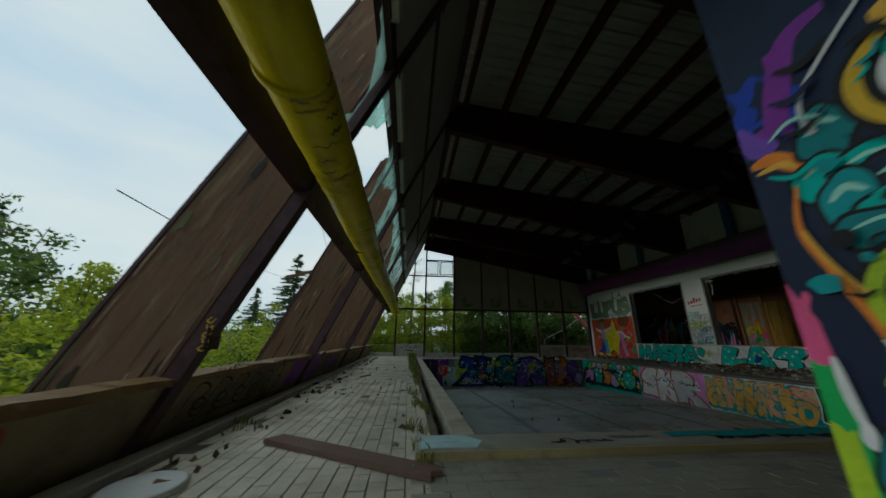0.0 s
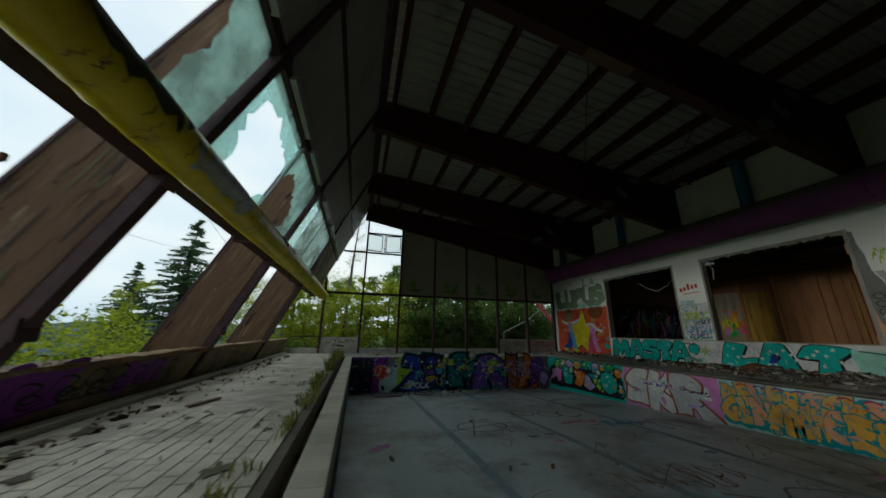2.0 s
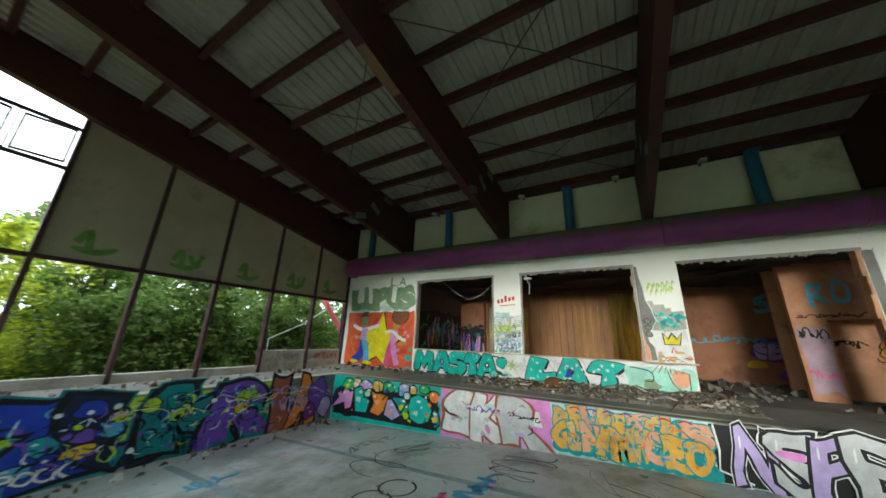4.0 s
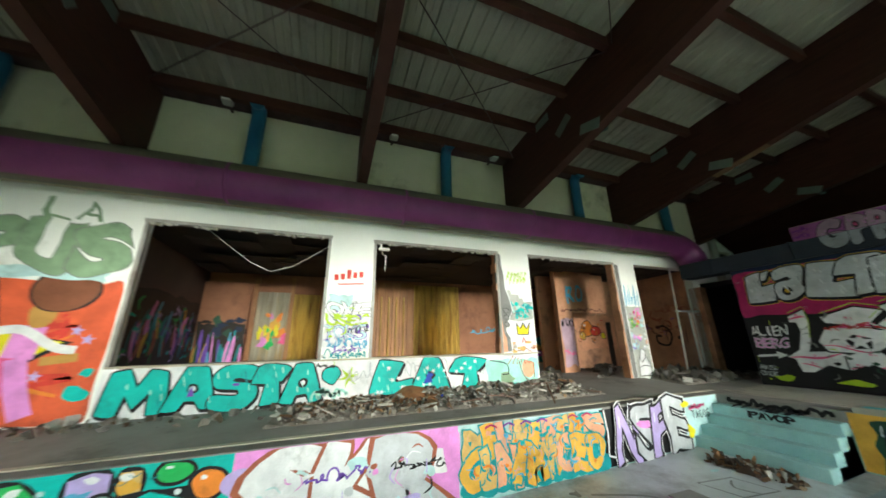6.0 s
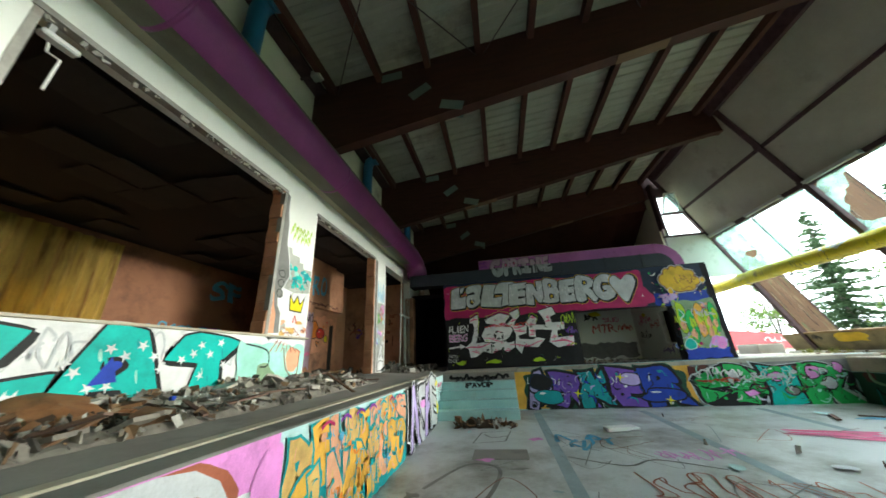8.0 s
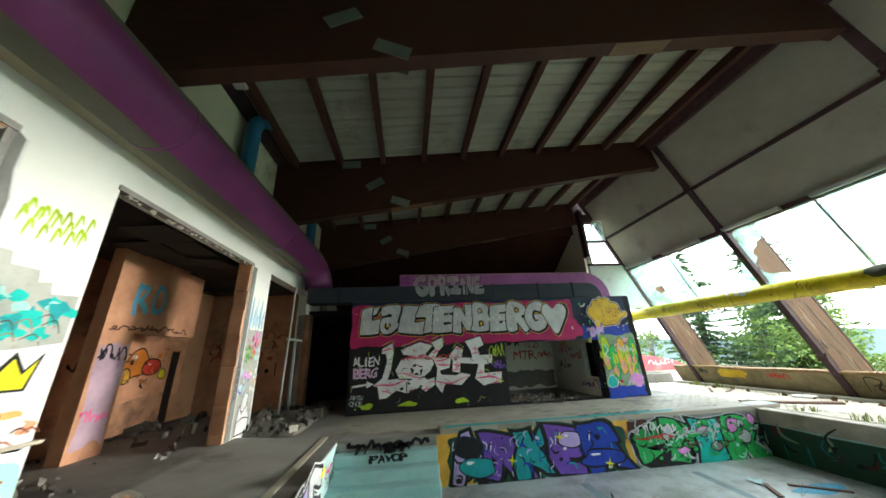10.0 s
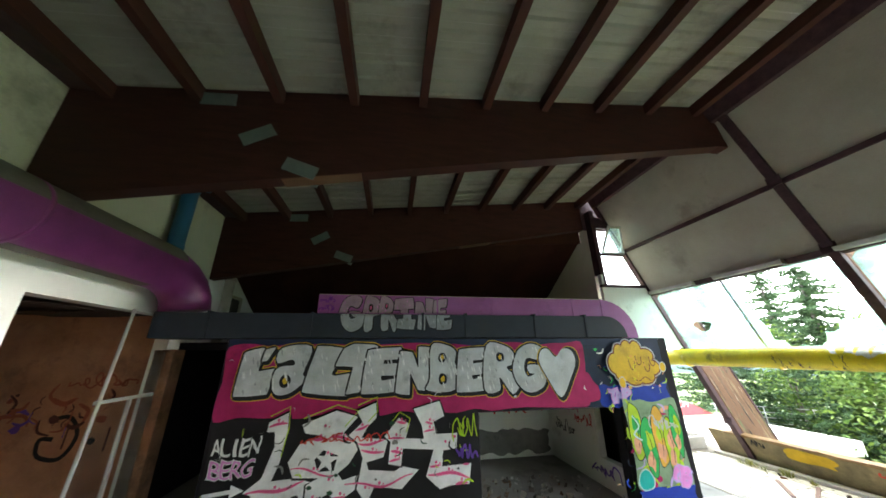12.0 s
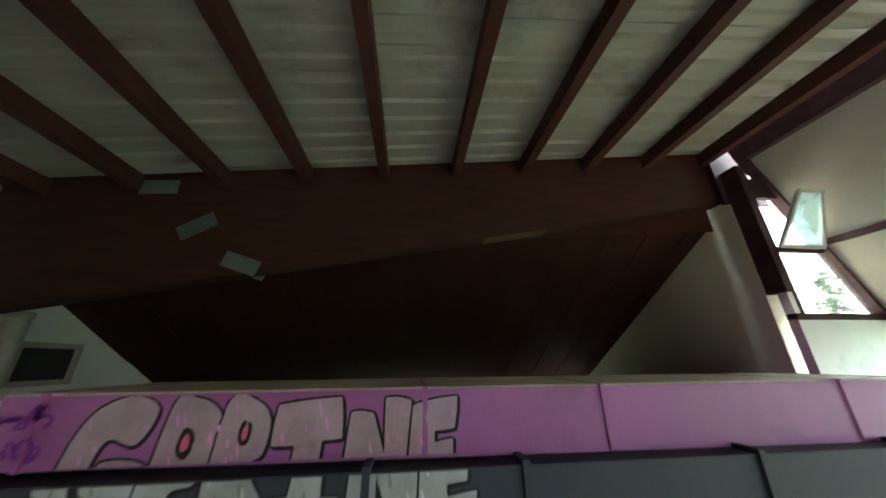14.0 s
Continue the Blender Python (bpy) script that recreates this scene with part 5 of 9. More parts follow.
    def word(self, text, u0, u1, v0, v1, ink, line=None, glow=None, fat=0.05, rim=0.05, jitter=0.10, lap=0.08, shine=None, widths=None, shadow=None):
        """A word in swollen letters, each in its own crooked frame, lapping over the next."""
        inks = ink if isinstance(ink, (list, tuple)) else [ink]
        widths = widths or [1.0] * len(text)
        total, u = sum(widths), u0
        slots = []
        for ch, w in zip(text, widths):
            du = (u1 - u0) * w / total
            if ch != " ":
                j = lambda s: self.r.uniform(-jitter, jitter) * s
                h = v1 - v0
                e = du * lap
                slots.append((ch, [(u - e + j(du), v0 + j(h) * 0.5), (u + du + e + j(du), v0 + j(h) * 0.5), (u + du + e + j(du), v1 + j(h) * 0.5), (u - e + j(du), v1 + j(h) * 0.5)]))
            u += du
        if glow:
            self.up()
            for ch, q in slots:
                self.letter(ch, q, glow, round(fat + rim * 1.4, 3))
        if shadow:
            self.up()
            for ch, q in slots:
                self.letter(ch, [(a + 0.05 * (v1 - v0), b - 0.06 * (v1 - v0)) for a, b in q], shadow, round(fat + rim * 0.8, 3))
        for k, (ch, q) in enumerate(slots):
            if line:
                self.up()
                self.letter(ch, q, line, round(fat + rim, 3))
            self.up()
            self.letter(ch, q, inks[k % len(inks)], fat)
            if shine:
                self.up()
                (ax, ay), (bx, by), (cx, cy), (dx, dy) = q
                self.stroke([(dx * 0.86 + cx * 0.14, dy - 0.12 * (dy - ay)), (dx * 0.9 + cx * 0.1, dy - 0.36 * (dy - ay))], 0.035 * (v1 - v0), shine, taper=True)

    def scrawl(self, u0, u1, v0, v1, ink, width, loops=6):
        """An unreadable tag: one looping line."""
        self.up()
        pts, n = [], loops * 7
        w, h = u1 - u0, v1 - v0
        tall, a = 1.0, 0.0
        for k in range(n + 1):
            if k % 7 == 0:
                tall, a, base, kind = self.r.uniform(0.4, 1.1), self.r.uniform(-0.9, 0.9), self.r.uniform(-0.1, 0.25), self.r.random()
            t = 2 * math.pi * k / 7
            if kind < 0.55:
                pts.append((u0 + w * k / n + self.r.uniform(-0.5, 0.5) * w / loops, v0 + h * (base + self.r.uniform(0, 1) * tall)))
            else:
                pts.append((u0 + w * k / n + a * w / loops * 0.6 * math.sin(t), v0 + h * (base + 0.5 * tall - 0.5 * tall * math.cos(t)) + self.r.uniform(-0.08, 0.08) * h))
        self.stroke(pts, width, ink)

    def clutter(self, u0, u1, v0, v1, inks, n, size=0.05):
        """Small arcs, dots, drips and highlights of one piece."""
        for k in range(n):
            u, v, s = self.r.uniform(u0, u1), self.r.uniform(v0, v1), size * self.r.uniform(0.5, 1.6)
            ink, a = self.r.choice(inks), self.r.uniform(0, 6.3)
            if k % 5 == 0:
                self.blob(u, v, s * 0.5, s * 0.4, ink, 0.2)
            elif k % 7 == 0:
                self.stroke([(u, v), (u + 0.004, v - s * 2)], s * 0.18, ink)
            else:
                c, d = math.cos(a) * s, math.sin(a) * s
                self.stroke([(u - c, v - d), (u + d * 0.7, v - c * 0.5), (u + c, v + d)], s * self.r.uniform(0.14, 0.5), ink, taper=True)

    def star(self, u, v, r, ink, turn=0.0, inner=0.4, n=5):
        self.poly([(u + (r if k % 2 == 0 else r * inner) * math.sin(turn + math.pi * k / n), v + (r if k % 2 == 0 else r * inner) * math.cos(turn + math.pi * k / n)) for k in range(2 * n)], ink)

    def build(self, parent, label, name="graffiti"):
        used = sorted(set(self.mats))
        ob = raw(name, self.verts, self.faces, [INK[INKS[k]] for k in used], parent, label, [used.index(k) for k in self.mats])
        ob.matrix_parent_inverse = Matrix.Translation(parent.location).inverted()
        if name != "graffiti":
            tagged(ob, kind="stuff")
        return ob


# fat letters as outlines in a unit box
BLOCKS = {}
BLOCKS["L"] = [(0.08, 0.90), (0.62, 1.0), (0.54, 0.50), (1.0, 0.56), (0.88, 0.03), (0.0, 0.0)]
BLOCKS["J"] = [(0.22, 1.0), (0.74, 0.96), (0.55, 0.44), (0.62, 0.40), (1.0, 0.46), (0.86, 0.0), (0.0, 0.10)]
BLOCKS["'"] = [(0.2, 0.85), (1.0, 1.0), (0.45, 0.05), (0.0, 0.0)]
BLOCKS["a"] = [(0.14, 0.96), (1.0, 1.0), (0.84, 0.42), (1.0, 0.34), (0.58, 0.05), (0.22, 0.0), (0.02, 0.14), (0.02, 0.44), (0.18, 0.58), (0.56, 0.62), (0.48, 0.72), (0.08, 0.66)]
BLOCKS["T"] = [(0.02, 0.56), (0.18, 0.92), (0.38, 1.0), (0.84, 0.98), (1.0, 0.86), (0.78, 0.58), (0.70, 0.58), (0.74, 0.08), (0.30, 0.0), (0.40, 0.54)]
BLOCKS["E"] = [(0.10, 0.94), (0.98, 1.0), (0.90, 0.72), (0.52, 0.70), (0.52, 0.62), (0.88, 0.64), (0.84, 0.38), (0.48, 0.36), (0.50, 0.27), (1.0, 0.32), (0.88, 0.03), (0.0, 0.0)]
BLOCKS["N"] = [(0.10, 0.90), (0.44, 0.88), (0.62, 0.52), (0.60, 1.0), (1.0, 0.98), (0.94, 0.06), (0.62, 0.08), (0.40, 0.44), (0.40, 0.0), (0.0, 0.03)]
BLOCKS["B"] = [(0.14, 1.0), (0.62, 1.0), (0.88, 0.86), (0.84, 0.62), (1.0, 0.44), (0.94, 0.14), (0.66, 0.0), (0.0, 0.05), (0.10, 0.30)]
BLOCKS["R"] = [(0.10, 1.0), (0.62, 1.0), (0.88, 0.84), (0.84, 0.58), (0.66, 0.50), (1.0, 0.22), (0.78, -0.06), (0.44, 0.30), (0.42, 0.02), (0.0, 0.06)]
BLOCKS["G"] = [(0.95, 0.94), (0.58, 1.04), (0.18, 0.88), (0.0, 0.48), (0.12, 0.14), (0.46, -0.04), (0.84, 0.06), (1.0, 0.32), (0.94, 0.54), (0.46, 0.56), (0.48, 0.40), (0.64, 0.36), (0.42, 0.32), (0.34, 0.50), (0.46, 0.72), (0.80, 0.68)]
BLOCKS["M"] = [(0.12, 0.96), (0.36, 1.0), (0.52, 0.62), (0.68, 0.98), (0.95, 0.92), (1.0, 0.05), (0.72, 0.0), (0.71, 0.46), (0.52, 0.16), (0.33, 0.46), (0.28, 0.0), (0.0, 0.04)]
BLOCKS["A"] = [(0.0, 0.03), (0.34, 1.0), (0.74, 0.97), (1.0, 0.05), (0.70, 0.0), (0.62, 0.20), (0.38, 0.22), (0.30, 0.0)]
BLOCKS["S"] = [(0.94, 0.66), (0.92, 0.97), (0.36, 1.02), (0.02, 0.80), (0.08, 0.48), (0.56, 0.40), (0.50, 0.28), (0.04, 0.34), (0.0, 0.04), (0.62, -0.02), (1.0, 0.20), (0.95, 0.52), (0.50, 0.62), (0.52, 0.70)]
BLOCKS["P"] = [(0.16, 0.96), (0.50, 1.02), (0.90, 0.90), (1.0, 0.66), (0.82, 0.44), (0.48, 0.36), (0.44, 0.02), (0.0, 0.0)]
BLOCKS["I"] = [(0.04, 0.94), (0.96, 1.0), (1.0, 0.66), (0.72, 0.64), (0.70, 0.30), (0.92, 0.30), (0.84, 0.0), (0.0, 0.04), (0.06, 0.30), (0.30, 0.32), (0.34, 0.62), (0.02, 0.62)]
BLOCKS["O"] = [(0.5, 1.0), (0.12, 0.86), (0.0, 0.45), (0.16, 0.08), (0.55, -0.02), (0.92, 0.14), (1.0, 0.55), (0.86, 0.90)]
HOLES = {"a": ((0.36, 0.28, 0.12),), "B": ((0.46, 0.74, 0.09), (0.48, 0.28, 0.10)), "R": ((0.48, 0.74, 0.09),), "A": ((0.52, 0.50, 0.10),), "P": ((0.48, 0.66, 0.11),)}
ROUND = "aBRGSPO"


def within(p, pts):
    """Whether a point lies inside an outline."""
    hit = False
    for (x0, y0), (x1, y1) in zip(pts, pts[1:] + pts[:1]):
        if (y0 > p[1]) != (y1 > p[1]) and p[0] < x0 + (p[1] - y0) / (y1 - y0) * (x1 - x0):
            hit = not hit
    return hit


def fat_shapes(m, shapes, ink, line, glow, rim, drop=(0.02, -0.035)):
    """Paints outlines in turn: a thin bright edge, a dark rim with its drop shadow, then the fill."""
    def edged(pts, ink, reach, du=0.0, dv=0.0):
        moved = [(u + du, v + dv) for u, v in pts]
        m.poly(moved, ink)
        m.stroke(moved + moved[:2], 2 * reach, ink, False)
    if glow:
        for pts in shapes:
            edged(pts, glow, rim * 1.45, *drop)
            edged(pts, glow, rim * 1.45)
    for pts in shapes:
        edged(pts, line, rim, *drop)
    for pts in shapes:
        edged(pts, line, rim)
        m.poly(pts, ink)


def fat_word(m, spots, ink, line, glow, rim=0.03, wild=0.02, hole=None, drop=(0.02, -0.035)):
    """Fat letters, each in a box of its own: letter, left, right, low, high."""
    shapes, marks = [], []
    for ch, u0, u1, v0, v1 in spots:
        j = lambda: m.r.uniform(-wild, wild)
        at = lambda s, t: (u0 + (u1 - u0) * s, v0 + (v1 - v0) * t)
        pts = [at(s + j(), t + j()) for s, t in BLOCKS[ch]]
        shapes.append(smooth_line(pts, 4, True) if ch in ROUND else smooth_line([p for a, b in zip(pts, pts[1:] + pts[:1]) for p in ((a[0] * 0.88 + b[0] * 0.12, a[1] * 0.88 + b[1] * 0.12), (a[0] * 0.12 + b[0] * 0.88, a[1] * 0.12 + b[1] * 0.88))], 2, True))
        marks += [(at(s, t), (u1 - u0) * r, (v1 - v0) * r) for s, t, r in HOLES.get(ch, ())]
    fat_shapes(m, shapes, ink, line, glow, rim, drop)
    for (u, v), a, b in marks:
        m.blob(u, v, a + rim * 0.6, b + rim * 0.6, line, 0.1)
        if hole:
            m.blob(u, v, a * 0.6, b * 0.6, hole, 0.15)
    return shapes


def brushed(m, shapes, inks, n, width):
    """Short slanting streaks of a roller, kept inside the letters."""
    for pts in shapes:
        us, vs = [p[0] for p in pts], [p[1] for p in pts]
        for _ in range(n):
            u, v = m.r.uniform(min(us), max(us)), m.r.uniform(min(vs), max(vs))
            L = m.r.uniform(0.3, 0.8) * width * 8
            q = (u + L * 0.25, v - L)
            if within((u, v), pts) and within(q, pts):
                m.stroke([(u, v), (u + L * 0.1, v - L * 0.5), q], width * m.r.uniform(0.5, 1.5), m.r.choice(inks), True, True)


# east basin wall, from the deep end on the viewer's left to the steps
m = Mural(lambda u, v, d: (PX1 - d, PY1 - u, v), 5)
low = lambda u: pool_z(PY1 - u) + 0.015
m.poly([(0.02, low(0.02)), (4.05, low(4.05)), (4.05, -0.01), (0.02, -0.01)], "teal")
m.up()
m.poly([(4.0, low(4.0)), (6.72, low(6.72)), (6.72, -0.01), (4.0, -0.01)], "rose")
m.poly([(6.70, low(6.7)), (9.40, low(9.4)), (9.40, -0.01), (6.70, -0.01)], "pale")
m.poly([(9.35, low(9.35)), (11.40, low(11.4)), (11.40, -0.03), (9.32, -0.03)], "black")
m.poly([(11.40, low(11.4)), (12.5, low(12.5)), (12.5, -0.01), (11.40, -0.01)], "pale")
m.up()
m.blob(0.55, -0.75, 0.5, 0.4, "navy", 0.2)
m.blob(2.9, -0.8, 1.0, 0.28, "navy", 0.2)
m.bounds = (0.02, 9.4, -1.26, -0.012)
m.poly([(0.1, -0.98), (0.25, -0.45), (0.55, -0.30), (3.75, -0.25), (3.95, -0.5), (3.9, -1.02), (0.1, -1.1)], "black")


def leaf_piece(ink, dab, *pts, edge=0.045):
    """One angular shape of the wild piece: black edge, flat colour, a second colour dabbed on and a white shine."""
    ring = smooth_line(list(pts), 3, True)
    m.stroke(ring + ring[:1], edge, "black", False)
    m.poly(list(pts), ink)
    cu, cv = sum(p[0] for p in pts) / len(pts), sum(p[1] for p in pts) / len(pts)
    high = max(pts, key=lambda p: p[1])
    m.blob(0.6 * cu + 0.4 * pts[-1][0], 0.6 * cv + 0.4 * pts[-1][1], 0.09, 0.07, dab, 0.4)
    m.blob(0.45 * cu + 0.55 * high[0], 0.45 * cv + 0.55 * high[1], 0.055, 0.032, "white", 0.3)


leaf_piece("green", "lime", (0.42, -0.30), (0.50, -0.12), (0.72, -0.06), (0.92, -0.16), (0.84, -0.36), (0.55, -0.38))
leaf_piece("sand", "white", (0.90, -0.06), (1.14, -0.05), (1.20, -0.20), (1.02, -0.40), (0.90, -0.30))
leaf_piece("lilac", "rose", (1.14, -0.20), (1.34, -0.04), (1.70, -0.18), (1.62, -0.28), (1.22, -0.32))
leaf_piece("sand", "amber", (1.68, -0.08), (1.86, -0.03), (2.06, -0.12), (2.02, -0.28), (1.80, -0.34), (1.66, -0.22))
leaf_piece("green", "blue", (2.08, -0.08), (2.30, -0.05), (2.48, -0.22), (2.36, -0.30), (2.20, -0.24), (2.10, -0.34))
leaf_piece("lilac", "sky", (2.64, -0.08), (2.82, -0.03), (2.96, -0.06), (2.96, -0.28), (2.66, -0.36))
leaf_piece("sand", "amber", (3.03, -0.06), (3.20, -0.06), (3.22, -0.24), (3.06, -0.26))
leaf_piece("rose", "lilac", (0.02, -0.95), (0.32, -0.64), (0.24, -0.52), (0.46, -0.52), (0.55, -0.36), (0.70, -0.46), (0.90, -0.42), (0.84, -0.86), (0.62, -0.94), (0.55, -0.74))
leaf_piece("teal", "mint", (0.94, -0.36), (1.20, -0.26), (1.36, -0.40), (1.30, -0.54), (1.56, -0.58), (1.48, -0.92), (1.06, -0.94), (1.00, -0.66))
leaf_piece("green", "mint", (1.30, -0.38), (1.56, -0.28), (1.62, -0.36), (1.46, -0.52))
leaf_piece("orange", "peach", (1.62, -0.34), (1.84, -0.40), (2.18, -0.34), (2.30, -0.52), (2.20, -0.72), (1.96, -0.94), (1.64, -0.88), (1.76, -0.64))
leaf_piece("lilac", "peach", (2.26, -0.50), (2.44, -0.48), (2.74, -0.82), (2.46, -0.98), (2.16, -0.88))
leaf_piece("sea", "lime", (2.42, -0.42), (2.86, -0.40), (2.94, -0.58), (2.76, -0.74))
leaf_piece("green", "lime", (2.74, -0.80), (2.98, -0.48), (2.96, -0.90))
leaf_piece("teal", "mint", (2.98, -0.62), (3.06, -0.36), (3.30, -0.26), (3.58, -0.36), (3.72, -0.60), (3.62, -0.86), (3.34, -0.94), (3.08, -0.86))
leaf_piece("sea", "amber", (3.80, -0.56), (3.92, -0.62), (3.98, -0.84), (3.84, -0.96), (3.76, -0.80))
m.ringed(3.48, -0.11, 0.15, 0.09, "green", "black", 0.035, 0.1, "white")
m.ringed(3.80, -0.26, 0.15, 0.13, "orange", "black", 0.035, 0.1, "white")
m.ringed(2.92, -0.33, 0.10, 0.08, "pale", "black", 0.03, 0.1, None)
m.blob(3.58, -0.70, 0.06, 0.05, "orange", 0.1)
m.blob(3.66, -0.46, 0.05, 0.05, "orange", 0.1)
m.stroke([(1.86, -0.04), (2.0, -0.36), (2.4, -0.32), (2.75, -0.36)], 0.04, "black", taper=True)
m.stroke([(2.05, -0.55), (2.3, -0.36), (2.72, -0.84)], 0.045, "black", taper=True)
m.stroke([(1.66, -0.26), (1.68, -0.60), (1.76, -0.72)], 0.03, "black", taper=True)
for u, v in ((3.15, -0.10), (3.3, -0.14), (3.05, -0.16)):
    m.stroke([(u - 0.05, v + 0.015), (u, v - 0.01), (u + 0.05, v + 0.02)], 0.008, "deepteal")
for k in range(16):
    m.blob(m.r.uniform(0.2, 3.8), m.r.uniform(-0.95, -0.12), 0.03, 0.026, m.r.choice(["white", "orange", "pale", "yellow"]), 0.1)
m.scrawl(3.5, 3.9, -0.90, -0.80, "black", 0.018, 5)
# white swollen letters with russet borders on pink
m.up()
m.rect(4.06, 6.66, -0.98, -0.05, "rose", 0.03)
for k in range(8):
    m.blob(m.r.uniform(4.1, 6.6), m.r.uniform(-0.95, -0.08), 0.22, 0.14, m.r.choice(["pale", "lilac", "pink", "white"]), 0.3)
m.word("SKR", 4.25, 6.40, -0.93, -0.11, ["white", "white", "silver"], "russet", fat=0.075, rim=0.04, jitter=0.08, lap=0.01)
m.up()
for k in range(9):
    m.blob(m.r.uniform(4.4, 6.3), m.r.uniform(-0.8, -0.2), m.r.uniform(0.04, 0.13), m.r.uniform(0.03, 0.08), m.r.choice(["pale", "rose", "white", "lilac"]), 0.3)
m.scrawl(4.75, 5.5, -0.42, -0.28, "violet", 0.022, 6)
m.scrawl(5.75, 6.55, -0.45, -0.32, "black", 0.018, 6)
m.clutter(4.2, 6.5, -0.9, -0.12, ["pale", "lilac", "white", "silver", "rose"], 22, 0.08)
m.clutter(4.2, 6.5, -0.9, -0.12, ["russet", "black"], 5, 0.06)
m.up()
m.blob(6.6, -0.4, 0.12, 0.4, "rose", 0.3)
# orange swollen letters edged in teal
m.up()
for k in range(11):
    m.blob(6.9 + 0.235 * k, -0.78 - 0.02 * (k % 2), 0.19, 0.13, "sea", 0.1)
m.rect(6.80, 9.20, -0.78, -0.20, "sea", 0.05)
m.word("MEHRPEOKS", 6.85, 9.25, -0.44, -0.08, ["sand", "amber", "peach"], "sea", fat=0.075, rim=0.04, jitter=0.12, lap=0.10, shine="peach")
m.word("GUNAMWOEO", 6.80, 9.22, -0.80, -0.36, ["amber", "sand", "peach", "amber"], "sea", fat=0.075, rim=0.04, jitter=0.12, lap=0.12, shine="sand")
m.clutter(6.85, 9.2, -0.78, -0.10, ["sea", "sea", "peach", "orange", "amber", "sky"], 170, 0.055)
m.bounds = (-99, 99, -99, 99)
for k in range(7):
    m.up()
    m.stroke([(7.1 + 0.3 * k, -0.075), (7.2 + 0.3 * k, -0.04), (7.3 + 0.3 * k, -0.08)], 0.025, m.r.choice(["purple", "magenta", "sea"]))
# black panel with lilac letters
m.up()
m.stroke([(9.37, -0.03), (9.40, -0.4), (9.36, -0.7), (9.75, -0.82)], 0.03, "white", False)
m.word("NSPE", 9.62, 11.35, -0.80, -0.04, ["lilac", "silver", "lilac", "silver"], "black", glow="white", fat=0.035, rim=0.04, jitter=0.12, lap=0.03, shine="white")
m.up()
m.blob(10.25, -0.33, 0.16, 0.07, "rose", 0.3)
m.blob(11.45, -0.55, 0.10, 0.10, "yellow", 0.3)
m.blob(11.42, -0.10, 0.10, 0.05, "yellow", 0.3)
m.word("TACOS", 11.55, 12.1, -0.36, -0.22, "black", fat=0.0, jitter=0.05, lap=-0.1)
m.scrawl(11.5, 11.95, -0.2, -0.12, "pink", 0.03, 5)
m.build(basin_e, "row of large colourful graffiti pieces")

# north basin wall, seen from the south: west on the left
m = Mural(lambda u, v, d: (PX0 + u, PY1 - d, v), 11)
m.rect(0.01, 8.36, -1.27, -0.01, "grey")
m.up()
m.rect(0.01, 1.35, -1.26, -0.02, "purple", 0.02)
m.up()
m.rect(0.02, 0.8, -1.25, -0.05, "navy", 0.03)
m.rect(1.1, 2.0, -1.24, -0.35, "pale", 0.06)
m.rect(1.75, 6.3, -1.22, -0.04, "lime", 0.04)
m.ringed(1.15, -0.55, 0.2, 0.2, "red", "orange", 0.05, 0.2)
m.ringed(1.4, -0.5, 0.10, 0.11, "white", "brown", 0.03, 0.1)
m.word("ZUMR", 2.1, 6.2, -1.05, -0.12, ["blue", "navy", "deepteal", "violet"], "black", glow="deepteal", fat=0.09, rim=0.05, jitter=0.14, lap=0.10, shine="pale")
for k in range(26):
    m.ringed(m.r.uniform(2.0, 6.2), m.r.uniform(-1.0, -0.15), m.r.uniform(0.08, 0.24), m.r.uniform(0.06, 0.16), m.r.choice(["blue", "sky", "deepteal", "lime", "violet", "navy", "sea", "gold"]), "black", 0.02, 0.25, m.r.choice(["white", "pale", None]))
m.word("SPOCK", 2.05, 3.0, -1.14, -0.95, "white", "black", fat=0.02, rim=0.02, jitter=0.12, lap=0.02)
m.up()
m.rect(6.3, 7.25, -1.2, -0.05, "grey", 0.05)
m.word("LA", 6.55, 7.6, -1.1, -0.1, ["russet", "orange"], "black", fat=0.1, rim=0.05, jitter=0.1)
m.scrawl(6.6, 7.6, -0.85, -0.5, "lilac", 0.035, 7)
m.up()
m.ringed(7.8, -0.5, 0.33, 0.42, "violet", "black", 0.03, 0.15, None)
m.ringed(8.05, -0.9, 0.2, 0.25, "lilac", "black", 0.03, 0.2)
m.ringed(7.55, -0.95, 0.18, 0.2, "purple", "black", 0.03, 0.2)
m.clutter(1.9, 6.3, -1.1, -0.08, ["black", "black", "blue", "sky", "white", "lime", "navy", "violet"], 240, 0.08)
m.clutter(6.3, 8.3, -1.15, -0.08, ["black", "lilac", "violet", "russet", "peach"], 70, 0.07)
m.clutter(0.05, 1.8, -1.2, -0.1, ["navy", "purple", "red", "orange", "pale"], 50, 0.09)
for k in range(8):
    m.scrawl(m.r.uniform(2, 7), m.r.uniform(7, 8), m.r.uniform(-0.5, -0.3), m.r.uniform(-0.25, -0.1), m.r.choice(["white", "lilac", "black"]), 0.012, 6) if k < 2 else None
m.build(basin_n, "dark blue, lime and violet graffiti pieces")

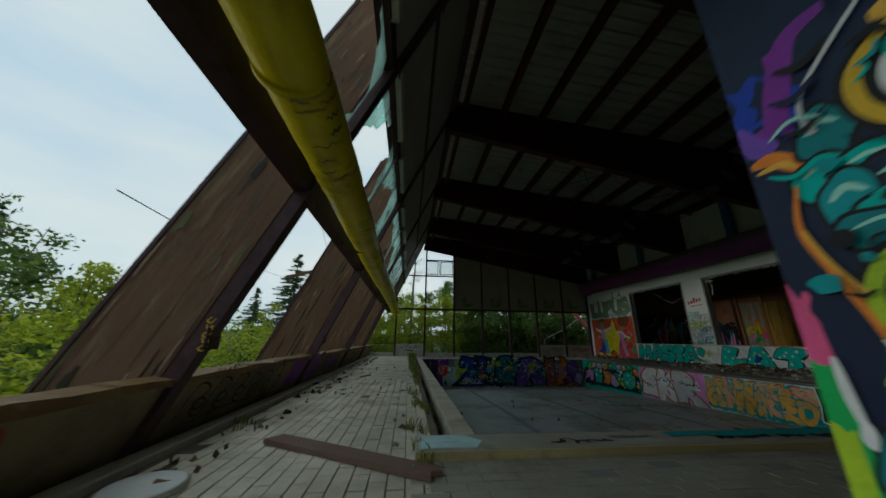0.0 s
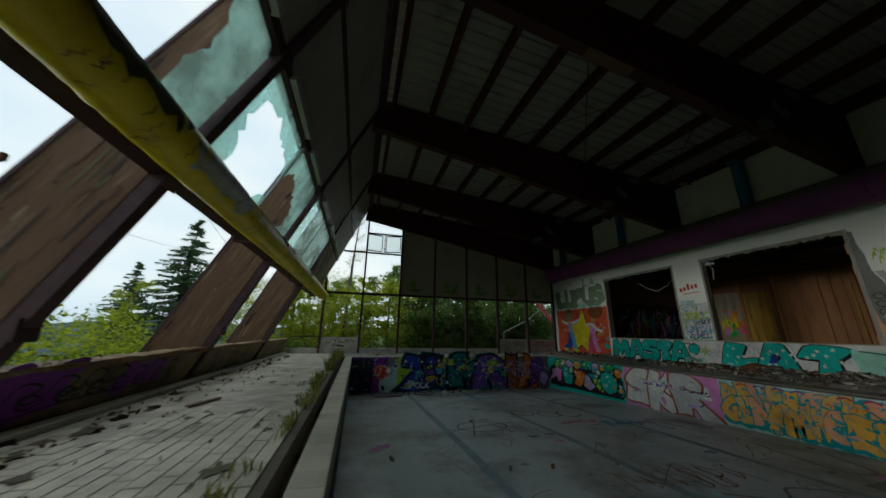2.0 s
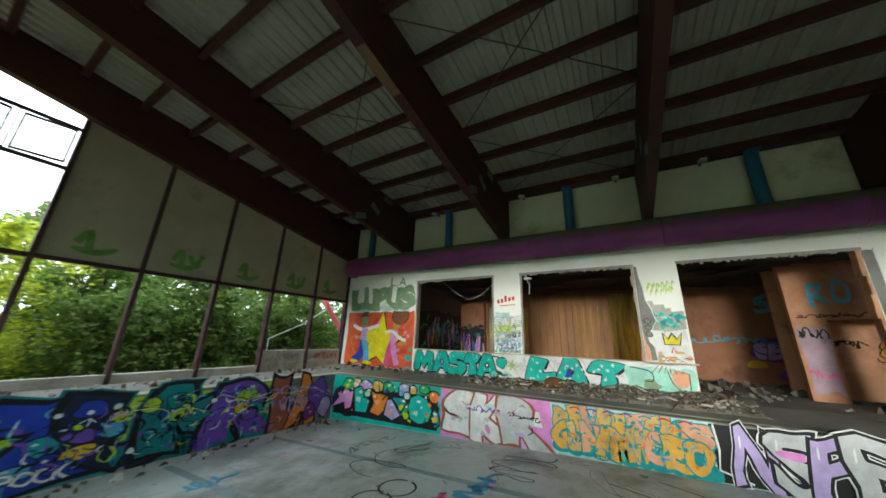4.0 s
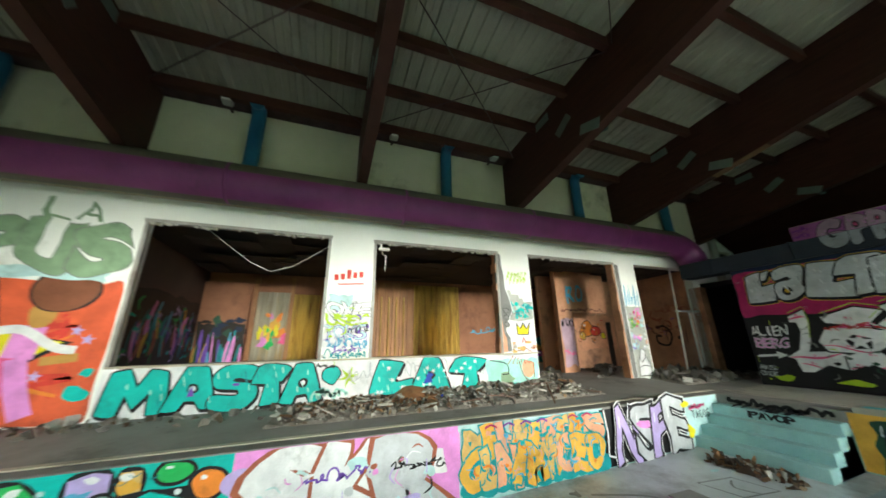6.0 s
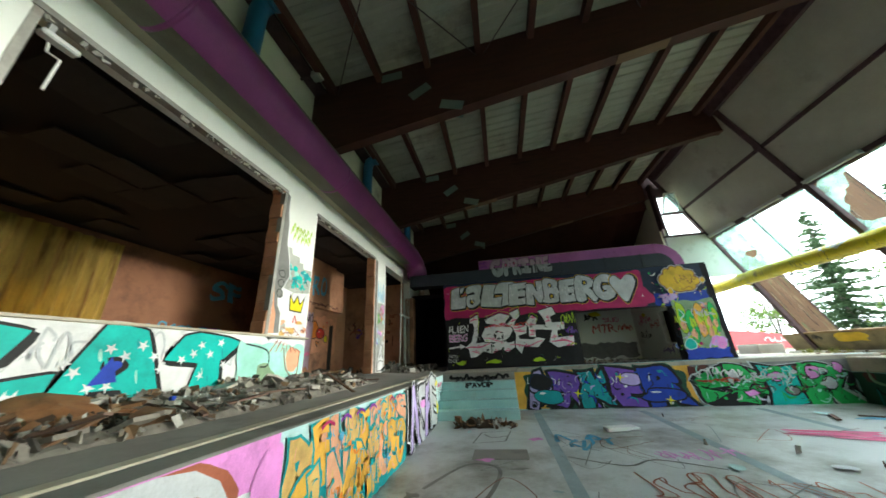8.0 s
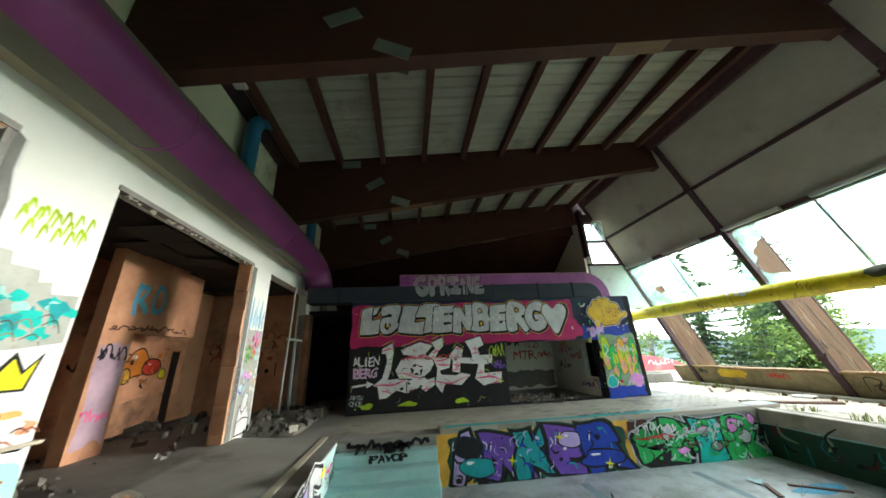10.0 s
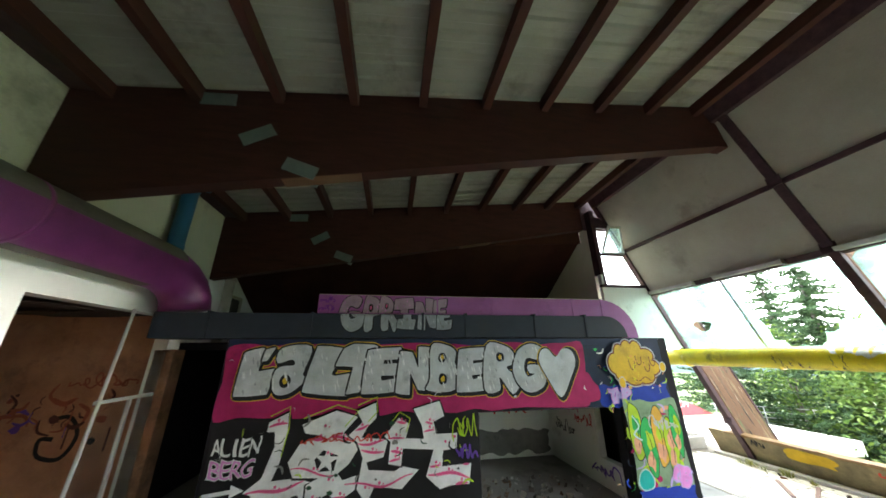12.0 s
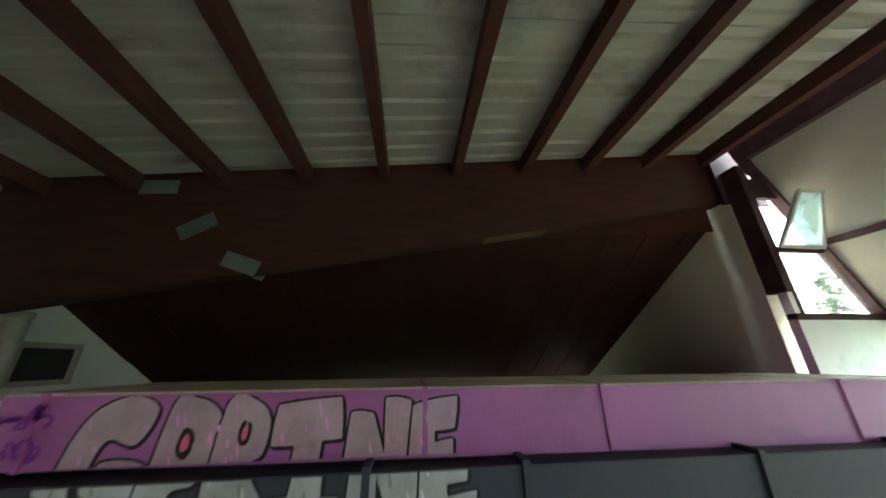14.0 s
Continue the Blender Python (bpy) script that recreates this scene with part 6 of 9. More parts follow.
# south basin wall, seen from the north: east on the left
m = Mural(lambda u, v, d: (8.47 - u, PY0 + d, v), 17)
bot = -0.80
m.rect(0.0, 6.63, bot, -0.01, "grey")
m.up()
m.rect(0.0, 3.75, bot, -0.01, "amber", 0.0)
m.up()
m.rect(0.2, 3.6, bot + 0.04, -0.10, "darkgreen", 0.035)
m.word("ARKER", 0.25, 3.55, -0.74, -0.10, ["lilac", "violet", "sea", "violet", "blue"], "black", glow="darkgreen", fat=0.06, rim=0.05, jitter=0.14, lap=0.02, shine="white")
m.clutter(0.3, 3.5, -0.74, -0.1, ["black", "black", "blue", "sea", "lilac", "white"], 120, 0.07)
m.ringed(0.6, -0.25, 0.24, 0.16, "black", "navy", 0.03, 0.2, None)
m.ringed(0.7, -0.55, 0.34, 0.14, "sea", "black", 0.02, 0.2)
m.ringed(3.1, -0.58, 0.42, 0.12, "blue", "black", 0.03, 0.2)
m.ringed(2.5, -0.25, 0.2, 0.13, "lilac", "black", 0.02, 0.15)
for u, v in ((1.35, -0.5), (2.3, -0.2), (3.2, -0.68)):
    m.up()
    m.star(u, v, 0.10, "yellow", 0.2, 0.25, 4)
m.up()
m.rect(3.7, 4.75, -0.42, -0.02, "dullred", 0.03)
m.rect(3.85, 6.6, bot + 0.02, -0.3, "black", 0.05)
m.word("SMER", 4.05, 6.45, -0.74, -0.18, ["green", "green", "teal", "green"], "black", glow="silver", fat=0.10, rim=0.04, jitter=0.16, lap=0.08, shine="white")
for k in range(14):
    m.ringed(m.r.uniform(4.4, 6.5), m.r.uniform(-0.65, -0.1), m.r.uniform(0.07, 0.16), m.r.uniform(0.05, 0.11), m.r.choice(["green", "grey", "green", "silver", "rose"]), "black", 0.018, 0.3)
m.clutter(3.9, 6.5, -0.74, -0.06, ["black", "black", "green", "silver", "dullred", "mint"], 130, 0.07)
m.scrawl(3.75, 4.7, -0.28, -0.06, "white", 0.022, 7)
m.scrawl(4.5, 5.6, -0.36, -0.16, "silver", 0.025, 7)
m.scrawl(3.8, 4.6, -0.36, -0.28, "red", 0.02, 6)
m.build(basin_s, "violet, teal and green graffiti pieces edged in amber")

# west basin wall, its shade put into dull, dark paint colours
m = Mural(lambda u, v, d: (PX0 + d, PY0 + u, v), 23)
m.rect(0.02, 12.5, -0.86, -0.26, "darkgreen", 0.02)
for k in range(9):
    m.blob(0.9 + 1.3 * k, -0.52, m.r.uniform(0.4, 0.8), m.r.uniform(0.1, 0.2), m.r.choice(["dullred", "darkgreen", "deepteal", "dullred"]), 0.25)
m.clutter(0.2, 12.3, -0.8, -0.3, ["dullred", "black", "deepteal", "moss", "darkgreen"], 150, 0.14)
m.build(basin_w, "dull green and red paint, darkened to carry the shade")

# risers of the steps: two black tags
m = Mural(lambda u, v, d: (10.15 - u, PY0 + d + (0.002 if v > -0.15 else 0.242), v), 29)
m.scrawl(0.15, 1.55, -0.14, -0.04, "black", 0.055, 9)
m.up()
m.word("PAVOP", 0.55, 1.15, -0.29, -0.19, "black", fat=0.05, jitter=0.1, lap=0.02)
m.build(basin_s, "black tags on the risers")

# low wall under the windows
m = Mural(lambda u, v, d: (EX - d, 14.62 - u, v), 31)
m.rect(0.0, 7.85, 0.06, 0.81, "white")
m.up()
masta = fat_word(m, (("M", 0.04, 0.86, 0.14, 0.79), ("A", 0.80, 1.50, 0.15, 0.80), ("S", 1.42, 2.06, 0.13, 0.80), ("T", 1.94, 2.58, 0.13, 0.80), ("A", 2.42, 3.10, 0.14, 0.80)), "teal", "black", "white", 0.022, 0.025, "white", (0.02, -0.03))
brushed(m, masta, ["mint", "sea", "teal", "mint"], 16, 0.022)
m.poly([(1.10, 0.36), (1.20, 0.36), (1.15, 0.52)], "violet")
m.blob(1.75, 0.50, 0.05, 0.025, "violet", 0.2)
m.ringed(3.25, 0.58, 0.15, 0.15, "teal", "black", 0.02, 0.15, None)
m.up()
m.star(3.55, 0.52, 0.2, "lime", 0.3, 0.3, 6)
m.scrawl(2.95, 3.5, 0.18, 0.34, "mint", 0.045, 6)
m.scrawl(2.95, 3.3, 0.70, 0.78, "black", 0.02, 4)
for k in range(6):
    m.scrawl(3.5 + 0.55 * k, 4.0 + 0.55 * k, 0.45, 0.7, "silver", 0.02, 4)
lat = fat_word(m, (("J", 3.92, 4.82, 0.13, 0.78), ("A", 4.70, 5.58, 0.14, 0.80), ("T", 5.56, 6.46, 0.14, 0.79)), "teal", "black", "white", 0.024, 0.03, "blue", (0.03, -0.03))
brushed(m, lat, ["mint", "sea", "teal"], 14, 0.022)
for k in range(26):
    u, v = 4.1 + 2.2 * ((k * 0.618) % 1), m.r.uniform(0.18, 0.72)
    m.up()
    m.star(u, v, 0.055, "white", m.r.uniform(0, 1), 0.35)
m.up()
m.poly([(5.0, 0.32), (5.12, 0.55), (5.2, 0.34)], "blue")
m.rect(6.45, 7.8, 0.1, 0.71, "mint", 0.03)
m.rect(6.35, 7.8, 0.08, 0.2, "teal", 0.02)
m.up()
m.blob(7.55, 0.5, 0.16, 0.17, "peach", 0.2)
m.blob(6.95, 0.3, 0.2, 0.12, "moss", 0.3)
m.stroke([(6.55, 0.70), (6.95, 0.62), (7.0, 0.42), (6.85, 0.40)], 0.022, "black")
m.stroke([(7.3, 0.66), (7.4, 0.35), (7.65, 0.2), (7.7, 0.6)], 0.022, "brown")
for k in range(7):
    m.stroke([(7.15 + 0.07 * k, 0.78 - 0.02 * k), (7.0 + 0.12 * k, 0.6)], 0.018, "russet")
m.build(wall_east, "turquoise block letters with white stars on white")

# red mural with a star and two plain figures, and the green word above
m = Mural(lambda u, v, d: (EX - d, 18.1 - u, v), 37)
m.rect(0.06, 3.42, 0.12, 2.12, "fire", 0.03)
m.up()
for k in range(26):
    m.stroke([(m.r.uniform(0.1, 3.2), m.r.uniform(0.2, 2.0)) for _ in range(3)], m.r.uniform(0.05, 0.12), m.r.choice(["red", "orange", "fire"]), taper=True)
m.up()
m.star(1.85, 0.98, 1.22, "black", 0.12, 0.45)
m.up()
m.star(1.82, 1.0, 1.14, "yellow", 0.12, 0.45)
m.up()
m.stroke([(0.55, 0.25), (0.95, 0.55), (1.0, 1.1)], 0.34, "blue")
m.stroke([(1.25, 0.25), (1.2, 0.65), (1.02, 1.1)], 0.28, "sky")
m.up()
m.stroke([(0.4, 1.62), (0.85, 1.45), (1.3, 1.5), (1.75, 1.62)], 0.14, "white")
m.stroke([(1.0, 1.05), (1.05, 1.5)], 0.32, "lilac")
m.blob(1.0, 1.78, 0.17, 0.22, "moss", 0.08)
m.up()
m.stroke([(0.78, 1.98), (1.25, 2.0)], 0.06, "brown")
m.rect(0.88, 1.16, 1.98, 2.2, "brown", 0.01, 4)
m.blob(0.6, 0.24, 0.2, 0.07, "yellow", 0.1)
m.blob(1.3, 0.22, 0.2, 0.07, "yellow", 0.1)
m.up()
m.stroke([(2.25, 0.15), (2.35, 0.65), (2.5, 1.05)], 0.30, "pink")
m.stroke([(2.75, 0.22), (2.6, 0.6), (2.5, 1.0)], 0.24, "rose")
m.up()
m.stroke([(2.5, 1.0), (2.55, 1.45)], 0.34, "rose")
m.stroke([(2.1, 1.35), (2.45, 1.4), (2.85, 1.15), (3.1, 1.1)], 0.12, "white")
m.stroke([(2.75, 0.95), (3.15, 1.0)], 0.12, "skin")
m.blob(2.62, 1.62, 0.16, 0.2, "skin", 0.08)
m.up()
m.blob(2.78, 1.98, 0.42, 0.34, "black", 0.05)
m.up()
m.blob(2.78, 1.98, 0.39, 0.31, "brown", 0.05)
for u, v in ((0.62, 1.15), (1.75, 1.72), (3.05, 1.38), (2.75, 0.75), (3.2, 1.25)):
    m.up()
    m.star(u, v, 0.09, "lilac", 0.1)
m.up()
m.blob(3.22, 0.5, 0.14, 0.1, "teal", 0.3)
m.up()
m.blob(3.3, 0.78, 0.08, 0.06, "teal", 0.2)
m.up()
m.rect(0.35, 3.2, 2.16, 2.34, "pale", 0.05)
m.word("LUPUS", 0.22, 3.35, 2.30, 3.02, ["moss"], "grey", fat=0.07, rim=0.012, jitter=0.05, lap=-0.04)
m.word("LA", 2.15, 2.98, 3.12, 3.48, ["moss"], fat=0.0, jitter=0.05, lap=-0.1)
m.build(wall_east, "orange-red painting with yellow star and green lettering")

# piers between the openings
m = Mural(lambda u, v, d: (EX - d, 11.60 - u, v), 41)
for k in range(5):
    m.rect(0.12 + 0.12 * k, 0.20 + 0.12 * k, 2.34 + 0.02 * k, 2.46 + 0.02 * k + (0.07 if k == 2 else 0), "red")
m.up()
m.stroke([(0.2, 2.26), (0.7, 2.29)], 0.025, "red")
m.rect(0.02, 0.88, 1.05, 1.95, "white", 0.02, 5)
m.up()
m.rect(0.05, 0.5, 1.75, 2.05, "pale", 0.02, 5)
m.word("OXE", 0.06, 0.84, 1.62, 1.90, "white", "grey", fat=0.02, rim=0.03, jitter=0.12)
m.word("USEC", 0.04, 0.84, 1.46, 1.66, "lime", fat=0.03, jitter=0.15, lap=-0.05)
m.word("TOKS", 0.02, 0.8, 1.20, 1.46, "pale", "violet", fat=0.0, rim=0.025, jitter=0.14)
m.clutter(0.05, 0.82, 0.85, 1.85, ["grey", "violet", "sky", "white", "lime"], 60, 0.05)
m.scrawl(0.45, 0.85, 1.30, 1.45, "black", 0.016, 5)
m.scrawl(0.06, 0.82, 1.04, 1.18, "sky", 0.022, 8)
m.scrawl(0.08, 0.8, 0.86, 1.0, "sea", 0.018, 9)
m.scrawl(0.2, 0.7, 0.95, 1.1, "violet", 0.016, 6)
m.build(wall_east, "layers of violet, lime and blue tags")
m = Mural(lambda u, v, d: (EX - d, 7.69 - u, v), 43)
m.rect(0.0, 0.88, 0.8, 1.98, "white", 0.02, 5)
# bare plaster in steps under the paint's lower edge
m.poly([(0.10, 1.6), (0.12, 2.30), (0.30, 2.30), (0.32, 2.20), (0.52, 2.20), (0.54, 2.10), (0.64, 2.12), (0.66, 2.02), (0.89, 2.04), (0.89, 1.62), (0.5, 1.55)], "chalk")
m.up()
for k in range(16):
    u, v = 0.22 + 0.035 * k, 2.62 + 0.10 * math.sin(2.2 * k)
    m.stroke([(u, v - 0.09), (u + 0.03, v + 0.06), (u + 0.06, v - 0.02)], 0.026, "lime", taper=True)
for k in range(22):
    m.blob(m.r.uniform(0.2, 0.82), m.r.uniform(1.66, 1.98), m.r.uniform(0.04, 0.10), m.r.uniform(0.03, 0.08), m.r.choice(["teal", "teal", "mint", "sea"]), 0.45)
for k in range(7):
    u, v = m.r.uniform(0.15, 0.7), m.r.uniform(1.62, 1.95)
    m.stroke([(u, v), (u + 0.10, v + 0.05), (u + 0.16, v - 0.06)], 0.010, m.r.choice(["dullred", "black", "russet"]), taper=True)
m.stroke([(0.42, 1.48), (0.50, 1.60), (0.62, 1.58), (0.70, 1.66)], 0.022, "chalk")
m.up()
m.poly([(0.40, 1.24), (0.72, 1.24), (0.78, 1.54), (0.67, 1.40), (0.58, 1.54), (0.49, 1.40), (0.38, 1.54)], "black")
m.up()
m.poly([(0.42, 1.26), (0.70, 1.26), (0.75, 1.48), (0.66, 1.36), (0.58, 1.49), (0.50, 1.36), (0.41, 1.48)], "yellow")
m.up()
for k in range(16):
    m.blob(m.r.uniform(0.18, 0.86), m.r.uniform(0.86, 1.18), m.r.uniform(0.03, 0.10), m.r.uniform(0.02, 0.06), m.r.choice(["peach", "chalk", "white", "sand"]), 0.4)
m.stroke([(0.52, 1.06), (0.56, 1.18), (0.62, 1.06)], 0.03, "red", False)
for k in range(9):
    u, v = 0.16 + 0.08 * k, 0.90 + 0.05 * math.sin(k * 1.9)
    m.stroke([(u, v), (u + 0.07, v + 0.03), (u + 0.15, v - 0.02)], 0.014, m.r.choice(["russet", "dullred"]), taper=True)
# the coat has fallen off along the broken edge, most of all low down
bare = [(0.0, 0.86), (0.22, 0.88), (0.20, 1.18), (0.11, 1.30), (0.10, 1.42), (0.16, 1.56), (0.30, 1.80), (0.24, 2.10), (0.15, 2.32), (0.13, 2.66), (0.08, 2.90), (0.07, 3.18), (0.0, 3.22)]
m.poly([(u + (0.022 if u else 0), v) for u, v in bare], "white")
m.poly(bare, "grey")
m.poly([(0.0, 0.86), (0.11, 0.87), (0.10, 1.16), (0.04, 1.28), (0.0, 1.6)], "peach")
for v in (1.48, 1.64, 1.80):
    m.ringed(0.13, v, 0.06, 0.055, "grey", "black", 0.014, 0.1, None)
m.build(wall_east, "lime tag, turquoise cloud and yellow crown over bare plaster")
m = Mural(lambda u, v, d: (EX - d, 3.78 - u, v), 47)
m.rect(0.16, 0.80, 0.12, 1.98, "chalk", 0.015, 5)
m.up()
for k in range(9):
    u = 0.24 + 0.062 * k
    m.stroke([(u + 0.02, 2.62 - 0.16 * ((k * 5) % 3)), (u, 2.2), (u - 0.01, 2.0 + 0.04 * (k % 2))], 0.035 if k % 3 else 0.055, "haze" if k % 2 else "sky", taper=True)
for u, v, ru, rv, inks, n in ((0.58, 1.78, 0.14, 0.16, ("magenta", "pink", "rose", "red"), 16), (0.30, 1.52, 0.12, 0.14, ("green", "lime", "wash", "green"), 14), (0.56, 1.50, 0.10, 0.10, ("orange", "lime", "pink"), 8),
                              (0.70, 1.56, 0.08, 0.14, ("haze", "mint"), 8), (0.40, 1.18, 0.18, 0.10, ("lilac", "rose", "haze"), 10), (0.34, 0.92, 0.16, 0.14, ("lilac", "sky", "violet", "haze"), 14), (0.64, 1.04, 0.12, 0.18, ("peach", "chalk", "white"), 10)):
    for k in range(n):
        m.blob(u + m.r.uniform(-ru, ru), v + m.r.uniform(-rv, rv), m.r.uniform(0.02, 0.06), m.r.uniform(0.02, 0.06), m.r.choice(inks), 0.45)
for k in range(12):
    u, v = m.r.uniform(0.2, 0.68), m.r.uniform(0.8, 1.85)
    m.stroke([(u, v), (u + 0.05, v + 0.04), (u + 0.10, v - 0.03)], 0.009, m.r.choice(["black", "violet", "dullred", "magenta"]), taper=True)
for shape in ([(0.26, 0.14), (0.30, 0.62), (0.42, 0.46), (0.58, 0.66), (0.70, 0.40), (0.72, 0.14)], [(0.34, 0.56), (0.44, 0.84), (0.60, 0.78), (0.56, 0.60), (0.44, 0.50)]):
    m.poly(shape, "white")
    m.stroke(shape + shape[:1], 0.02, "black", False)
m.stroke([(0.28, 0.34), (0.48, 0.40), (0.72, 0.36)], 0.022, "black", taper=True)
m.rect(0.0, 0.16, 0.1, 3.2, "grey", 0.012, 14)
m.rect(0.145, 0.168, 0.1, 3.2, "white", 0.008, 14)
for k in range(6):
    v = 0.75 + 0.13 * k
    m.stroke([(0.03, v), (0.08, v + 0.09), (0.13, v + 0.01), (0.06, v + 0.03)], 0.014, "black")
m.build(wall_east, "blue drips over pink, green and lilac tags")

# the block's north face
m = Mural(lambda u, v, d: (10.5 - u, AY + d, v), 53)
m.rect(0.02, 8.09, 2.66, 2.79, "navy")
m.rect(0.05, 4.20, 0.05, 1.6, "black", 0.015)
m.rect(6.0, 8.09, 1.58, 2.66, "navy", 0.01)
m.up()
m.rect(0.04, 6.35, 1.60, 2.70, "magenta", 0.035, 20)
m.up()
m.rect(6.6, 8.08, 1.58, 1.95, "blue", 0.05)
m.blob(6.35, 1.9, 0.25, 0.25, "magenta", 0.3)
title = fat_word(m, (("L", 0.24, 0.80, 1.92, 2.66), ("'", 0.57, 0.76, 2.44, 2.66), ("a", 0.78, 1.33, 1.93, 2.67), ("J", 1.24, 2.08, 1.88, 2.68), ("T", 1.72, 2.52, 1.91, 2.71), ("E", 2.20, 2.86, 1.91, 2.66), ("N", 2.76, 3.40, 1.88, 2.66), ("B", 3.30, 3.90, 1.90, 2.67), ("E", 3.82, 4.45, 1.89, 2.65), ("R", 4.34, 5.02, 1.88, 2.67), ("G", 4.90, 5.55, 1.88, 2.66)), "silver", "black", "gold", 0.028, 0.012, "gold")
brushed(m, title, ["white", "steel", "silver", "white"], 34, 0.02)
heart = [(5.78, 1.76), (5.55, 2.10), (5.42, 2.38), (5.48, 2.57), (5.62, 2.60), (5.76, 2.46), (5.92, 2.60), (6.10, 2.57), (6.16, 2.36), (6.02, 2.08)]
m.up()
m.poly(smooth_line([(5.79 + (u - 5.79) * 1.17 + 0.03, 2.2 + (v - 2.2) * 1.15 - 0.02) for u, v in heart], 4, True), "gold")
m.up()
m.poly(smooth_line([(5.79 + (u - 5.79) * 1.13 + 0.03, 2.2 + (v - 2.2) * 1.12 - 0.02) for u, v in heart], 4, True), "black")
m.up()
m.poly(smooth_line(heart, 4, True), "silver")
# white letters with pink waves
LAY = {}
LAY["l"] = [(0.85, 1.55), (1.12, 1.68), (1.14, 1.38), (1.08, 1.0), (1.0, 0.78), (1.36, 0.80), (1.60, 0.72), (1.50, 0.44), (1.22, 0.52), (0.98, 0.36), (0.80, 0.35), (0.75, 0.62), (0.64, 0.66), (0.86, 0.82), (0.98, 1.22), (0.95, 1.42), (0.84, 1.42)]
LAY["a"] = [(1.34, 1.50), (1.84, 1.68), (2.18, 1.58), (1.98, 1.36), (2.24, 1.16), (2.10, 0.94), (1.94, 0.82), (2.02, 0.73), (2.22, 0.78), (2.30, 0.65), (1.98, 0.46), (1.82, 0.57), (1.66, 0.50), (1.50, 0.44), (1.50, 0.70), (1.66, 0.78), (1.30, 0.80), (1.20, 1.0), (1.34, 1.24), (1.68, 1.33), (1.40, 1.38)]
LAY["k"] = [(2.16, 1.66), (2.46, 1.78), (2.48, 1.56), (2.34, 1.42), (2.26, 1.28), (2.68, 1.24), (2.62, 1.0), (2.36, 0.94), (2.40, 0.84), (2.80, 0.80), (2.92, 0.86), (3.18, 0.80), (2.92, 0.56), (2.50, 0.62), (2.40, 0.40), (2.24, 0.60), (2.30, 1.0), (2.20, 1.22), (2.06, 1.32), (2.26, 1.50)]
LAY["h"] = [(2.72, 1.40), (2.84, 1.54), (3.02, 1.44), (2.96, 1.24), (3.26, 1.22), (3.22, 1.42), (3.08, 1.66), (3.52, 1.77), (3.60, 1.54), (3.42, 1.46), (3.46, 1.28), (3.82, 1.28), (3.80, 1.06), (3.58, 1.04), (3.56, 0.82), (4.04, 0.84), (4.0, 0.56), (3.70, 0.56), (3.52, 0.52), (3.30, 0.70), (3.42, 1.06), (2.92, 1.10), (2.90, 0.86), (2.70, 0.90), (2.72, 1.20), (2.62, 1.28)]
shapes = [LAY[k] for k in "lakh"]
fat_shapes(m, shapes, "white", "black", None, 0.03, (0.03, -0.06))
m.poly([(1.58, 1.02), (1.70, 1.14), (1.92, 1.06), (1.88, 0.86), (1.64, 0.86)], "black")
m.star(1.76, 1.0, 0.20, "white", 0.1, 0.36)
for pts in shapes:
    m.stroke([(u + 0.01, v + 0.085) for u, v in pts[:4]], 0.016, "lime", False)
for row in range(6):
    run, v = [], 0.5 + 0.19 * row
    for k in range(140):
        u = 0.6 + 0.026 * k
        p = (u, v + 0.055 * math.sin(3.6 * u + 2.1 * row) + 0.03 * math.sin(8.5 * u + row))
        if any(within(p, pts) for pts in shapes) and m.r.random() > 0.02:
            run.append(p)
            continue
        if len(run) > 3 and m.r.random() < 0.8:
            m.stroke(run, m.r.uniform(0.028, 0.05), "pink", False, True)
        if len(run) > 5:
            q = run[len(run) // 2]
            m.blob(q[0], q[1] + 0.05, 0.02, 0.022, "pink", 0.1)
            m.blob(q[0] + 0.06, q[1] + 0.035, 0.012, 0.012, "pink", 0.1)
        run = []
m.scrawl(1.4, 2.7, 1.22, 1.34, "red", 0.018, 9)
m.up()
m.clutter(0.08, 4.15, 0.06, 1.58, ["black", "darkgreen", "lime", "grey"], 60, 0.06)
m.clutter(0.1, 6.3, 1.64, 2.66, ["silver", "white", "silver"], 24, 0.05)
m.clutter(6.6, 8.05, 0.1, 2.6, ["navy", "lime", "green", "blue", "white", "peach"], 90, 0.06)
m.word("ALIEN", 0.12, 0.78, 1.14, 1.36, "white", "black", fat=0.01, rim=0.03, jitter=0.08, lap=0.0)
m.word("BERG", 0.14, 0.74, 0.86, 1.08, "rose", "white", fat=0.0, rim=0.03, jitter=0.08, lap=0.0)
m.up()
m.stroke([(0.12, 0.66), (0.5, 0.70)], 0.05, "white", False)
m.poly([(0.48, 0.78), (0.66, 0.70), (0.48, 0.62)], "white")
m.word("AKS", 0.08, 0.38, 0.36, 0.46, "silver", fat=0.0, jitter=0.06)
m.word("ONOK", 0.08, 0.40, 0.22, 0.33, "silver", fat=0.0, jitter=0.06)
for u in (0.5, 1.5, 2.9):
    m.up()
    m.blob(u, 0.2, 0.2, 0.06, "lime", 0.4)
m.scrawl(3.75, 4.15, 1.2, 1.5, "lime", 0.02, 4)
m.scrawl(3.8, 4.15, 0.9, 1.1, "violet", 0.03, 4)
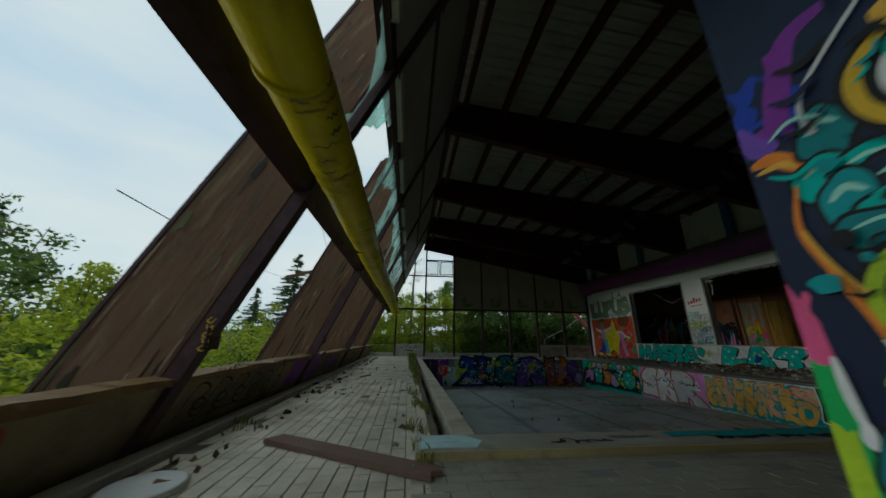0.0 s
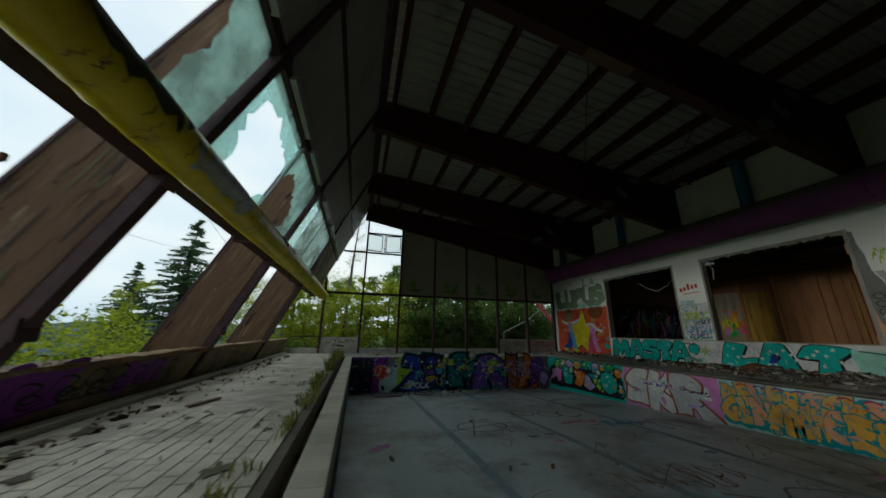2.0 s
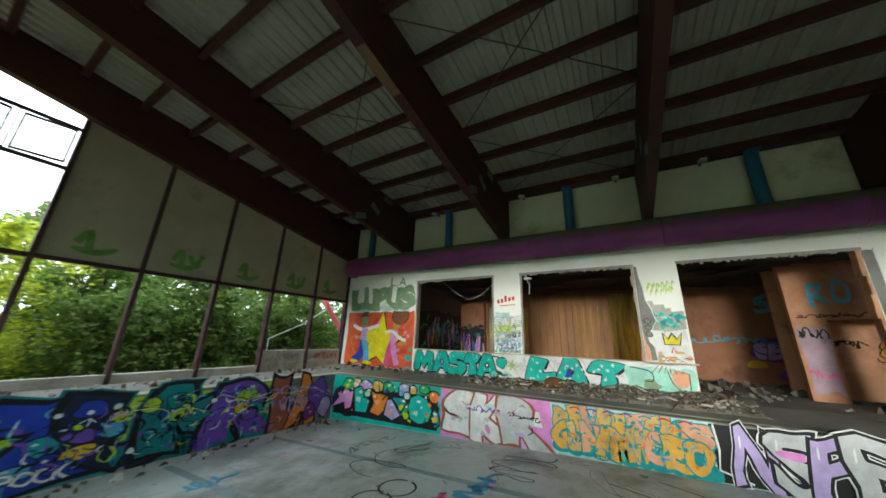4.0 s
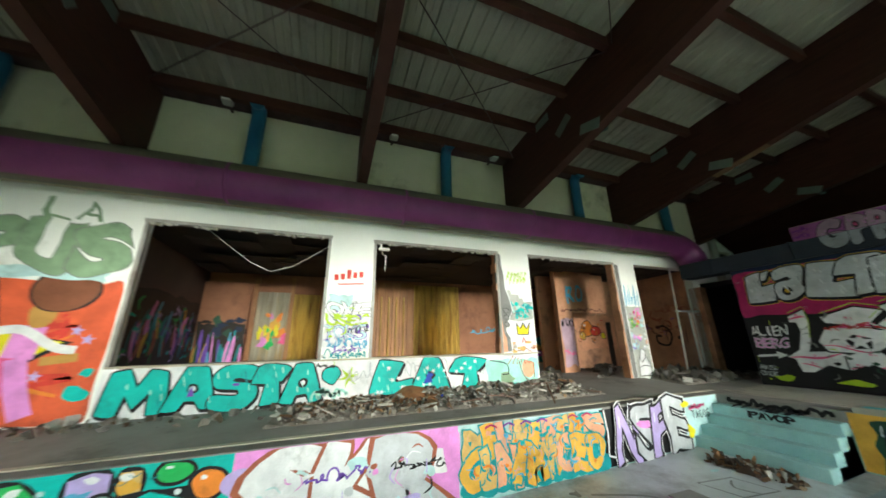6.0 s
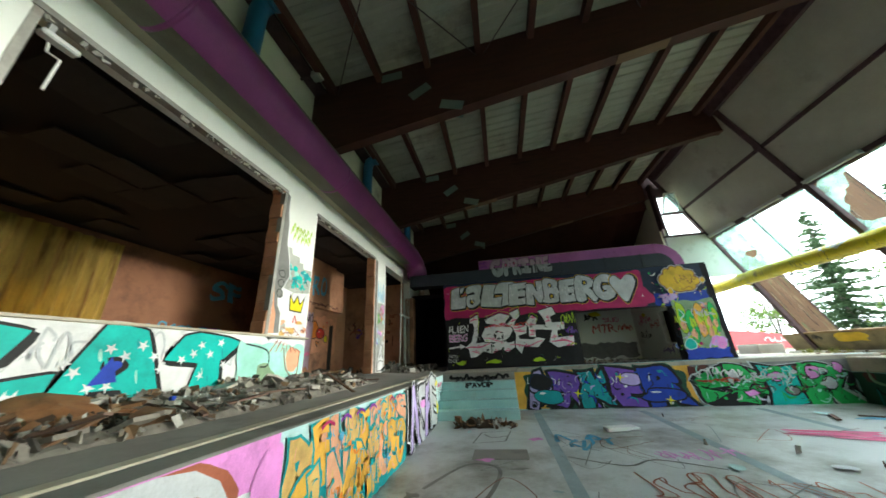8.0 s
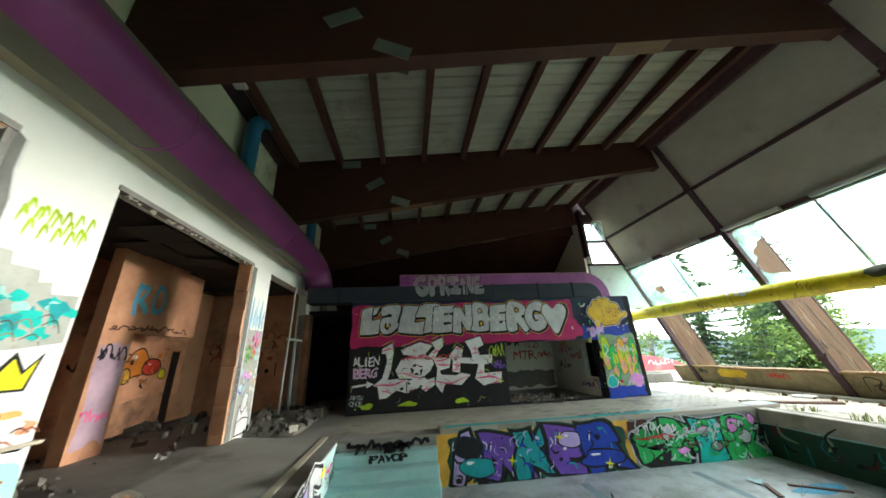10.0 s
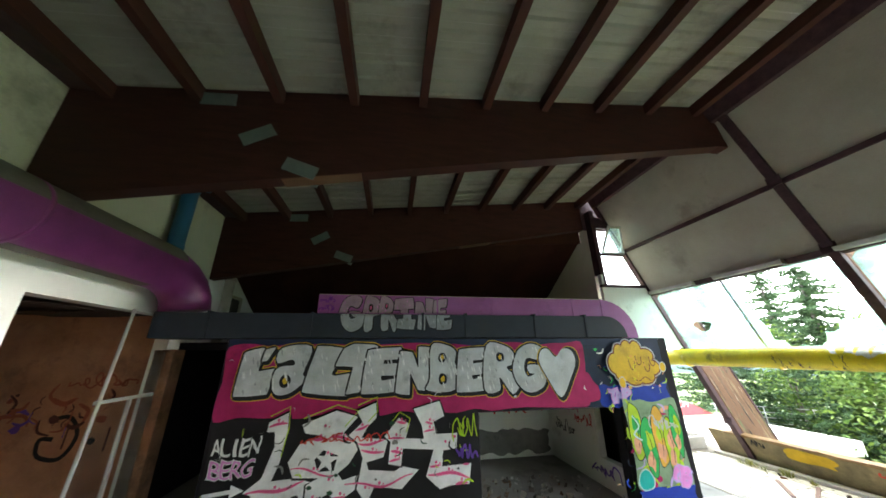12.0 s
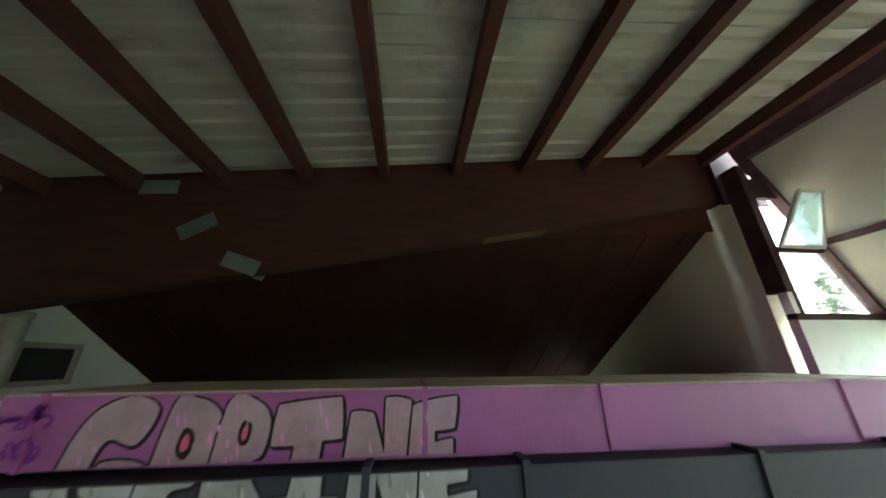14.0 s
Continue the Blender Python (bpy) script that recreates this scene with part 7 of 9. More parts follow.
# orange swollen shape, violet tag, green piece on the pier
lobes = ((6.98, 2.32, 0.15, 0.18), (7.10, 2.50, 0.11, 0.17), (7.28, 2.56, 0.12, 0.18), (7.47, 2.57, 0.12, 0.16), (7.66, 2.46, 0.17, 0.12), (7.74, 2.24, 0.19, 0.13), (7.58, 2.08, 0.19, 0.12), (7.34, 2.06, 0.19, 0.12), (7.12, 2.14, 0.17, 0.14), (7.38, 2.32, 0.34, 0.20))
for more, ink in ((0.05, "silver"), (0.028, "brown"), (0.0, "gold")):
    for u, v, a, b in lobes:
        m.blob(u, v, a + more, b + more, ink, 0.0)
for u, v in ((7.32, 2.30), (7.48, 2.38), (7.64, 2.26), (7.78, 2.36)):
    m.stroke([(u - 0.05, v + 0.08), (u - 0.02, v - 0.08), (u + 0.06, v - 0.06), (u + 0.07, v + 0.06)], 0.018, "brown")
m.stroke([(7.28, 2.06), (7.42, 2.0), (7.56, 2.07), (7.7, 2.0), (7.84, 2.08)], 0.016, "brown")
for u, v in ((7.36, 1.98), (7.5, 1.95), (7.62, 1.97), (7.72, 1.95)):
    m.stroke([(u - 0.03, v), (u, v - 0.035), (u + 0.035, v)], 0.012, "brown")
m.clutter(7.3, 7.8, 2.0, 2.45, ["amber", "yellow"], 12, 0.05)
m.ringed(8.0, 2.25, 0.06, 0.08, "gold", "silver", 0.015, 0.1, None)
m.ringed(7.05, 1.98, 0.06, 0.09, "gold", "silver", 0.015, 0.1, None)
m.word("TMP", 6.75, 7.15, 1.66, 1.86, "lilac", "rose", fat=0.06, rim=0.03, jitter=0.1)
m.up()
m.rect(6.97, 8.08, 0.3, 1.66, "moss", 0.03, 6)
m.clutter(7.0, 8.05, 0.3, 1.6, ["magenta", "lilac", "peach", "lime"], 40, 0.12)
for u, v, ru, rv, ink, top in ((7.14, 1.18, 0.13, 0.44, "lime", "green"), (7.36, 0.92, 0.15, 0.46, "green", "lime"), (7.60, 1.06, 0.14, 0.50, "amber", "lime"), (7.80, 0.92, 0.13, 0.46, "lime", "peach"), (7.97, 1.16, 0.10, 0.42, "green", "lime")):
    m.ringed(u, v, ru, rv, ink, "black", 0.014, 0.14, None)
    m.blob(u + 0.02, v + 0.2 * rv, ru * 0.6, rv * 0.35, top, 0.3)
    m.blob(u - 0.02, v - 0.5 * rv, ru * 0.55, rv * 0.3, "peach", 0.3)
    m.stroke([(u - 0.03, v + 0.6 * rv), (u + 0.03, v), (u - 0.01, v - 0.6 * rv)], 0.012, "black", taper=True)
m.stroke([(7.1, 1.42), (7.2, 1.25), (7.08, 1.12), (7.22, 1.02)], 0.03, "pale")
m.scrawl(7.45, 8.0, 1.15, 1.35, "silver", 0.02, 6)
m.up()
m.rect(6.97, 8.08, 0.03, 0.3, "blue", 0.04, 6)
m.ringed(7.15, 0.42, 0.13, 0.13, "teal", "pale", 0.02, 0.2, None)
m.word("GB", 7.72, 8.02, 0.32, 0.58, "rose", "lilac", fat=0.08, rim=0.04)
m.build(block, "silver block letters on magenta above white letters with pink waves")
# the block's west face: big eyed creature of teal feathers
m = Mural(lambda u, v, d: (2.23 - d, AY - 0.943 * u, 0.915 + 0.943 * (v - 0.915)), 59)
m.bounds = (0.0, 5.8, -0.03, 2.89)
m.rect(0.0, 5.8, -0.03, 2.89, "navy")
m.rect(0.0, 0.17, 1.58, 1.80, "blue", 0.05, 4)
m.rect(0.05, 0.15, 1.62, 1.76, "navy", 0.04, 4)
m.stroke([(0.02, 1.60), (0.10, 1.60), (0.14, 1.72), (0.20, 1.86), (0.30, 1.88)], 0.075, "purple", taper=True)
m.stroke([(0.0, 1.66), (0.04, 1.56), (0.10, 1.55)], 0.07, "violet", taper=True)
m.stroke([(0.145, 1.86), (0.14, 1.66), (0.13, 1.54)], 0.022, "purple")
m.stroke([(0.01, 1.50), (0.07, 1.50), (0.12, 1.45), (0.13, 1.42)], 0.05, "orange", taper=True)
m.stroke([(0.02, 1.47), (0.09, 1.47), (0.12, 1.44)], 0.022, "amber", taper=True)
m.rect(0.0, 0.05, 0.90, 1.05, "pink", 0.02, 4)
m.poly([(0.0, 1.10), (0.05, 0.98), (0.06, 0.84), (0.0, 0.84)], "pink")
m.rect(0.0, 0.066, 0.02, 0.86, "green", 0.012, 5)
m.rect(0.0, 0.05, 0.02, 0.70, "lime", 0.012, 5)
m.blob(0.205, 0.85, 0.06, 0.07, "lime", 0.3)
for u, v, a, b, c in ((0.20, 1.50, 0.06, 0.09, "deepteal"), (0.17, 1.38, 0.07, 0.07, "teal"), (0.26, 1.37, 0.09, 0.055, "teal"), (0.32, 1.32, 0.10, 0.06, "navy"), (0.20, 1.28, 0.06, 0.10, "sea"), (0.34, 1.25, 0.12, 0.05, "teal"), (0.24, 1.20, 0.10, 0.05, "deepteal"), (0.45, 1.38, 0.1, 0.07, "sea"), (0.55, 1.28, 0.1, 0.07, "teal"), (0.16, 0.62, 0.09, 0.10, "deepteal"), (0.26, 0.55, 0.12, 0.10, "sea"), (0.42, 0.62, 0.12, 0.08, "teal"), (0.6, 0.8, 0.14, 0.1, "deepteal"), (0.7, 1.5, 0.12, 0.16, "sea")):
    m.ringed(u, v, a, b, c, "black", 0.012, 0.15, None)
    m.stroke([(u - a * 0.6, v + b * 0.2), (u, v + b * 0.5), (u + a * 0.6, v + b * 0.25)], b * 0.22, "mint", taper=True)
for u, v, ring, k in ((0.42, 1.56, "gold", 1.0), (0.30, 1.02, "lime", 0.92)):
    m.ringed(u, v, 0.155 * k, 0.16 * k, ring, "black", 0.018, 0.05, None)
    m.blob(u + 0.01, v, 0.125 * k, 0.13 * k, "black", 0.03)
    m.blob(u + 0.01, v, 0.10 * k, 0.105 * k, "white", 0.03)
    m.blob(u + 0.05, v - 0.01, 0.03, 0.035, "black", 0.1)
m.stroke([(0.11, 1.38), (0.085, 1.24), (0.125, 1.10), (0.155, 1.0), (0.18, 0.90)], 0.022, "orange", taper=True)
m.stroke([(0.09, 1.24), (0.12, 1.14), (0.17, 1.04)], 0.012, "amber")
m.stroke([(0.17, 0.93), (0.19, 0.89), (0.22, 0.90)], 0.014, "white")
m.stroke([(0.42, 1.86), (0.30, 1.76), (0.20, 1.66), (0.175, 1.58), (0.19, 1.51)], 0.014, "silver")
m.stroke([(0.36, 1.74), (0.44, 1.74), (0.56, 1.80)], 0.07, "amber", taper=True)
m.stroke([(0.06, 0.885), (0.066, 0.79), (0.08, 0.70)], 0.026, "white", taper=True)
m.blob(0.08, 0.70, 0.016, 0.035, "white", 0.2)
m.ringed(1.1, 1.3, 0.3, 0.35, "sea", "black", 0.03, 0.2)
m.ringed(1.5, 0.8, 0.28, 0.3, "violet", "black", 0.03, 0.2)
m.ringed(1.7, 1.7, 0.3, 0.3, "deepteal", "black", 0.03, 0.2)
m.clutter(0.1, 1.2, 0.5, 1.9, ["black", "teal", "mint", "navy", "sea"], 130, 0.045)
m.build(bpy.data.objects["wall_block_west"], "teal feathered creature with ringed round eyes")

# one word across both ducts: its upper half on the violet one, its lower half on the dark one
for top_half in (False, True):
    if top_half:
        m = Mural(lambda u, v, d: (8.90 - u, 1.301 + d, v), 61)
        m.bounds = (-1, 9, 3.268, 3.592)
    else:
        m = Mural(lambda u, v, d: (8.84 - u, AY - 0.019 + d, v), 61)
        m.bounds = (-1, 9, 2.84, 3.228)
    word = fat_word(m, (("G", 0.08, 0.50, 2.94, 3.57), ("P", 0.50, 0.82, 2.96, 3.57), ("R", 0.80, 1.10, 2.95, 3.56), ("I", 1.08, 1.46, 2.96, 3.57), ("N", 1.46, 1.84, 2.95, 3.56), ("E", 1.82, 2.12, 2.95, 3.56)), "dust" if top_half else "steel", "black", None, 0.012, 0.01, "pink" if top_half else "navy", (0.008, -0.008))
    brushed(m, word, ["dust", "rose", "dust"] if top_half else ["silver", "steel", "grey"], 40, 0.012)
    if top_half:
        m.scrawl(-0.27, 0.0, 3.46, 3.55, "purple", 0.016, 5)
        m.scrawl(-0.27, 0.0, 3.31, 3.40, "purple", 0.016, 5)
    else:
        for k in range(8):
            a = k * 0.75
            m.stroke([(0.17 + 0.07 * math.cos(a), 3.1 + 0.10 * math.sin(a)), (0.17 + 0.15 * math.cos(a), 3.1 + 0.18 * math.sin(a))], 0.006, "black")
    m.build(pd if top_half else gd, "silver lettering sprayed across the ducts")

# parapet, infill panel, kerb
m = Mural(lambda u, v, d: (slant(v) + d, u, v), 67)
for y0, y1, ink in ((3.9, 6.4, "black"), (7.6, 10.2, "black"), (11.4, 13.6, "black")):
    for k in range(5):
        a = y0 + (y1 - y0) * m.r.uniform(0, 0.6)
        b = 0.18 + 0.09 * k
        m.scrawl(a, a + m.r.uniform(0.4, 0.9), b, b + m.r.uniform(0.07, 0.14), m.r.choice([ink, "brown", "grey"]), 0.012, m.r.randint(4, 8))
m.up()
m.rect(7.5, 8.3, 0.12, 0.58, "purple", 0.05, 5)
m.rect(9.0, 9.9, 0.15, 0.5, "purple", 0.06, 5)
m.blob(1.15, 0.42, 0.42, 0.13, "gold", 0.25)
m.rect(0.75, 1.5, 0.3, 0.42, "gold", 0.03, 5)
m.scrawl(2.15, 2.6, 0.35, 0.52, "red", 0.03, 4)
m.scrawl(0.1, 0.35, 0.35, 0.55, "black", 0.02, 4)
for y0, y1, v0, v1, n in ((3.95, 6.15, 0.13, 0.53, 6), (7.7, 10.3, 0.16, 0.50, 7)):
    step = (y1 - y0) / n
    for k in range(n):
        a, h = y0 + step * k, (v1 - v0) * m.r.uniform(0.75, 1.0)
        m.stroke([(a, v0 + 0.15 * h), (a + 0.15 * step, v0 + h), (a + 0.75 * step, v0 + 0.85 * h), (a + 0.45 * step, v0 + 0.35 * h), (a + 0.8 * step, v0 + 0.1 * h), (a + 1.15 * step, v0 + 0.3 * h)], 0.026, "black", taper=True)
        m.stroke([(a + 0.35 * step, v0 + 0.5 * h), (a + 0.6 * step, v0 + 0.62 * h), (a + 0.95 * step, v0 + 0.45 * h), (a + 0.7 * step, v0 + 0.3 * h), (a + 0.4 * step, v0 + 0.45 * h)], 0.02, "black")
    m.stroke([(y0 + 0.1, v0 - 0.03), (y0 + 0.4 * (y1 - y0), v0 + 0.03), (y1, v0 - 0.04)], 0.016, "black", taper=True)
m.rect(6.45, 7.15, 0.14, 0.52, "purple", 0.05, 5)
m.build(parapet, "faded scrawls and a yellow patch on the parapet")
m = Mural(lambda u, v, d: (NX[0] + u, NY + 0.018 - d, v), 71)
m.scrawl(0.25, 1.4, 0.42, 0.6, "black", 0.018, 6)
m.scrawl(0.55, 1.0, 0.28, 0.38, "black", 0.022, 4)
m.scrawl(8.5, 9.7, 0.3, 0.55, "grey", 0.02, 7)
m.scrawl(10.2, 11.4, 0.3, 0.55, "russet", 0.02, 7)
m.build(base_n, "thin black scrawl on the concrete panel")
m = Mural(lambda u, v, d: (u, v, 0.0755 + d), 73)
m.poly([(1.25, 3.45), (1.72, 3.45), (1.80, 3.62), (1.66, 3.79), (1.25, 3.79)], "pale")
m.scrawl(2.4, 2.95, 3.5, 3.62, "black", 0.022, 5)
m.scrawl(3.0, 3.4, 3.6, 3.72, "grey", 0.02, 4)
m.scrawl(4.0, 5.6, 3.5, 3.75, "black", 0.05, 9)
m.rect(3.6, 8.3, 3.6, 3.76, "sea", 0.03)
m.build(kerb, "pale blue patch and black letters on the kerb's top")
# upper panels of the north wall: washed-out green letters
m = Mural(lambda u, v, d: (3.73 + u, NY + 0.018 - d, v), 74)
for u in (0.75, 2.45, 4.1, 5.75, 7.3):
    m.stroke([(u - 0.25, 3.0), (u - 0.1, 3.28), (u - 0.05, 2.9)], 0.13, "wash")
    m.stroke([(u - 0.3, 2.88), (u + 0.1, 2.84), (u + 0.4, 2.98)], 0.15, "wash", taper=True)
    if u in (2.45, 5.75):
        m.stroke([(u + 0.1, 3.2), (u + 0.25, 2.95), (u + 0.4, 3.25)], 0.12, "wash")
m.build(upper_n, "washed-out green spray on the panels")

# side-room walls
m = Mural(lambda u, v, d: (13.85 - d, 4.45 - u, v), 79)
m.word("RO", 0.42, 1.12, 2.30, 2.86, "sky", fat=0.02, jitter=0.05, lap=-0.05)
m.up()
m.scrawl(0.1, 1.9, 2.0, 2.12, "dullred", 0.025, 10)
m.rect(0.05, 0.55, 0.3, 1.75, "dust", 0.04, 5)
m.scrawl(0.06, 0.54, 1.5, 1.75, "black", 0.03, 5)
m.scrawl(0.08, 0.52, 0.6, 0.8, "pink", 0.02, 5)
m.build(bpy.data.objects["wall_rooms_stub"], "blue letters and a pale scrawled jamb")
m = Mural(lambda u, v, d: (14.77 - d, 4.4 - u, v), 80)
m.rect(0.5, 3.4, 0.7, 1.95, "peach", 0.06)
m.ringed(2.0, 1.45, 0.30, 0.26, "orange", "black", 0.03, 0.3)
m.ringed(2.4, 1.35, 0.2, 0.16, "red", "black", 0.03, 0.2)
m.ringed(1.75, 1.2, 0.12, 0.12, "amber", "black", 0.025, 0.2)
m.ringed(2.75, 1.2, 0.1, 0.12, "yellow", "black", 0.02, 0.2, None)
m.clutter(1.5, 2.8, 1.0, 1.8, ["black", "orange", "brown", "red"], 26, 0.08)
# flat dark strip painted in place of a door gap's darkness
m.rect(2.95, 3.2, 0.1, 1.7, "soot", 0.02, 4)
m.scrawl(0.6, 1.4, 1.3, 1.5, "black", 0.03, 6)
m.build(bpy.data.objects["wall_rooms_recess"], "orange and red piece on peach plaster, with a painted dark gap")
m = Mural(lambda u, v, d: (17.01 - d, 13.7 - u, v), 82)
for k in range(22):
    m.blob(m.r.uniform(0.05, 0.9), m.r.uniform(0.9, 2.0), m.r.uniform(0.04, 0.13), m.r.uniform(0.05, 0.2), m.r.choice(["pink", "orange", "rose", "amber", "peach", "green", "yellow"]), 0.4)
m.build(bpy.data.objects["curtain"], "pink and orange paint sprayed on the sheet")
m = Mural(lambda u, v, d: (17.2 - d, 4.6 - u, v), 83)
m.ringed(0.6, 1.2, 0.4, 0.35, "violet", "purple", 0.1, 0.25, None)
m.word("SB", 0.3, 0.95, 0.95, 1.4, "lilac", "purple", fat=0.06, rim=0.04)
m.word("SF", 0.45, 1.6, 2.38, 2.95, "sky", fat=0.03, jitter=0.06, lap=-0.08)
for k in range(26):
    m.blob(m.r.uniform(0.9, 3.6), m.r.uniform(0.3, 1.15), m.r.uniform(0.12, 0.4), m.r.uniform(0.1, 0.25), m.r.choice(["violet", "purple", "navy", "deepteal", "gold", "dullred"]), 0.3)
m.scrawl(-1.5, 1.5, 1.35, 1.55, "sky", 0.04, 9)
m.up()
m.blob(0.2, 0.7, 0.3, 0.12, "gold", 0.3)
m.scrawl(5.4, 6.2, 1.0, 1.6, "black", 0.06, 3)
m.build(bpy.data.objects["wall_rooms_back"], "violet piece and scrawls on orange plaster")
m = Mural(lambda u, v, d: (16.9 - d, 15.2 - u, v), 89)
m.rect(0.02, 1.27, 0.12, 1.75, "soot", 0.07, 9)
for k in range(14):
    m.blob(m.r.uniform(0.1, 1.2), m.r.uniform(1.2, 1.9), m.r.uniform(0.06, 0.16), m.r.uniform(0.05, 0.16), m.r.choice(["soot", "darkgreen", "navy", "soot"]), 0.4)
for k in range(22):
    m.up()
    u = m.r.uniform(0.05, 1.25)
    m.stroke([(u, m.r.uniform(0.2, 0.5)), (u + m.r.uniform(-0.1, 0.1), m.r.uniform(0.9, 1.6))], m.r.uniform(0.04, 0.12), m.r.choice(["sea", "violet", "gold", "rose", "sky", "darkgreen", "deepteal"]), taper=True)
m.build(bpy.data.objects["wall_rooms_dark"], "dark mural of upright coloured strokes")
m = Mural(lambda u, v, d: (12.5 + u, 15.2 - d, v), 91)
m.rect(0.3, 4.6, 0.15, 2.3, "soot", 0.08)
for k in range(46):
    u, v = m.r.uniform(0.4, 4.5), m.r.uniform(0.8, 1.4)
    m.stroke([(u, v), (u + m.r.uniform(-0.12, 0.12), v + 0.3), (u + m.r.uniform(-0.2, 0.2), v + m.r.uniform(0.45, 0.8))], m.r.uniform(0.05, 0.16), m.r.choice(["sea", "violet", "gold", "rose", "sky", "darkgreen", "deepteal", "navy", "russet"]), taper=True)
m.clutter(0.4, 4.5, 0.8, 2.1, ["teal", "green", "lilac", "black"], 60, 0.12)
m.build(bpy.data.objects["wall_rooms_north"], "dark mural of upright coloured strokes")

# pool floor: lane stripes and scribbles
m = Mural(lambda u, v, d: (u, v, pool_z(v) + d), 97)
for x in (3.9, 6.0, 8.1):
    m.stroke([(x, PY0 + 0.35 + 0.9 * k) for k in range(14)], 0.15, "stripe", False)
m.up()
pts = [(4.75 + 0.55 * math.cos(a), 10.9 + 0.42 * math.sin(a)) for a in [k * 0.5 for k in range(14)]]
m.stroke(pts, 0.03, "black")
m.stroke([(4.3, 10.2), (4.85, 11.7), (5.2, 10.3)], 0.03, "black", False)
m.stroke([(4.0, 10.7), (5.6, 11.1)], 0.03, "black", False)
for u, v in ((6.3, 11.9), (6.9, 11.6), (7.4, 11.5)):
    m.up()
    m.stroke([(u + 0.28 * math.cos(a), v + 0.30 * math.sin(a)) for a in [k * 0.6 for k in range(11)]], 0.035, "black")
m.scrawl(6.6, 7.6, 10.6, 10.9, "pink", 0.05, 5)
m.scrawl(7.6, 8.6, 10.2, 10.6, "sky", 0.09, 4)
m.scrawl(5.7, 6.5, 14.2, 14.5, "sky", 0.06, 6)
m.scrawl(8.6, 9.8, 9.5, 10.4, "black", 0.025, 3)
m.scrawl(7.5, 9.5, 12.0, 12.8, "black", 0.02, 3)
m.scrawl(8.2, 9.6, 13.2, 13.9, "black", 0.018, 3)
m.stroke([(8.8, 6.2), (9.3, 6.3), (9.2, 5.7), (8.7, 5.6), (8.8, 6.2)], 0.03, "grey", False)
m.stroke([(8.75, 5.9), (9.0, 6.0), (9.15, 5.8)], 0.03, "grey")
m.stroke([(9.7, 7.9), (9.3, 7.2), (8.9, 7.3), (8.95, 7.9), (9.2, 8.6)], 0.05, "grey")
m.scrawl(7.2, 8.0, 5.9, 6.6, "sky", 0.05, 4)
m.up()
for k in range(7):
    a, b = m.r.uniform(4.3, 4.9), 5.7 + 0.07 * k
    m.stroke([(a, b), (a - 0.4, b + 0.12), (a - m.r.uniform(0.6, 1.2), b + 0.2)], m.r.uniform(0.05, 0.16), m.r.choice(["pink", "magenta"]), taper=True)
m.up()
m.blob(2.7, 5.1, 0.4, 0.18, "sky", 0.4)
m.scrawl(5.5, 7.4, 7.4, 8.2, "russet", 0.018, 8)
m.scrawl(5.9, 6.9, 6.6, 7.0, "rose", 0.02, 7)
m.stroke([(8.0, 6.9), (7.4, 7.2), (7.0, 7.0), (6.4, 7.3)], 0.035, "grey")
for k in range(60):
    u, v = m.r.uniform(2.2, 9.9), m.r.uniform(4.6, 15.8)
    m.stroke([(u + m.r.uniform(-0.5, 0.5), v + m.r.uniform(-0.5, 0.5)) for _ in range(4)], m.r.uniform(0.006, 0.016), m.r.choice(["grey", "russet", "brown", "stripe", "grey"]))
for k in range(40):
    u, v = m.r.uniform(2.2, 9.9), m.r.uniform(4.6, 15.8)
    m.blob(u, v, m.r.uniform(0.02, 0.16), m.r.uniform(0.02, 0.1), m.r.choice(["pale", "grey", "stripe", "silver", "rose"]), 0.5)
m.build(pool_floor, "faded stripes and scribbles on the pool floor")

# scrawls inside the ruined room
m = Mural(lambda u, v, d: (5.6 - u, -1.5 + d, v), 103)
m.rect(0.0, 2.05, 0.1, 0.62, "grey", 0.06)
m.word("MTR", 0.55, 1.4, 1.0, 1.32, "red", fat=0.0, jitter=0.15, lap=-0.05)
m.word("SUD", 1.0, 1.6, 1.4, 1.58, "pink", fat=0.0, jitter=0.15, lap=-0.05)
m.scrawl(0.3, 0.8, 1.5, 1.75, "black", 0.05, 3)
m.scrawl(1.5, 2.0, 1.05, 1.3, "red", 0.03, 5)
m.blob(0.75, 1.75, 0.22, 0.08, "yellow", 0.3)
m.build(bpy.data.objects["wall_block_inner_back"], "red, pink and yellow scrawls")
m = Mural(lambda u, v, d: (3.5 + d, -1.45 + u, v), 107)
m.scrawl(1.2, 1.9, 1.0, 1.2, "red", 0.025, 6)
m.scrawl(0.4, 1.4, 1.2, 1.5, "pink", 0.03, 5)
m.scrawl(1.7, 2.5, 0.2, 0.42, "violet", 0.03, 5)
m.scrawl(0.3, 1.2, 0.7, 0.95, "black", 0.025, 6)
m.blob(0.9, 1.5, 0.12, 0.08, "yellow", 0.3)
m.build(bpy.data.objects["wall_block_inner_side"], "scribbles on the pale plaster")

m = Mural(lambda u, v, d: (12.4 + u, -0.1 + d, v), 109)
m.stroke([(1.5, 1.45), (1.2, 1.5), (1.0, 1.2), (1.15, 0.85), (1.5, 0.9), (1.55, 1.15), (1.35, 1.15)], 0.07, "black")
m.blob(0.75, 1.1, 0.06, 0.06, "black", 0.1)
m.clutter(0.5, 2.6, 1.3, 1.9, ["dullred", "violet", "russet"], 40, 0.12)
m.scrawl(0.3, 1.4, 2.0, 2.2, "russet", 0.03, 6)
m.build(bpy.data.objects["wall_rooms_door"], "black tag and dull red scrawls on orange plaster")

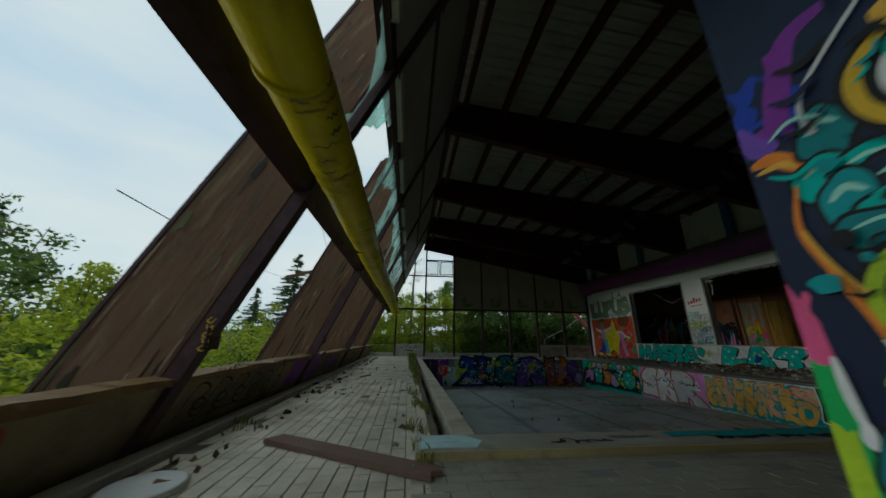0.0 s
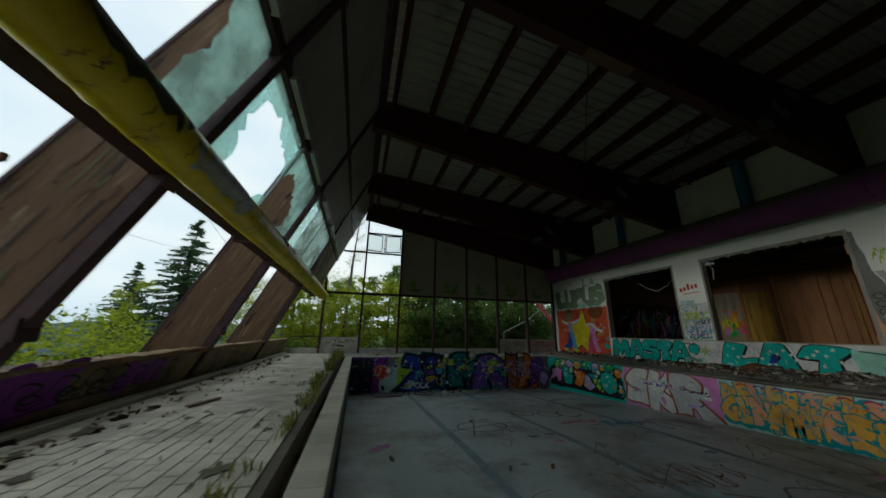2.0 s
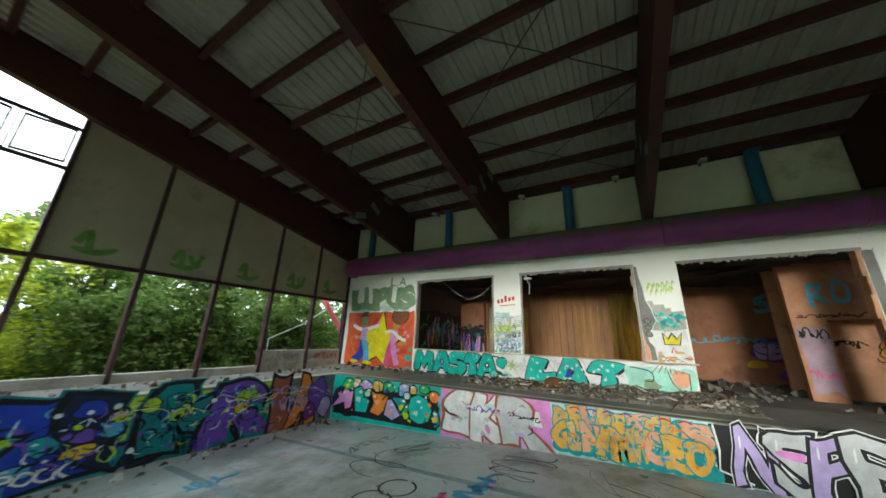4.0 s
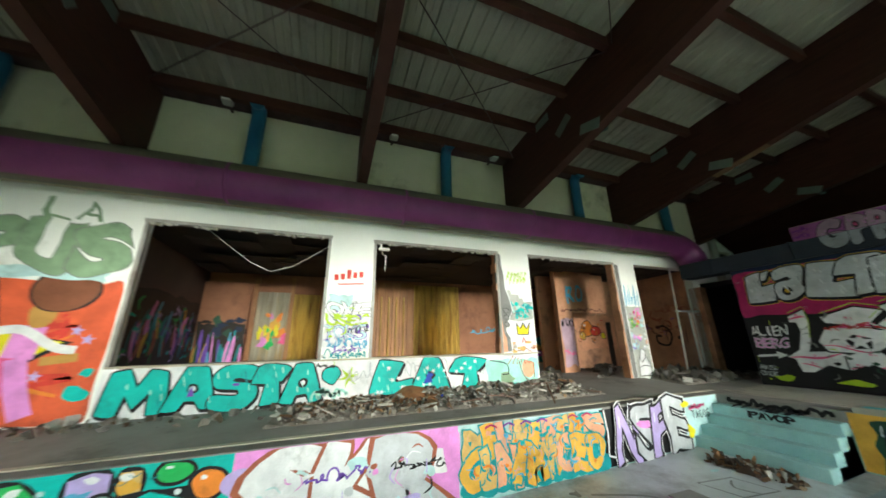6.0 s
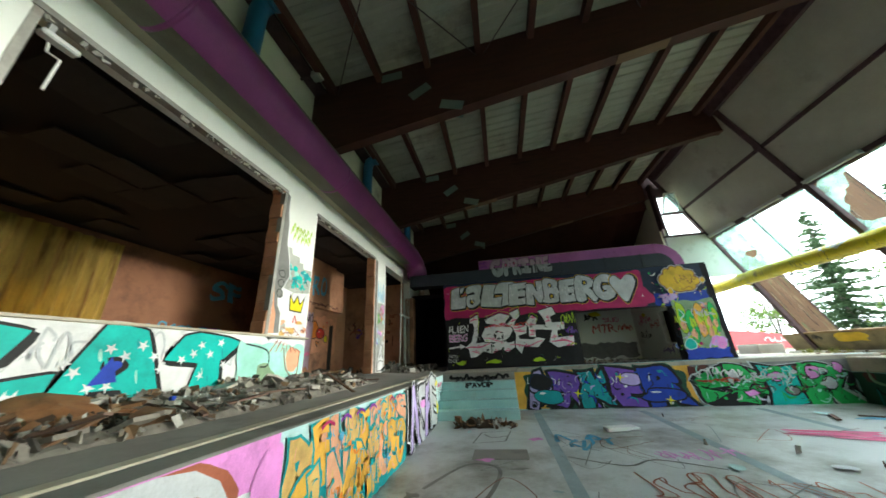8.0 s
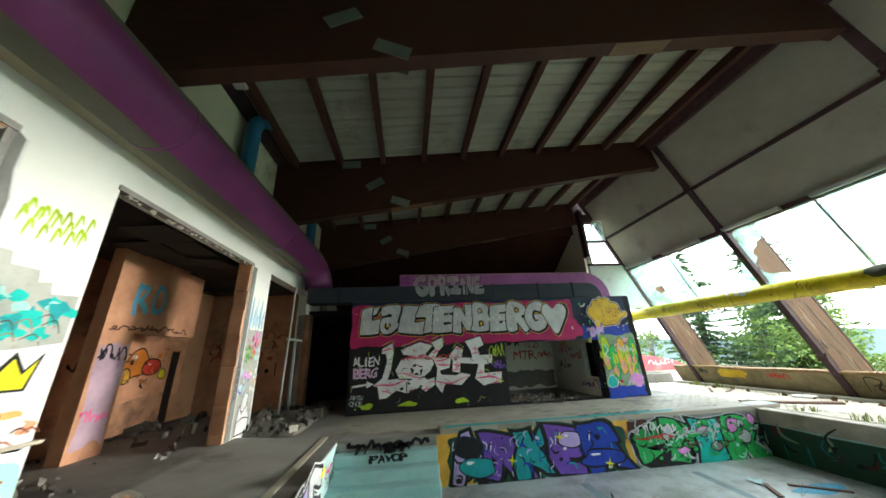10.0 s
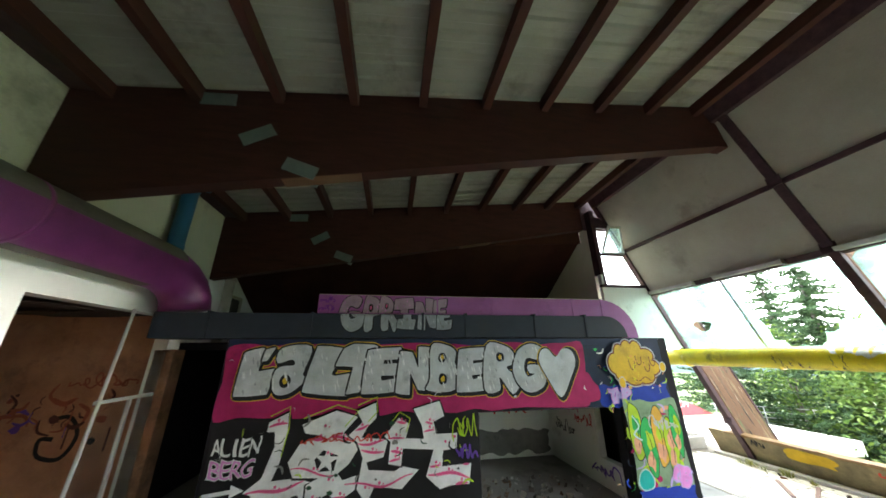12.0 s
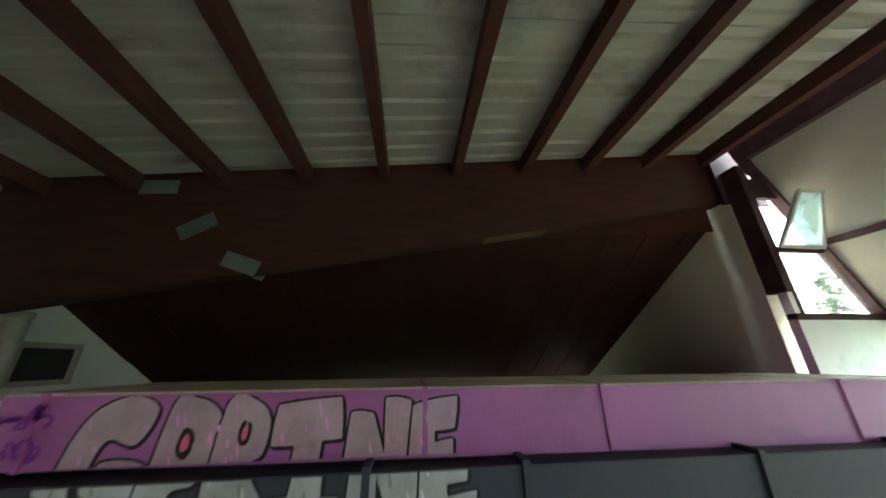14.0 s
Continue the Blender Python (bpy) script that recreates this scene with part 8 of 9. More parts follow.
# yellow scribble on one post, and a batten torn loose from a fin
post = [o for o in bpy.data.objects if o.name.startswith("front_post") and abs(o.location.y - 3.62) < 0.01][0]
m = Mural(lambda u, v, d: (slant(u) + v, 3.548 - d, u), 113)
for k, u in enumerate((0.80, 0.86, 0.91, 0.97, 1.03)):
    c = 0.075 - 0.35 * (u - 0.79)
    m.stroke([(u, c + 0.035), (u + 0.035, c + 0.02), (u + 0.01, c - 0.005), (u + 0.045, c - 0.03)] if k % 2 else [(u + 0.04, c + 0.03), (u, c + 0.01), (u + 0.02, c - 0.03), (u + 0.05, c - 0.01)], 0.009, "gold")
m.build(post, "small yellow scribble")
loose = part("loose_batten", prism(bmesh.new(), [(-1.43, 2.05), (-0.9, 2.20), (-0.9, 2.26), (-1.42, 2.12)], "y", 7.0, 7.05), M["fin"])
tagged(loose, "grey metal strip torn loose and sticking out beside a timber fin", "metal strip")

# creases of the yellow wrapping: their shade drawn as dark strokes, with grime
m = Mural(lambda u, v, d: (0.40 + 0.012 * math.sin(u * 0.7) + (0.1995 + d) * math.cos(v), u, 2.385 + 0.015 * math.sin(u * 0.45 + 1) - 0.02 * (u + 1.6) / 19.5 + (0.1995 + d) * math.sin(v)), 119)
for c, n, wide in ((2.6, 16, 0.5), (4.3, 14, 0.45), (6.1, 12, 0.5), (8.4, 10, 0.6), (11.6, 10, 0.8)):
    for k in range(n):
        u, v, L = c + m.r.uniform(-wide, wide), m.r.uniform(-1.9, 0.1), m.r.uniform(0.35, 1.1)
        m.stroke([(u + m.r.uniform(-0.02, 0.02), v + L * i / 6) for i in range(7)], m.r.uniform(0.008, 0.022), m.r.choice(["barkbrown", "soil", "soil", "lichen"]), taper=True)
m.build(pipe, "painted shade lines of creases, with grime, across the yellow wrapping", "creases")

# weathering along the grain of the fins
for fin in [o for o in bpy.data.objects if o.name.startswith("timber_fin")]:
    py = fin.location.y
    for side in (-1, 1):
        m = Mural(lambda u, v, d: (slant(u) - v, py + side * (0.0505 + 0.6 * d), u), int(200 + py * 10 + side))
        m.bounds = (-0.85, 5.1, 0.115, 0.935)
        for k in range(95):
            u, v, L = m.r.uniform(-0.6, 4.9), m.r.uniform(0.12, 0.93), m.r.uniform(0.08, 0.8) ** 1.5
            if k % 4 == 0:
                v = m.r.choice((m.r.uniform(0.12, 0.2), m.r.uniform(0.84, 0.93)))
            bend = m.r.uniform(-0.015, 0.015)
            m.stroke([(u, v), (u + L * 0.5, v + bend), (u + L, v)], m.r.uniform(0.004, 0.03), m.r.choice(["flake", "barkbrown", "soot", "soot", "barkbrown", "barkbrown", "lichen", "lichen"]), taper=True)
        for k in range(10):
            m.blob(m.r.uniform(-0.4, 4.8), m.r.uniform(0.15, 0.9), m.r.uniform(0.05, 0.3), m.r.uniform(0.01, 0.04), m.r.choice(["barkbrown", "soot", "lichen"]), 0.5, 0.0, 13)
        m.build(fin, "flaking paint and dark rain streaks", "weathering")

# dirt trodden and washed over the deck
m = Mural(lambda u, v, d: (u, v, 0.003 + d), 131)
m.bounds = (-0.72, 1.36, -0.8, NY - 0.1)
for k in range(110):
    if k % 3 == 0:
        u, v = m.r.uniform(-0.72, -0.35), m.r.uniform(0.5, 17.0)
    elif k % 3 == 1:
        u, v = m.r.uniform(-0.6, 1.3), m.r.uniform(6.2, 12.5)
    else:
        u, v = m.r.uniform(1.0, 1.36), m.r.uniform(3.6, 16.0)
    s = m.r.uniform(0.02, 0.065)
    m.blob(u, v, s * m.r.uniform(0.4, 1.0), s * m.r.uniform(0.8, 2.6), m.r.choice(["soil", "soil", "soot", "lichen"]), 0.55, 0.0, 15)
m.build(deck_w, "dark dirt washed over the tiles", "dirt_stain")

# ---- outside: terrace, slope, trees, far hills ----
def leaf_cloud(verts, faces, centre, spread, count, size, r, flat=1.0):
    """Many small leaves scattered round a centre."""
    for _ in range(count):
        a, b, d = r.uniform(0, 2 * math.pi), r.uniform(-1, 1), r.random() ** 0.5
        s = math.sqrt(1 - b * b)
        c = (centre[0] + spread * d * s * math.cos(a), centre[1] + spread * d * s * math.sin(a), centre[2] + spread * flat * d * b)
        u = Vector((r.uniform(-1, 1), r.uniform(-1, 1), r.uniform(-0.6, 0.6))).normalized() * size * r.uniform(0.6, 1.3)
        w = u.cross(Vector((r.uniform(-1, 1), r.uniform(-1, 1), r.uniform(-1, 1)))).normalized() * size * r.uniform(0.35, 0.6)
        k = len(verts)
        verts += [(c[0] - u.x, c[1] - u.y, c[2] - u.z), (c[0] + w.x, c[1] + w.y, c[2] + w.z), (c[0] + u.x, c[1] + u.y, c[2] + u.z), (c[0] - w.x, c[1] - w.y, c[2] - w.z)]
        faces.append((k, k + 1, k + 2, k + 3))


def broadleaf(x, y, height, width, leaf, seed, density=1.0, bare=0.25, size=0.07, label="young broadleaf tree with light green leaves"):
    r = random.Random(seed)
    z0 = ground_z(x, y) - 0.2
    tree = group_of("tree", (x, y, z0), label, "tree", "trees")
    bm = bmesh.new()
    tips = []
    stems = r.choice((1, 2, 3))
    for s in range(stems):
        lean = (r.uniform(-0.25, 0.25) * height * 0.4, r.uniform(-0.25, 0.25) * height * 0.4)
        line = [(lean[0] * t * t + 0.05 * height * 0.1 * math.sin(5 * t + s), lean[1] * t * t, height * t) for t in (0, 0.2, 0.4, 0.6, 0.8, 1.0)]
        tube(bm, line, [0.012 * height * (1.05 - t) + 0.006 for t in (0, 0.2, 0.4, 0.6, 0.8, 1.0)], 6)
        for k in range(int(9 * density) + 4):
            t = bare + (1 - bare) * r.random()
            i = min(int(t * 5), 4)
            f = t * 5 - i
            p = [line[i][c] * (1 - f) + line[i + 1][c] * f for c in range(3)]
            a, reach = r.uniform(0, 2 * math.pi), width * (1.15 - t) * r.uniform(0.5, 1.0)
            q = (p[0] + reach * math.cos(a), p[1] + reach * math.sin(a), p[2] + reach * r.uniform(0.15, 0.7))
            mid = ((p[0] + q[0]) / 2, (p[1] + q[1]) / 2, (p[2] + q[2]) / 2 + 0.05 * reach)
            tube(bm, [p, mid, q], [0.005 * height * 0.5 + 0.004, 0.008, 0.004], 4, caps=False)
            tips += [mid, q, ((mid[0] + q[0]) / 2, (mid[1] + q[1]) / 2, (mid[2] + q[2]) / 2)]
    ob = part("trunk", bm, M["bark"], tree)
    verts, faces = [], []
    for c in tips:
        leaf_cloud(verts, faces, c, width * r.uniform(0.14, 0.30), int(26 * density), size, r, 0.8)
    raw("crown", verts, faces, M[leaf], tree)
    return tree


def conifer(x, y, height, width, seed, label="dark green conifer with drooping branches"):
    r = random.Random(seed)
    z0 = ground_z(x, y) - 0.3
    tree = group_of("conifer", (x, y, z0), label, "tree", "conifers")
    part("trunk", tube(bmesh.new(), [(0, 0, 0), (0.03, 0, height * 0.5), (0, 0.02, height)], [0.018 * height, 0.011 * height, 0.01], 7), M["bark"], tree)
    verts, faces = [], []
    z = height * 0.08
    while z < height * 0.985:
        t = z / height
        reach = width * (1 - t) ** 0.85 + 0.06
        for k in range(9 if t < 0.85 else 5):
            a = r.uniform(0, 2 * math.pi)
            L = reach * r.uniform(0.55, 1.15)
            zb, droop = z + r.uniform(-0.7, 0.7) * (height * 0.022 + 0.05), r.uniform(0.12, 0.5)
            n = max(int(L / 0.16), 3)
            for i in range(n):
                f = (i + 0.5) / n
                c = (L * f * math.cos(a), L * f * math.sin(a), zb - droop * L * f + 0.18 * L * f * f)
                leaf_cloud(verts, faces, c, 0.13 + 0.15 * (1 - f) * L * 0.5, 14, 0.07, r, 0.42)
        z += height * 0.022 + 0.05
    raw("crown", verts, faces, M["needle"], tree)
    return tree


def unseen_light_gap(x, y):
    """An unseen stretch of hillside kept clear of trees to let light into the hall."""
    return 11.7 - (9.1 - x) * 0.67 < y < (1.1 - x) * 0.78


# bushes and young trees below the west front
r = random.Random(77)
for k, (x, y, h, w) in enumerate(((-7.5, 8.0, 4.6, 1.7), (-8.5, 10.6, 4.9, 1.8), (-7.0, 13.0, 4.4, 1.6), (-9.0, 15.6, 5.2, 1.9), (-6.5, 18.0, 4.0, 1.6), (-10.5, 13.0, 5.4, 2.0))):
    broadleaf(x, y, h, w, "leaf_lit" if k % 3 else "leaf_mid", 100 + k, 1.2, 0.15, 0.085, "broadleaf bush with yellow-green leaves below the front")
broadleaf(-6.4, 7.4, 4.9, 1.3, "leaf_mid", 140, 0.5, 0.35, 0.08, "slender young tree with few leaves beside the front")
conifer(-6.9, 22.5, 9.0, 3.3, 201)
for k, (x, y, h, w) in enumerate(((-8.5, 14.5, 4.4, 2.0), (-10.5, 17.5, 5.2, 2.2), (-12.0, 11.5, 7.6, 2.4), (-4.8, 20.8, 5.0, 1.8))):
    broadleaf(x, y, h, w, "leaf_mid", 170 + k, 1.6, 0.1, 0.09, "leafy broadleaf tree on the slope below the front")
conifer(-17.0, 15.0, 11.0, 2.6, 203)
conifer(-10.3, 24.7, 8.0, 2.7, 205)
for k, (x, y, h, w) in enumerate(((-8.8, -2.5, 9.4, 3.0), (-12.0, -6.0, 11.0, 3.2), (-7.4, -5.6, 8.6, 2.8))):
    conifer(x, y, h, w, 210 + k)
for k, (x, y, h, w) in enumerate(((-6.5, -8.5, 6.5, 2.2), (-4.0, -11.5, 6.2, 2.2))):
    broadleaf(x, y, h, w, "leaf_mid", 150 + k, 1.0, 0.25, 0.10, "broadleaf tree standing beyond the terrace")
for k, (x, y, h, w) in enumerate(((-8.0, -0.9, 5.2, 2.3), (-9.5, -4.5, 6.0, 2.5))):
    broadleaf(x, y, h, w, "leaf_mid", 155 + k, 1.4, 0.15, 0.09, "leafy broadleaf tree standing outside the front")
# dense young trees to the north
for k in range(17):
    x, y = -2.0 + 0.95 * k + r.uniform(-0.4, 0.4), r.uniform(20.4, 23.5)
    h = r.uniform(4.2, 6.0) * (1.0 if x < 5 else 0.85)
    broadleaf(x, y, h, r.uniform(1.0, 1.5), "leaf_lit" if x < 4.2 else "leaf_mid", 160 + k, 1.5, 0.06, 0.09, "slender young tree with dense leaves behind the hall")
for k in range(9):
    broadleaf(-1.0 + 1.9 * k, r.uniform(25, 28), r.uniform(6.0, 8.5), 2.0, "leaf_mid", 190 + k, 1.0, 0.1, 0.12, "taller broadleaf tree behind the hall")
broadleaf(1.2, 21.5, 9.5, 1.6, "leaf_mid", 199, 0.35, 0.45, 0.05, "tall thin tree with nearly bare branches")
# undergrowth as one mass
verts, faces = [], []
for k in range(260):
    x, y = r.uniform(-3.5, 13), r.uniform(19.0, 21.5)
    leaf_cloud(verts, faces, (x, y, ground_z(x, y) + r.uniform(0.1, 0.9)), 0.45, 22, 0.07, r, 0.7)
for k in range(220):
    x, y = r.uniform(-6.5, -3.0), r.uniform(1.0, 19.0)
    if unseen_light_gap(x, y):
        continue
    leaf_cloud(verts, faces, (x, y, ground_z(x, y) + r.uniform(0.0, 0.7)), 0.45, 18, 0.07, r, 0.7)
tagged(raw("undergrowth", verts, faces, M["leaf_mid"]), "dense green undergrowth round the hall", "undergrowth", kind="stuff")
verts, faces = [], []
for k in range(950):
    x, y = r.uniform(-4.5, 5.0), r.uniform(19.6, 24.0)
    leaf_cloud(verts, faces, (x, y, -0.4 + r.uniform(0.1, 1.0) * (3.0 + 0.4 * (y - 19.6) + 0.8 * noise.noise((x * 0.7, y * 0.7, 5)))), 0.40, 26, 0.06, r, 0.8)
tagged(raw("bushes", verts, faces, M["leaf_lit"]), "yellow-green bushes behind the north windows, sunlight put into their colour", "bushes", kind="stuff")
verts, faces = [], []
for k in range(900):
    x, y = r.uniform(4.5, 18.0), r.uniform(19.8, 24.0)
    leaf_cloud(verts, faces, (x, y, -0.4 + r.uniform(0.1, 1.0) * (1.9 + 0.4 * (y - 19.6))), 0.42, 24, 0.08, r, 0.8)
for k in range(700):
    x, y = r.uniform(4.6, 20.0), r.uniform(19.7, 21.6)
    leaf_cloud(verts, faces, (x, y, -0.5 + r.uniform(0.0, 1.0) * (2.6 + 0.09 * (x - 4.6))), 0.45, 26, 0.09, r, 0.8)
for k in range(420):
    x, y = r.uniform(4.0, 26.0), r.uniform(24.5, 28.0)
    leaf_cloud(verts, faces, (x, y, -1.0 + r.uniform(0.0, 1.0) * 6.0), 0.9, 26, 0.2, r, 0.8)
for k in range(420):
    x, y = r.uniform(-14.0, -5.0), r.uniform(-9.0, 20.0)
    if unseen_light_gap(x, y):
        continue
    leaf_cloud(verts, faces, (x, y, ground_z(x, y) + r.uniform(0.0, 3.0)), 0.6, 26, 0.09, r, 0.8)
lit_v, lit_f = [], []
for k in range(420):
    x, y = r.uniform(-8.5, -3.4), r.uniform(4.0, 17.0)
    if unseen_light_gap(x, y):
        continue
    leaf_cloud(lit_v, lit_f, (x, y, ground_z(x, y) + r.uniform(0.1, 1.0) * (1.2 - 0.58 * (x + 3.4))), 0.5, 26, 0.075, r, 0.8)
tagged(raw("bushes", lit_v, lit_f, M["leaf_lit"]), "yellow-green bushes on the slope below the front", "bushes", kind="stuff")
tagged(raw("bushes", verts, faces, M["leaf_mid"]), "green bushes round the hall in the darker, shaded leaf colour", "bushes", kind="stuff")
# far wooded hills; the haze is a pale blue tint in their colour
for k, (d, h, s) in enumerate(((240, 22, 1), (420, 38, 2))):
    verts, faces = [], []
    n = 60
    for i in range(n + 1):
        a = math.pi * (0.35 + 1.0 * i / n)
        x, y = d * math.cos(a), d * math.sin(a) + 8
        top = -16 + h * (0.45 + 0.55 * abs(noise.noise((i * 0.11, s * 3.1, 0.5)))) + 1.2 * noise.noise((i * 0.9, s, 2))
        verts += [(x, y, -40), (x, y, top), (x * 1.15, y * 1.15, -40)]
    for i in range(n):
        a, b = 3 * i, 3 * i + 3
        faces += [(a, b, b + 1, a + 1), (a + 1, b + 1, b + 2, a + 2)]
    structure(raw("backdrop", verts, faces, M["hill"]), "wooded hills far off, haze tinted into their colour", "hills")

# terrace to the south-west, with a red wall, a planter and rails
terrace = structure(part("pavement", boxes((-6.0, 2.35, -9.0, -0.95, -0.40, -0.02)), M["terrace"]), "pale worn terrace with leaves and moss", "terrace")
redwall = group_of("terrace_wall", (-2.5, -5.0, 0.0), "low red painted terrace wall with white scrawl", "wall")
bm = bmesh.new()
prism(bm, [(-1.8, -0.05), (-1.8, 0.95), (-3.2, 0.78), (-4.5, 0.52), (-5.7, 0.0), (-6.0, -0.05)], "y", -5.1, -4.9)
under(part("wall_panel", bm, M["red"]), redwall)
under(part("coping", boxes((-6.0, -1.8, -5.12, -4.86, -0.05, 0.06)), M["rim"]), redwall)
m = Mural(lambda u, v, d: (-2.9 - u, -4.9 + d, v), 101)
m.scrawl(0.2, 1.5, 0.35, 0.55, "white", 0.04, 7)
m.build(redwall, "white scrawl")
planter = group_of("planter", (-0.6, -1.6, 0.0), "broken concrete planter with weeds", "planter")
under(part("planter_box", boxes((-0.95, -0.15, -2.2, -1.2, -0.02, 0.30), bevel=0.02), M["concrete"]), planter)
under(part("soil", boxes((-0.88, -0.22, -2.12, -1.28, 0.30, 0.32)), M["joint"]), planter)
rail = group_of("terrace_rail", (-4.2, -3.0, 0.0), "thin grey metal railing along the terrace", "railing")
for z in (0.35, 0.55, 0.75, 0.95):
    under(part("rail_bar", tube(bmesh.new(), [(-5.7, -5.0, z - 0.5), (-9.5, -4.0, z - 0.75)], 0.018, 6), M["metal"]), rail)
for x in (-5.8, -7.6, -9.4):
    under(part("rail_post", tube(bmesh.new(), [(x, -5.0 - (x + 5.7) * 0.26, -0.9), (x, -5.0 - (x + 5.7) * 0.26, 0.45 + (x + 5.7) * 0.06)], 0.022, 6), M["metal"]), rail)

# red sloping beam and a bent pole in the bushes to the north-east
tagged(part("red_beam", tube(bmesh.new(), [(11.5, 19.3, 2.9), (13.6, 19.3, 0.55), (13.9, 19.3, -0.6)], [0.12, 0.10, 0.10], 8), M["red"]), "dull red sloping beam standing among the bushes", "beam")
tagged(part("bent_pole", tube(bmesh.new(), [(9.6, 19.4, -0.6), (9.6, 19.4, 1.0), (11.0, 19.5, 1.6), (12.2, 19.5, 2.4), (12.8, 19.5, 2.45)], 0.025, 6), M["metal"]), "thin bent grey pole among the bushes", "pole")

# ---- tiles, debris, weeds ----
def slab(mesh_name, lx, ly, lz, bevel, material):
    bm = boxes((-lx / 2, lx / 2, -ly / 2, ly / 2, -lz, 0))
    top = [e for e in bm.edges if all(abs(v.co.z) < 1e-6 for v in e.verts)]
    bmesh.ops.bevel(bm, geom=top, offset=bevel, segments=1, affect="EDGES")
    me = bpy.data.meshes.new(mesh_name)
    bm.to_mesh(me)
    bm.free()
    me.materials.append(material)
    return me


# west deck: long tiles in running bond; the nearest ones are pieces of their own
TL, TW, GAP = 0.25, 0.123, 0.006
tile_me = slab("deck_tile", TW - GAP, TL - GAP, 0.02, 0.004, M["tile"])
r = random.Random(55)
rest_v, rest_f, count = [], [], 0
nx = int((1.46 + 0.72) / TW)
for i in range(nx):
    x = -0.70 + TW * (i + 0.5)
    y = -0.9 + (TL / 2 if i % 2 else 0)
    while y < NY - 0.2:
        missing = r.random() < (0.012 if x > -0.45 else 0.10) or y > 8.2 + 0.5 * math.sin(3.1 * x) + 0.3 * math.sin(9 * x) + r.uniform(-0.2, 0.2)
        if not missing:
            z, a, b = r.uniform(-0.003, 0.003), r.uniform(-0.012, 0.012), r.uniform(-0.006, 0.006)
            if 3.2 < y < 6.5 and count < 300:
                ob = new("deck_tile", tile_me)
                ob.parent = deck_w
                ob.matrix_basis = Matrix.Translation((x, y, z)) @ Euler((a, b, r.uniform(-0.01, 0.01))).to_matrix().to_4x4()
                count += 1
            else:
                k = len(rest_v)
                hx, hy = (TW - GAP) / 2, (TL - GAP) / 2
                e = 0.004
                for sx, sy in ((-1, -1), (1, -1), (1, 1), (-1, 1)):
                    rest_v.append((x + sx * (hx - e), y + sy * (hy - e), z + a * sy * hy - b * sx * hx))
                for sx, sy in ((-1, -1), (1, -1), (1, 1), (-1, 1)):
                    rest_v.append((x + sx * hx, y + sy * hy, z - 0.016))
                rest_f += [(k, k + 1, k + 2, k + 3)] + [(k + j, k + 4 + j, k + 4 + (j + 1) % 4, k + (j + 1) % 4) for j in range(4)]
        y += TL
ob = raw("deck_tiles", rest_v, rest_f, M["tile"], deck_w)
tagged(ob, kind="stuff")
# bare screed where the tiles have gone
bm = bmesh.new()
edge = [(-0.72 + 0.109 * k, 8.05 + 0.5 * math.sin(3.1 * (-0.72 + 0.109 * k)) + 0.3 * math.sin(9 * (-0.72 + 0.109 * k)) + r.uniform(-0.12, 0.12)) for k in range(20)]
prism(bm, edge + [(1.38, NY - 0.02), (-0.74, NY - 0.02)], "z", -0.02, -0.004)
structure(part("floor_screed", bm, M["screed"]), "bare pale screed with stains where tiles have gone", "floor")
# south apron: tiles laid across in brick bond
v, f = [], []
for j in range(17):
    y = 3.34 - TW * j
    x = 1.3 + (TL / 2 if j % 2 else 0)
    while x < 10.4:
        if r.random() > 0.06:
            k, z, e = len(v), 0.004 + r.uniform(-0.0015, 0.0015), 0.004
            for sx, sy in ((-1, -1), (1, -1), (1, 1), (-1, 1)):
                v.append((x + sx * (TL / 2 - GAP / 2 - e), y + sy * (TW / 2 - GAP / 2 - e), z))
            for sx, sy in ((-1, -1), (1, -1), (1, 1), (-1, 1)):
                v.append((x + sx * (TL / 2 - GAP / 2), y + sy * (TW / 2 - GAP / 2), z - 0.012))
            f += [(k, k + 1, k + 2, k + 3)] + [(k + q, k + 4 + q, k + 4 + (q + 1) % 4, k + (q + 1) % 4) for q in range(4)]
        x += TL
ob = raw("apron_tiles", v, f, M["dulltile"], south)
tagged(ob, kind="stuff")
# west rim: tiles
rim_me = slab("rim_tile", 0.225, 0.25, 0.01, 0.004, M["rim"])
for k in range(50):
    y = PY0 + 0.13 + 0.2505 * k
    ob = new("rim_tile", rim_me)
    ob.parent = bpy.data.objects["trim"]
    ob.matrix_basis = Matrix.Translation((1.715, y, 0.021 + r.uniform(-0.001, 0.002))) @ Euler((0, r.uniform(-0.006, 0.006), r.uniform(-0.006, 0.006))).to_matrix().to_4x4()

# plank lying on the tiles
plank = group_of("loose_plank", (0.65, 3.55, 0.0), "reddish-brown broken plank lying on the tiles", "plank")
bm = bmesh.new()
prism(bm, [(-0.85, -0.10), (-0.82, 0.09), (0.80, 0.10), (0.86, 0.03), (0.80, -0.02), (0.84, -0.09)], "z", 0.008, 0.045)
bm.transform(Matrix.Translation((0.65, 3.55, 0)) @ Matrix.Rotation(radians(-32), 4, "Z"))
plank_board = under(part("board", bm, M["board"]), plank)
bm = tube(bmesh.new(), [(0.2, 3.85, 0.046), (0.2, 3.85, 0.056)], 0.008, 8)
on(part("nail_head", bm, M["metal"]), plank_board)
bm = tube(bmesh.new(), [(1.2, 3.2, 0.046), (1.2, 3.2, 0.056)], 0.008, 8)
on(part("nail_head", bm, M["metal"]), plank_board)
